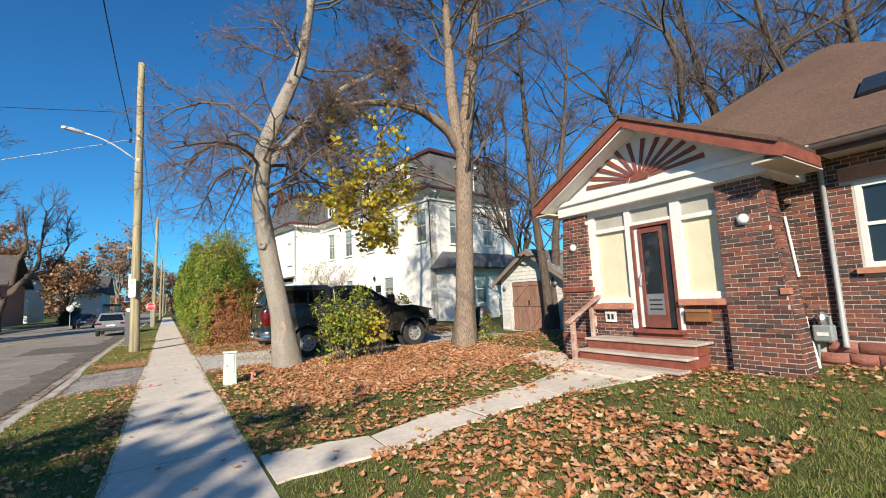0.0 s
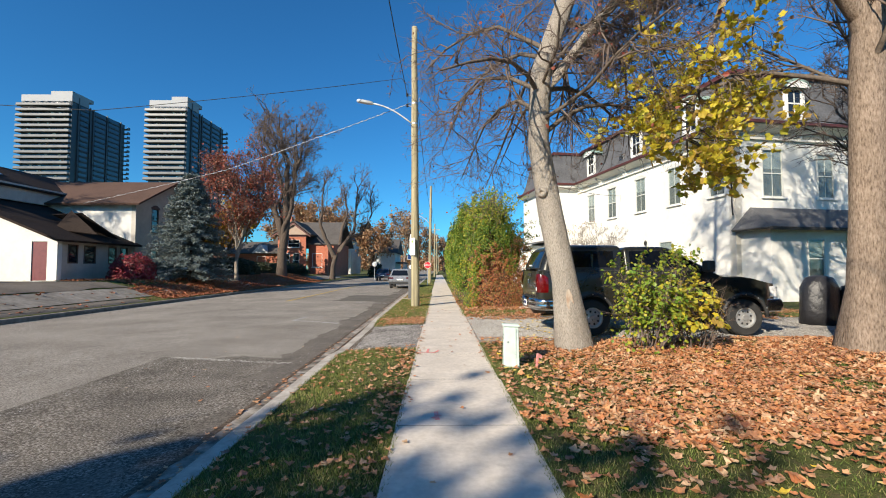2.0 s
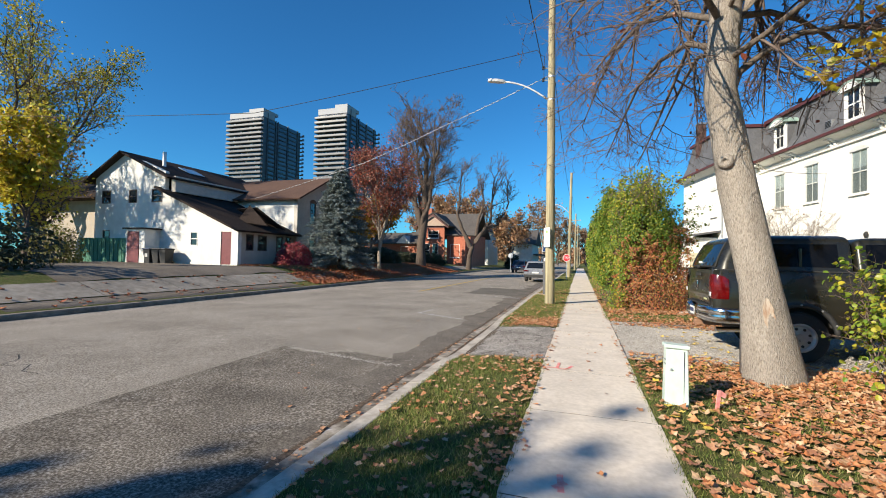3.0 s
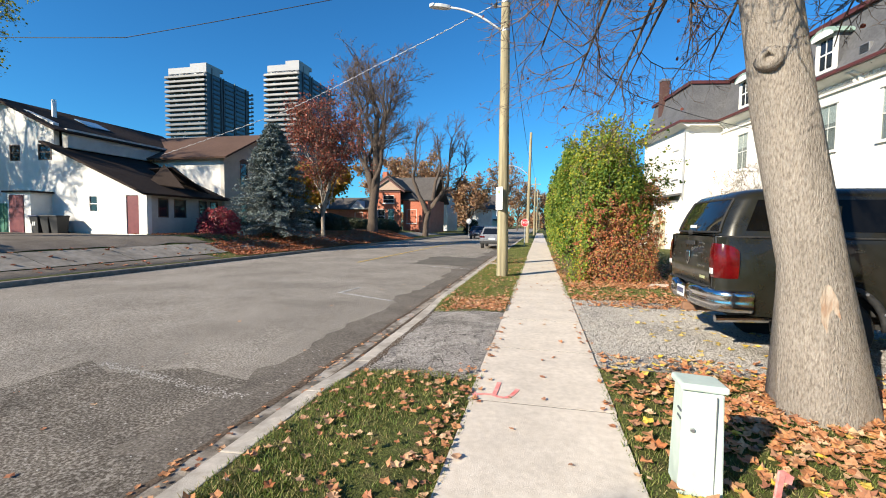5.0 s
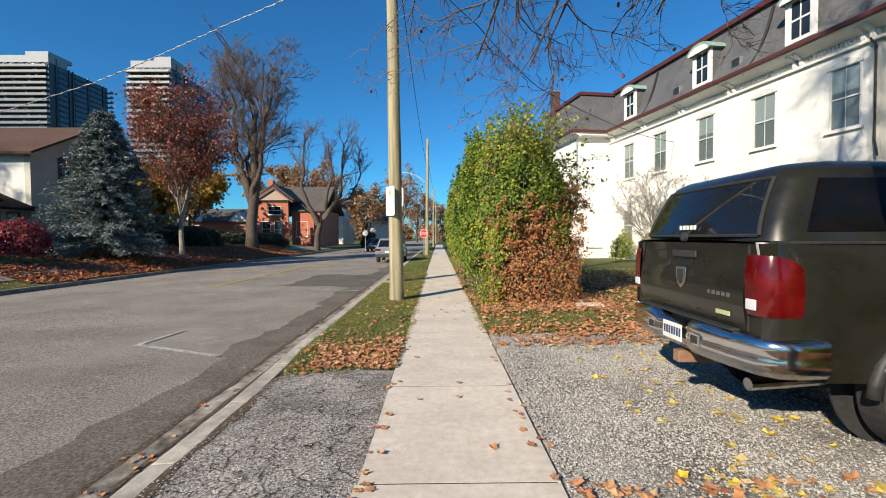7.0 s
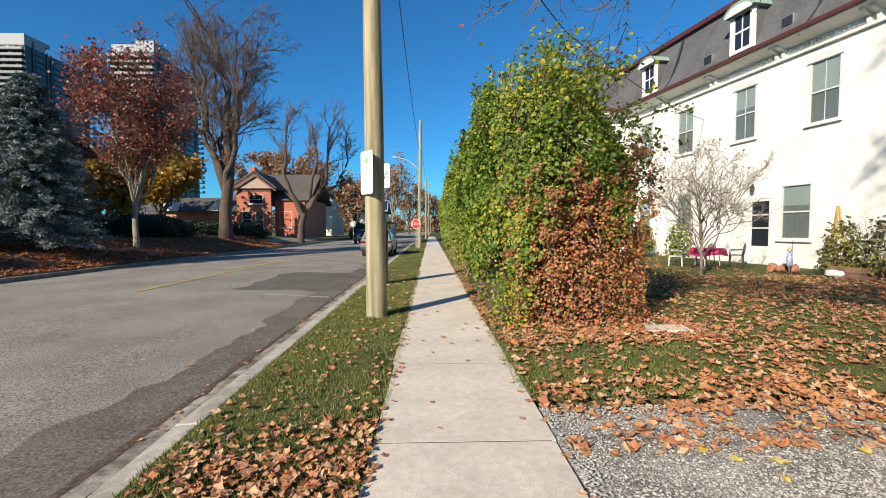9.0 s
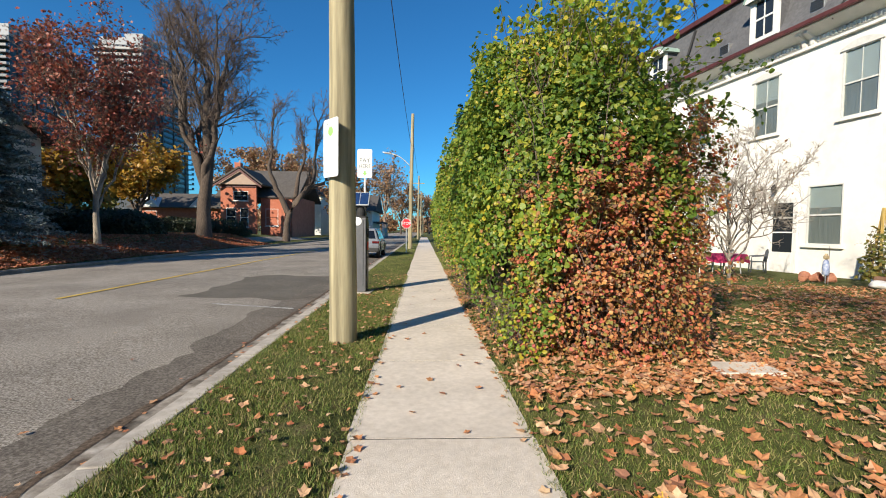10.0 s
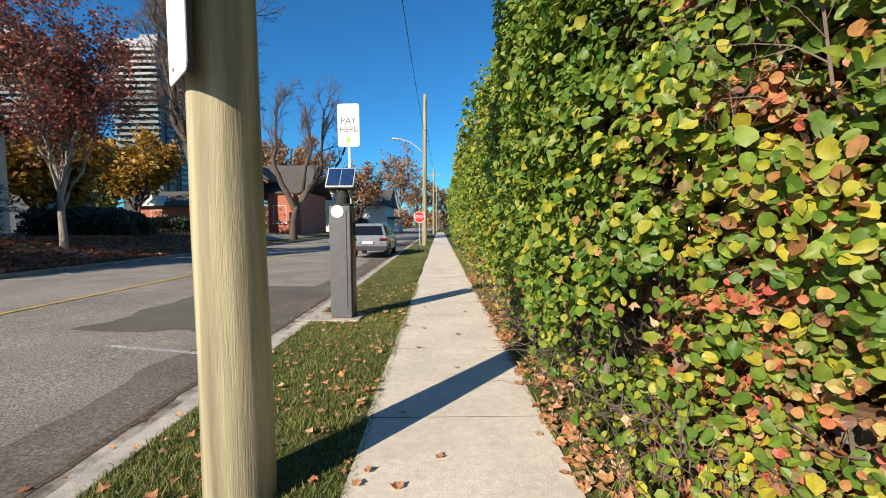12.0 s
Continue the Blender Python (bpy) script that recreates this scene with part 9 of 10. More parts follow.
def lamp_arm(parent, p, tip, rise):
    """A curved bracket with a flat street lamp head, from the pole point p to the tip."""
    p, tip = Vector(p), Vector(tip)
    pts = [p.lerp(tip, k / 8) + UP * rise * math.sin(math.pi * k / 8) for k in range(9)]
    pts = pts[:8]
    a = Mesh().tube(pts, 0.035, 8).ob("lamp_arm", ALU, parent, "curved aluminium lamp arm", smooth=True)
    d = (tip - pts[-1]).normalized()
    h = Mesh(look(pts[-1] - d * 0.05, pts[-1] + d))
    # head along local -z
    prof = [(0.05, 0.0), (0.11, 0.1), (0.15, 0.3), (0.14, 0.6), (0.06, 0.72)]
    rows = []
    for w, s in prof:
        rows += [(-w, 0.05, -s), (w, 0.05, -s), (w * 0.8, -0.05, -s), (-w * 0.8, -0.05, -s)]
    f = [(i * 4 + j, i * 4 + (j + 1) % 4, i * 4 + 4 + (j + 1) % 4, i * 4 + 4 + j) for i in range(4) for j in range(4)]
    h.add(rows, f + [(3, 2, 1, 0), (16, 17, 18, 19)])
    h.ob("lamp_head", ALU, parent, "flat grey street lamp head", bevel=0.015)


def pole(label, base, top, r0, r1, name="utility_pole"):
    e = thing(name, label, "utility pole", pose(*base), group="utility poles")
    d = Vector(top) - Vector(base)
    n = 16
    pts = [(0, 0, -0.3)] + [tuple(d * k / n + Vector((0.006 * math.sin(k * 1.7), 0.006 * math.cos(k * 2.1), 0))) for k in range(n + 1)]
    rs = [r0 + 0.012] + [r0 + (r1 - r0) * k / n for k in range(n + 1)]
    Mesh().tube(pts, rs, 20).ob("shaft", POLE_WOOD, e, smooth=True)
    return e


def cable(label, pts, r=0.012, matl=WIRE, sag=0.0, twist=False):
    """A hanging line through the given points."""
    m, out = Mesh(), []
    for a, b in zip(pts, pts[1:]):
        a, b = Vector(a), Vector(b)
        for k in range(12):
            out.append(a.lerp(b, k / 12) - UP * sag * 4 * (k / 12) * (1 - k / 12))
    out.append(Vector(pts[-1]))
    m.tube(out, r, 5)
    if twist:
        L, q = len(out) * 6, []
        for k in range(L):
            s = k / (L - 1) * (len(out) - 1)
            i = min(int(s), len(out) - 2)
            q.append(out[i].lerp(out[i + 1], s - i) + Vector((0.0, 0.022 * math.cos(k * 1.1), 0.022 * math.sin(k * 1.1))))
        m.tube(q, r * 0.8, 4)
    e = thing("overhead_cable", label, "cable", group="overhead cables")
    m.ob("line", matl, e, smooth=True)
    return e


def at_pole(z):
    return Vector((0.14 - 0.006 * z, 21.65, 1.6 + (z - 1.6) * (1 + 0.003 * z)))


p1 = pole("tall pale wooden utility pole with a street lamp on the verge", (0.14, 21.65, 0), (0.065, 21.65, 12.2), 0.185, 0.12)
B = Vector((0.14, 21.65, 0))
lamp_arm(p1, at_pole(7.75) - B + Vector((-0.1, 0, 0)), Vector((-2.0, 21.6, 8.82)) - B, 0.2)
for z in (8.5, 8.95):
    q = at_pole(z) - B
    Mesh().tube([q + Vector((-0.16, 0, 0)), q + Vector((-0.34, 0, 0.03))], 0.025, 6).ob("bracket", METAL, p1)
    Mesh().lathe([(0.03, -0.07), (0.06, -0.05), (0.045, 0.0), (0.06, 0.05), (0.03, 0.07)], 10, "z", tuple(q + Vector((-0.32, 0, 0.03)))).ob("insulator", BLACK, p1, "dark insulator")
for z in (8.6, 7.75):
    q = at_pole(z) - B
    Mesh().lathe([(0.15, -0.035), (0.152, 0.0), (0.15, 0.035)], 18, "z", tuple(q)).ob("band", METAL, p1, "steel band")
q = at_pole(8.75) - B
Mesh().tube([q + Vector((0.13, -0.03, -0.1)), q + Vector((0.2, -0.03, -0.05)), q + Vector((0.2, -0.03, 0.1))], 0.02, 6).ob("hook", METAL, p1)
sg = thing("pole_sign", "white parking sign with a green mark on the pole", "sign", pose(0.02, 21.44, 2.18, 0, 0, -48))


def board(parent, w, h, matl, r=0.04, t=0.006, name="plate"):
    n = 5
    pts = [(sx * (w / 2 - r) + r * math.cos(a), sz + r * math.sin(a)) for sx, sz, a0 in ((1, r, -90), (1, h - r, 0), (-1, h - r, 90), (-1, r, 180)) for a in (radians(a0 + 90 * k / n) for k in range(n + 1))]
    return Mesh().prism([(p[0], p[1]) for p in pts], "y", -t, 0).ob(name, matl, parent)


def words(text, size, matl, parent, at, name="lettering", label=""):
    """Raised letters on a plate that faces local -y."""
    c = bpy.data.curves.new(name, "FONT")
    c.body, c.size, c.align_x, c.align_y, c.extrude = text, size, "CENTER", "CENTER", 0.001
    o = new(name, c)
    dg = bpy.context.evaluated_depsgraph_get()
    me = bpy.data.meshes.new_from_object(o.evaluated_get(dg))
    bpy.data.objects.remove(o)
    bpy.data.curves.remove(c)
    me.transform(pose(*at, 90, 0, 0))
    me.materials.clear()
    me.materials.append(matl)
    o = new(name, me)
    o.parent = parent
    if label:
        o["label"] = label
    return o


board(sg, 0.36, 0.74, SIGN_W)
Mesh().lathe([(0.06, 0), (0.06, -0.002)], 18, "y", (0, -0.006, 0.58)).ob("print_mark", SIGN_G, sg, "green disc")
for z in (0.06, 0.68):
    Mesh().lathe([(0.012, 0), (0.008, -0.008)], 8, "y", (-0.07, -0.006, z)).ob("bolt", METAL, sg)
Mesh().box(0.02, 0.06, 0.0, 0.05, 0.02, 0.72).ob("backing_channel", INK, sg)

p2 = pole("weathered wooden utility pole with a street lamp farther along", (0.16, 50.0, 0), (0.3, 50.0, 10.6), 0.17, 0.12)
lamp_arm(p2, (0.0, 0, 6.5), (-1.75, 0, 7.5), 0.25)
for i, (y, h) in enumerate(((84, 10.0), (112, 10.0), (146, 10), (190, 10))):
    q = pole("distant wooden utility pole by the street", (0.35 + 0.25 * i, y, 0), (0.45 + 0.25 * i, y, h), 0.16, 0.11)
    Mesh().box(-0.9, 1.0, -0.06, 0.06, h - 1.2, h - 1.08).ob("cross_arm", POLE_WOOD, q)
W0 = at_pole(8.95) + Vector((-0.33, 0, 0.05))
cable("black cable running back along the street over the verge", [tuple(W0), (-0.15, 4.0, 8.9), (0.1, -26, 9.4)], 0.016, sag=0.25)
cable("black cable crossing the street from the pole", [tuple(at_pole(8.5) + Vector((-0.3, 0, 0))), tuple(at_pole(8.9) + Vector((-0.28, -0.1, 0.5))), tuple(at_pole(9.3) + Vector((-0.55, -0.1, 0.35))), (-11.0, 18.3, 7.2), (-21.4, 15.4, 7.0), (-40, 9.9, 9.5)], 0.012, sag=0.06)
cable("pale twisted service cable crossing the street", [tuple(at_pole(8.65) + Vector((-0.15, 0, 0))), (-4.6, 22.6, 7.5), (-9.0, 23.6, 6.3), (-17.3, 25.6, 5.0)], 0.01, WIRE_PALE, 0.03, True)
cable("black service cable to the white building", [tuple(at_pole(8.8) + Vector((0.2, 0, 0))), (2.35, 22.8, 7.6), (4.7, 25.4, 6.75), (10.0, 30.6, 6.6), (15.3, 36.0, 7.2)], 0.014, sag=0.08)
cable("black cable along the street between the poles", [tuple(at_pole(8.4) + Vector((0.14, 0.1, 0))), (0.2, 49.85, 8.15)], 0.014, sag=0.5)
for y0, y1 in ((50, 84), (84, 112), (112, 146), (146, 190)):
    cable("black overhead cable between distant poles", [(0.3, y0, 9.0), (0.55, y1, 9.0)], 0.015, sag=0.5)

# stop sign by the second pole
sp = thing("stop_sign", "red octagonal stop sign on a steel post", "sign", pose(0.1, 44.0, 0))
RED = mat("stop_red", [(0.55, 0.02, 0.03), (0.65, 0.035, 0.045)], 6, 0.4)
Mesh().box(-0.03, 0.03, 0.01, 0.05, -0.1, 2.25).ob("post", METAL, sp)
oct8 = [(0.34 * math.cos(radians(22.5 + 45 * k)), 1.92 + 0.34 * math.sin(radians(22.5 + 45 * k))) for k in range(8)]
Mesh().prism(oct8, "y", -0.006, 0.008).ob("rim", SIGN_W, sp)
Mesh().prism([(x * 0.92, 1.92 + (z - 1.92) * 0.92) for x, z in oct8], "y", -0.009, -0.0062).ob("face", RED, sp)
words("STOP", 0.25, SIGN_W, sp, (0, -0.0105, 1.92))
sp = thing("round_sign", "round white sign on a post across the crossing", "sign", pose(-8.2, 66.0, 0))
Mesh().box(-0.03, 0.03, 0.01, 0.05, -0.1, 2.3).ob("post", METAL, sp)
Mesh().prism([(0.38 * math.cos(radians(22.5 + 45 * k)), 2.2 + 0.38 * math.sin(radians(22.5 + 45 * k))) for k in range(8)], "y", -0.006, 0.008).ob("face", SIGN_W, sp)

# parking pay machine with a solar panel, and its sign
GREYM = mat("dark_grey_machine_paint", [(0.1, 0.1, 0.105), (0.13, 0.13, 0.135)], 12, 0.45, 0.0008, 90, stain=0.1)
PV = mat("solar_cell_blue", [(0.012, 0.03, 0.09), (0.02, 0.05, 0.14)], 12, 0.15, coat=0.5)
pm = thing("pay_machine", "dark grey parking pay machine with a tilted solar panel", "parking machine", pose(-0.31, 26.05, 0.03, 0, 0, -4))
Mesh().box(-0.17, 0.17, 0.0, 0.3, 0, 1.76).ob("cabinet", GREYM, pm, bevel=0.02)
Mesh().box(-0.165, 0.165, 0.01, 0.29, 1.76, 1.79).ob("cap", BLACK, pm, bevel=0.008)
Mesh().box(0.174, 0.182, 0.05, 0.26, 0.1, 1.7).ob("service_door", GREYM, pm, bevel=0.004)
Mesh().box(0.1, 0.112, -0.004, 0.0, 0.15, 1.7).ob("seam", BLACK, pm)
Mesh().box(0.182, 0.2, 0.1, 0.2, 1.3, 1.5).ob("keypad", BLACK, pm, bevel=0.004)
Mesh().box(0.182, 0.19, 0.08, 0.22, 1.0, 1.2).ob("card_slot", RED, pm)
Mesh().lathe([(0.1, 0.0), (0.1, -0.008), (0.092, -0.012)], 28, "y", (-0.03, 0.0, 1.67)).ob("badge", SIGN_W, pm, "white round badge")
Mesh().lathe([(0.11, 1.79), (0.11, 1.9), (0.07, 2.02)], 16, "z", (0.02, 0.14, 0)).ob("panel_mount", BLACK, pm)
T = pose(0.0, 0.12, 2.2, -38, 0, 4)
fr = Mesh(T).box(-0.22, 0.22, -0.02, 0.02, -0.2, 0.2).ob("solar_panel", ALU, pm, "solar panel in an aluminium frame", bevel=0.006)
for a, b in ((-0.2, -0.006), (0.006, 0.2)):
    Mesh(T).box(a, b, -0.026, -0.02, -0.18, 0.18).ob("solar_cell", PV, fr)
Mesh(T).box(-0.21, 0.21, 0.02, 0.07, -0.19, 0.19).ob("panel_back", BLACK, fr)
Mesh().box(-0.55, 0.3, -0.12, 0.45, -0.08, 0.0).ob("concrete_pad", KERB, pm, bevel=0.01)
ps = thing("pay_sign", "white pay here sign with a green arrow on a post", "sign", pose(-0.245, 26.55, 0, 0, 0, -3))
Mesh().box(-0.02, 0.02, 0.005, 0.035, -0.1, 3.45).ob("post", METAL, ps)
pb = Mesh()
bd = board(ps, 0.36, 0.7, SIGN_W)
bd.location = (0, 0, 2.78)
words("PAY", 0.15, INK, ps, (0, -0.008, 3.2))
words("HERE", 0.13, INK, ps, (0, -0.008, 3.06))
Mesh().prism([(-0.025, 2.95), (-0.025, 2.9), (-0.06, 2.9), (0.0, 2.83), (0.06, 2.9), (0.025, 2.9), (0.025, 2.95)], "y", -0.009, -0.0065).ob("arrow", SIGN_G, ps, "green arrow")

# pedestal box and stake by the drive
PED = mat("pale_green_pedestal", [(0.5, 0.6, 0.53), (0.6, 0.69, 0.62)], 8, 0.6, 0.001, 60, stain=0.12, sscale=5)
pd = thing("utility_pedestal", "pale green metal utility pedestal on the lawn edge", "utility box", pose(2.34, 10.5, 0, 0, 0, -3))
m = Mesh()
m.add([(-0.13, -0.13, -0.05), (0.13, -0.13, -0.05), (0.13, 0.13, -0.05), (-0.13, 0.13, -0.05), (-0.115, -0.115, 0.66), (0.115, -0.115, 0.66), (0.115, 0.115, 0.66), (-0.115, 0.115, 0.66)],
      [(3, 2, 1, 0), (4, 5, 6, 7), (0, 1, 5, 4), (1, 2, 6, 5), (2, 3, 7, 6), (3, 0, 4, 7)])
m.ob("case", PED, pd, bevel=0.012)
Mesh(pose(0, 0, 0.66, -3, 2, 0)).box(-0.135, 0.135, -0.135, 0.135, 0.0, 0.045).ob("lid", PED, pd, bevel=0.014)
Mesh().box(0.07, 0.073, -0.131, -0.118, 0.02, 0.64).ob("door_seam", GREYM, pd)
Mesh().lathe([(0.016, 0), (0.012, -0.012)], 8, "y", (-0.06, -0.124, 0.42)).ob("lock", METAL, pd)
for z in (0.47, 0.52):
    Mesh().box(-0.124, -0.114, -0.1, -0.02, z, z + 0.012).ob("vent_slit", INK, pd)
stk = thing("survey_stake", "red painted survey stake in the leaves", "stake", pose(2.74, 10.36, 0, 3, 4, 20))
Mesh().box(-0.02, 0.02, -0.008, 0.008, -0.05, 0.24).ob("stick", SPRAY, stk)
Mesh().prism([(0.02, 0.24), (0.09, 0.2), (0.08, 0.15), (0.02, 0.17)], "y", -0.003, 0.003).ob("ribbon", SPRAY, stk)

# ---- yard by the white building ----
PLASTIC = mat("white_plastic", [(0.72, 0.72, 0.7), (0.8, 0.8, 0.78)], 8, 0.5)


def garden_chair(label, m, matl):
    e = thing("garden_chair", label, "chair", m, group="garden chairs")
    Mesh().box(-0.25, 0.25, -0.24, 0.24, 0.4, 0.43).ob("seat", matl, e, bevel=0.012)
    for x, y in ((-0.24, -0.22), (0.24, -0.22), (-0.24, 0.22), (0.24, 0.22)):
        Mesh().tube([(x * 1.08, y * 1.1, 0), (x, y, 0.42)], [0.02, 0.03], 6).ob("leg", matl, e)
    b = Mesh()
    for k in range(6):
        b.tube([(-0.22 + 0.088 * k, 0.23, 0.43), (-0.24 + 0.088 * k + 0.1 * (0.5 - k / 5), 0.3, 0.86)], 0.016, 5)
        b.tube([(-0.22 + 0.088 * k, 0.235, 0.46), (-0.22 + 0.088 * min(5, k + 1.6), 0.3, 0.8)], 0.012, 5)
    b.tube([(-0.24, 0.23, 0.43), (-0.22, 0.29, 0.8), (0, 0.31, 0.9), (0.22, 0.29, 0.8), (0.24, 0.23, 0.43)], 0.024, 6)
    b.ob("backrest", matl, e, smooth=True)
    for s in (-1, 1):
        Mesh().tube([(s * 0.25, -0.24, 0.42), (s * 0.27, -0.22, 0.62), (s * 0.27, 0.24, 0.66)], 0.022, 6).ob("armrest", matl, e)
    return e


garden_chair("white plastic garden chair with a lattice back", pose(11.2, 31.3, 0.03, 0, 0, 60), PLASTIC)
garden_chair("dark grey garden chair by the table", pose(14.2, 31.9, 0.03, 0, 0, -120), INK)
garden_chair("dark grey garden chair by the table", pose(13.3, 32.6, 0.03, 0, 0, -160), INK)
tb = thing("garden_table", "round garden table in the yard", "table", pose(12.6, 31.4, 0.03))
Mesh().lathe([(0.6, 0.7), (0.6, 0.73)], 24).ob("tabletop", PLASTIC, tb)
for a in range(4):
    Mesh().tube([(0.45 * math.cos(a * 1.571 + 0.8), 0.45 * math.sin(a * 1.571 + 0.8), 0), (0.4 * math.cos(a * 1.571 + 0.8), 0.4 * math.sin(a * 1.571 + 0.8), 0.7)], 0.02, 6).ob("leg", PLASTIC, tb)
tc = thing("tablecloth", "crimson cloth on the garden table", "tablecloth", pose(12.6, 31.4, 0.03))
m = Mesh()
N = 40
ring = lambda r, z, w: [(r * (1 + w * math.sin(7 * 2 * math.pi * k / N)) * math.cos(2 * math.pi * k / N), r * (1 + w * math.sin(7 * 2 * math.pi * k / N)) * math.sin(2 * math.pi * k / N), z + w * 0.6 * math.sin(3.0 * 2 * math.pi * k / N)) for k in range(N)]
rows = ring(0.3, 0.738, 0) + ring(0.61, 0.737, 0) + ring(0.64, 0.7, 0.02) + ring(0.69, 0.45, 0.07)
m.add(rows, [(j * N + k, j * N + (k + 1) % N, j * N + N + (k + 1) % N, j * N + N + k) for j in range(3) for k in range(N)] + [tuple(range(N))])
m.ob("cloth", mat("crimson_cloth", [(0.5, 0.02, 0.1), (0.6, 0.05, 0.15)], 5, 0.85), tc, smooth=True)
PLANTER = mat("brown_planter_wood", [(0.17, 0.09, 0.06), (0.26, 0.15, 0.1)], 5, 0.85, 0.004, 30, stretch=(0.5, 4, 4))
for x, y, w in ((14.9, 26.9, 2.2),):
    pt = thing("planter_box", "low brown wooden planter box with soil", "planter", pose(x, y, 0.02, 0, 0, 8.9))
    for a, b, c, d in ((-w / 2, w / 2, -0.45, -0.41), (-w / 2, w / 2, 0.41, 0.45), (-w / 2, -w / 2 + 0.04, -0.41, 0.41), (w / 2 - 0.04, w / 2, -0.41, 0.41)):
        for z in (0.0, 0.19):
            Mesh().box(a, b, c, d, z, z + 0.18).ob("plank", PLANTER, pt, bevel=0.006)
    Mesh().box(-w / 2 + 0.04, w / 2 - 0.04, -0.41, 0.41, 0.0, 0.3).ob("soil", BARK_DARK, pt)
ez = thing("plant_frame", "yellow wooden plant frame in the planter", "plant frame", pose(14.2, 27.3, 0.3))
YW = mat("yellow_wood", [(0.62, 0.42, 0.12), (0.7, 0.5, 0.18)], 6, 0.7)
for a, b in (((-0.14, 0, 0), (-0.02, 0.1, 2.0)), ((0.3, 0.02, 0), (0.02, 0.1, 2.0)), ((0.1, 0.5, 0), (0, 0.12, 1.95))):
    Mesh().tube([a, b], 0.035, 4).ob("slat", YW, ez)
orn = thing("garden_ornament", "small blue and white garden ornament on a pole", "ornament", pose(13.35, 28.2, 0.05) @ Matrix.Scale(0.75, 4))
Mesh().tube([(0.12, 0, -0.05), (0.12, 0, 1.5)], 0.012, 6).ob("pole", METAL, orn)
Mesh().lathe([(0.02, 0.3), (0.12, 0.36), (0.13, 0.6), (0.1, 0.85), (0.06, 0.95)], 14).ob("body", mat("ornament_blue", [(0.1, 0.18, 0.45), (0.6, 0.65, 0.75)], 9, 0.5), orn, smooth=True)
Mesh().lathe([(0.015, 0.0), (0.02, 0.3)], 8).ob("stem", METAL, orn)
Mesh().lathe([(0.02, 0.95), (0.09, 1.0), (0.1, 1.08), (0.03, 1.2)], 14).ob("cap", mat("ornament_tan", [(0.6, 0.45, 0.25), (0.7, 0.55, 0.32)], 9, 0.6), orn, smooth=True)
sl = thing("stepping_slab", "broken pale concrete slab in the leaves", "slab", kind="structure")
Mesh().slab([(4.2, 20.02, 0.1), (4.92, 19.98, 0.11), (4.95, 20.34, 0.115), (4.4, 20.4, 0.105)], 0.12).ob("slab_piece", CONCRETE, sl, bevel=0.012)
wl = thing("wall_lamp", "dark lantern on the white wall above the door", "lamp", WB @ pose(-0.02, 7.35, 3.2, 0, 0, -90))
Mesh().lathe([(0.05, -0.02), (0.09, 0.12), (0.1, 0.22), (0.03, 0.32)], 8, "z", (0, -0.13, 0)).ob("lantern", BLACK, wl)
Mesh().tube([(0, 0.0, 0.15), (0, -0.08, 0.36), (0, -0.13, 0.32)], 0.015, 6).ob("bracket", BLACK, wl)
# covered bins and clutter between truck and shed
TARP = mat("black_plastic_tarp", [(0.014, 0.014, 0.016), (0.03, 0.03, 0.034)], 4, 0.35, 0.03, 6)
for x, y, h, w in ((12.15, 15.6, 1.4, 0.5), (12.95, 15.4, 1.15, 0.4)):
    cv = thing("covered_grill", "grill under a black plastic cover by the shed", "covered grill", pose(x, y, 0.03))
    prof = [(w * 1.02, 0.0), (w, h * 0.3), (w * 0.95, h * 0.75), (w * 0.7, h * 0.95), (w * 0.25, h)]
    m = Mesh()
    m.lathe(prof, 18)
    m.v = [(x + 0.04 * noise.noise((x * 4, y * 4, z * 3)), y * 0.8 + 0.04 * noise.noise((x * 4, z * 4, y * 3)), z) for x, y, z in m.v]
    m.ob("cover", TARP, cv, smooth=True)
for k, (x, y, a) in enumerate(((13.55, 28.75, 20), (13.75, 28.5, 70), (13.3, 28.9, 120))):
    lg = thing("clay_pot", "tipped terracotta pot by the white wall", "pot", pose(x, y, 0.16, 70, 0, a), group="pots")
    Mesh().lathe([(0.1, -0.12), (0.14, 0.1), (0.16, 0.1), (0.16, 0.14), (0.13, 0.14), (0.1, -0.08)], 14).ob("pot", TERRA, lg)
bagm = Mesh().lathe([(0.2, 0), (0.34, 0.08), (0.28, 0.2), (0.06, 0.24)], 12)
bagm.v = [(x * 1.4 + 0.06 * noise.noise((x * 6, y * 6, 1)), y + 0.06 * noise.noise((x * 6, y * 6, 4)), z + 0.05 * noise.noise((x * 7, y * 7, 9))) for x, y, z in bagm.v]
bg = thing("plastic_bag", "crumpled white plastic bag by the planter", "bag", pose(14.0, 27.0, 0.05))
bagm.ob("bag", PLASTIC, bg, smooth=True)


# ---- bricks of the cottage ----
BM = bpy.data.meshes.new("brick")
BM.from_pydata([(x, y, z) for z in (0, 1) for y in (0, 1) for x in (0, 1)], [], [(0, 1, 5, 4), (2, 6, 7, 3), (0, 4, 6, 2), (1, 3, 7, 5), (0, 2, 3, 1), (4, 5, 7, 6)])
BM.materials.append(BRICK_PIECE)
rb = random.Random(77)
loose, single = Mesh(), 0


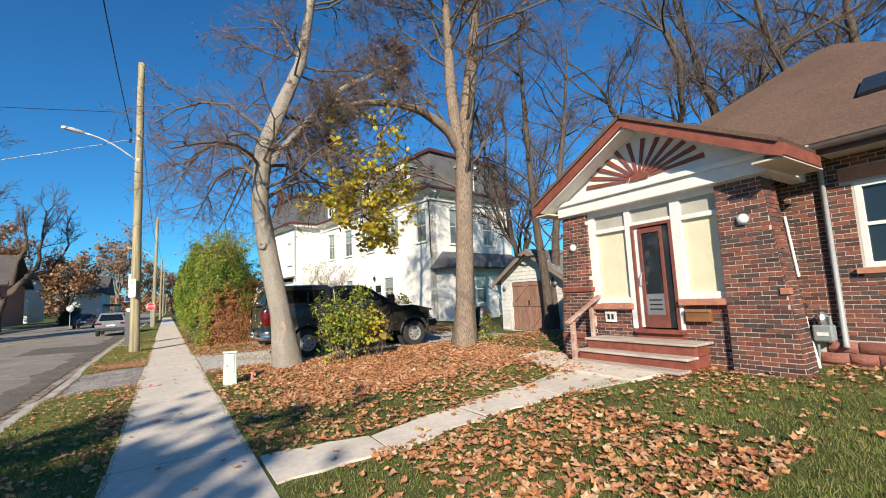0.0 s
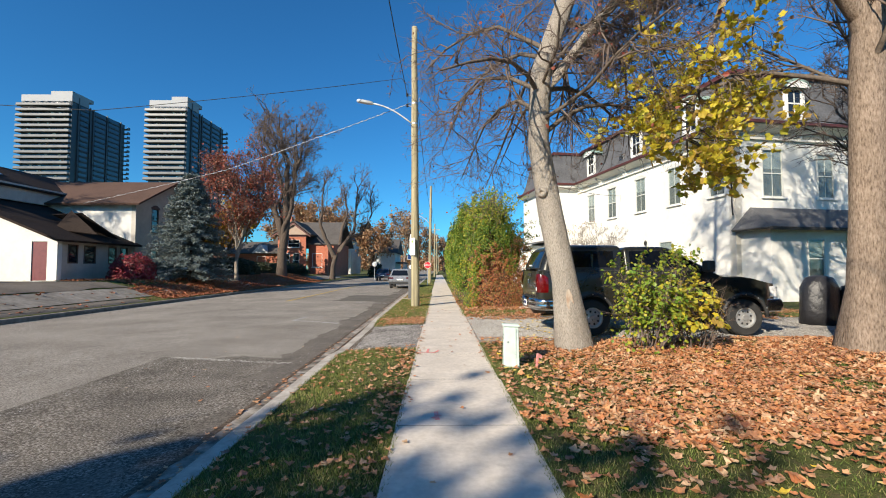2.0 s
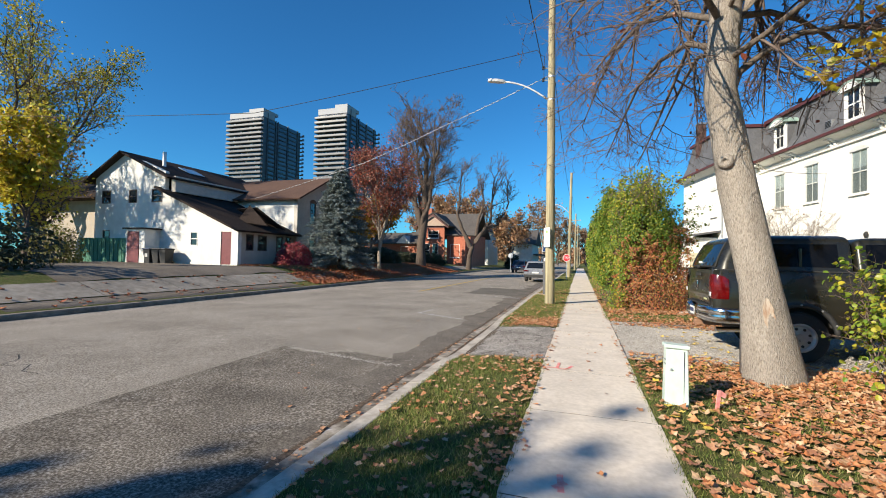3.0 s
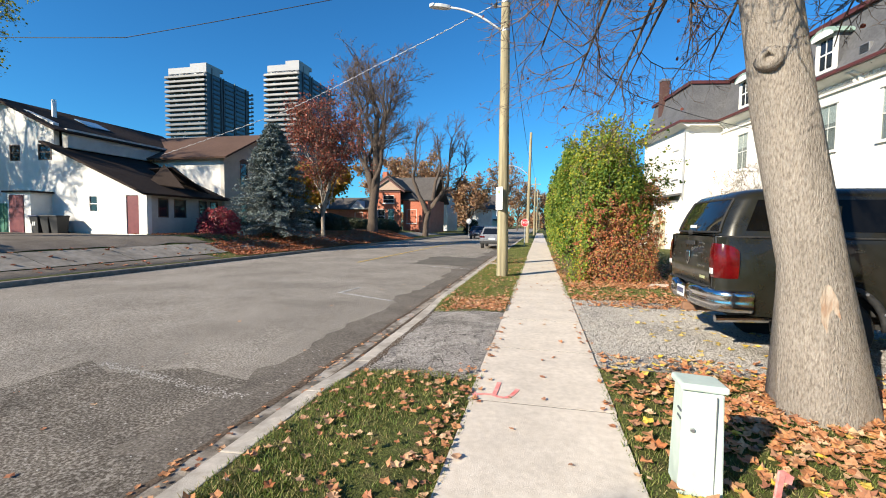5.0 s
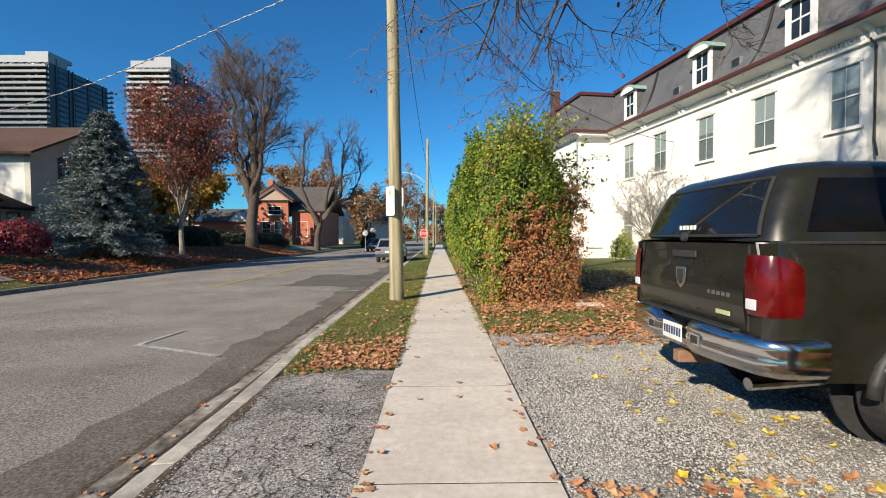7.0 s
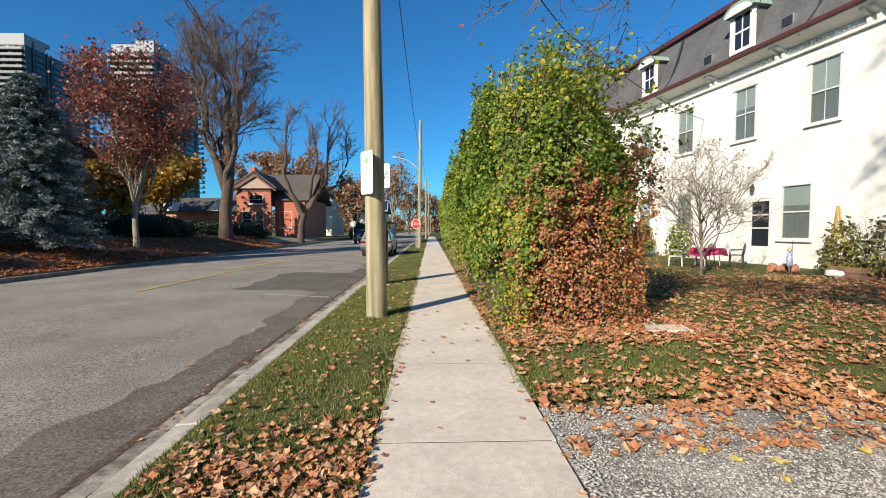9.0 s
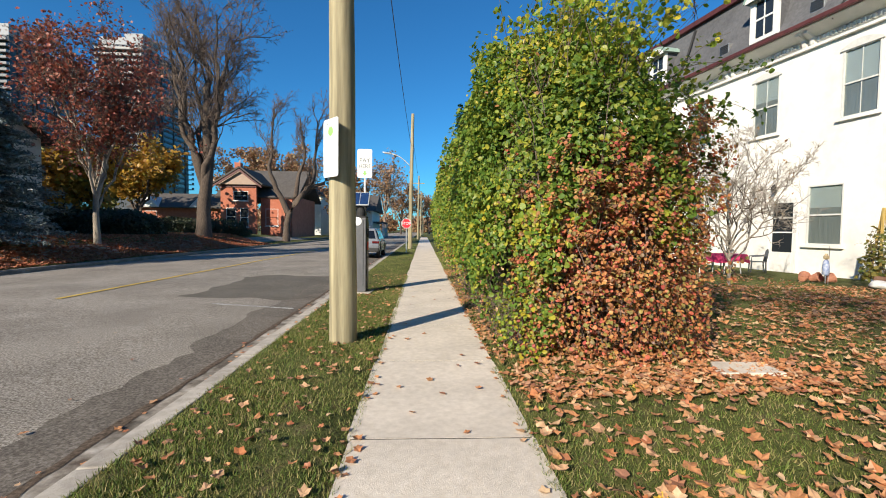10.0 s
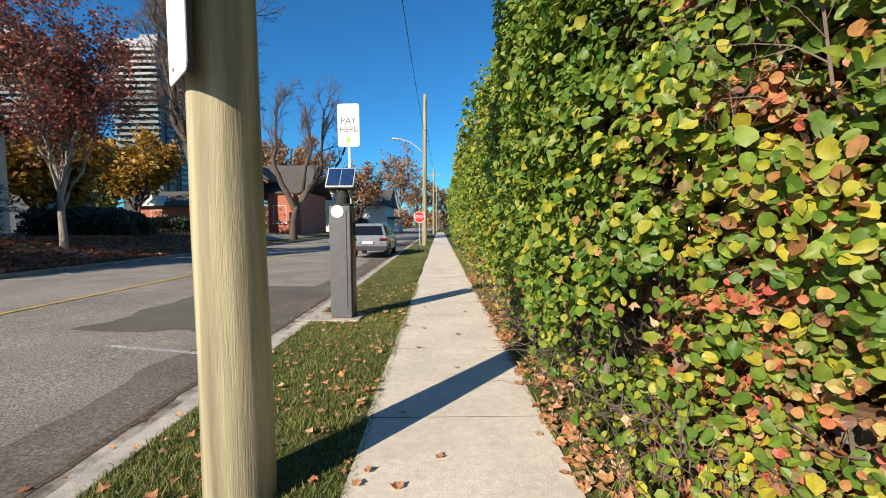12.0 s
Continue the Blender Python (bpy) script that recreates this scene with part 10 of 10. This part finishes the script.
def course(T, z, u0, u1, odd, pieces):
    """One course of bricks along local x, faces at y = 0 looking to -y."""
    global single
    u = u0 - (0.11 if odd else 0.0)
    while u < u1 - 0.02:
        a, b = max(u, u0), min(u + 0.21, u1)
        if b - a > 0.03:
            dy = rb.uniform(0.0, 0.007)
            M = T @ pose(a + 0.003, dy, z + rb.uniform(-0.002, 0.002), 0, 0, rb.uniform(-0.5, 0.5))
            if pieces and single < 300:
                o = new("brick", BM)
                o.parent = cottage
                o.matrix_basis = M @ Matrix.Diagonal((b - a - 0.006, 0.06, 0.062, 1))
                single += 1
            else:
                loose.T = M
                loose.box(0, b - a - 0.006, 0, 0.06, 0, 0.062)
        u += 0.22


def brick_face(T, z0, z1, left, right, holes=(), pieces=False):
    """Running bond between two edges given as functions of height."""
    k, z = 0, z0
    while z + 0.065 <= z1 + 0.01:
        spans = [(left(z), right(z))]
        for ha, hb, za, zb in holes:
            if za - 0.06 < z < zb:
                spans = [s for a, b in spans for s in (((a, min(b, ha)), (max(a, hb), b)) if hb > a and ha < b else ((a, b),))]
        for a, b in spans:
            if b > a:
                course(T, z, a, b, k % 2, pieces)
        k += 1
        z += 0.075


TP = pose(PX, 0, 0, 0, 0, -90)  # local x = -y
brick_face(TP, 0.02, 3.42, lambda z: -(7.58 - 0.3 * z / 3.42), lambda z: -6.62, pieces=True)
brick_face(pose(DX, 0, 0, 0, 0, -90), 0.6, 1.22, lambda z: -6.63, lambda z: -5.62, pieces=True)
brick_face(pose(DX, 0, 0, 0, 0, -90), 0.02, 1.28, lambda z: -4.68, lambda z: -3.82, pieces=True)
brick_face(TP, 0.02, 3.42, lambda z: -3.83, lambda z: -(2.82 + 0.3 * z / 3.42), pieces=True)
# battered side of the pier, looking to -y, and the inner sides of both piers
B_ANG = math.degrees(math.atan(0.3 / 3.42))
brick_face(pose(0, 2.803, 0) @ pose(0, 0, 0, -B_ANG, 0, 0), 0.02, 3.44, lambda z: PX + 0.01, lambda z: PX + 0.49)
brick_face(pose(0, 6.625, 0), 0.02, 3.42, lambda z: PX + 0.01, lambda z: PX + 0.14)
brick_face(pose(0, 7.597, 0, 0, 0, 180) @ pose(0, 0, 0, -B_ANG, 0, 0), 0.02, 3.44, lambda z: -(PX + 0.58), lambda z: -(PX + 0.01))
brick_face(T_MAIN @ pose(0, -0.012, 0), 0.62, 3.8, lambda z: -0.9, lambda z: 3.5, [(0.5, 1.58, 1.7, 3.29), (0.35, 1.75, 3.26, 3.53)])
loose.T = None
bw = loose.ob("brickwork", BRICK, cottage, "red-brown brick courses", fix=False)
bw["kind"] = "stuff"
# rough red foundation stones
ST = []
rs = random.Random(5)
for i in range(5):
    m = Mesh()
    n = 4
    pts, f = [], []
    for j in range(n + 1):
        for k in range(n + 1):
            e = 0.0 if 0 < j < n and 0 < k < n else 0.25
            pts.append((j / n, -1.0 * (0.7 + 0.6 * rs.random()) if not e else -0.15, k / n))
    f = [(j * (n + 1) + k, (j + 1) * (n + 1) + k, (j + 1) * (n + 1) + k + 1, j * (n + 1) + k + 1) for j in range(n) for k in range(n)]
    me = bpy.data.meshes.new("stone")
    me.from_pydata(pts, [], f)
    me.polygons.foreach_set("use_smooth", [True] * len(f))
    me.materials.append(STONE_RED)
    ST.append(me)
for row in range(3):
    u = -0.35 + 0.12 * row
    while u < 3.4:
        w = rs.uniform(0.28, 0.5)
        o = new("stone", rs.choice(ST))
        o.parent = cottage
        o.matrix_basis = T_MAIN @ pose(u + 0.006, -0.01, 0.005 + 0.2 * row) @ Matrix.Diagonal((w - 0.015, 0.07, 0.19, 1))
        u += w
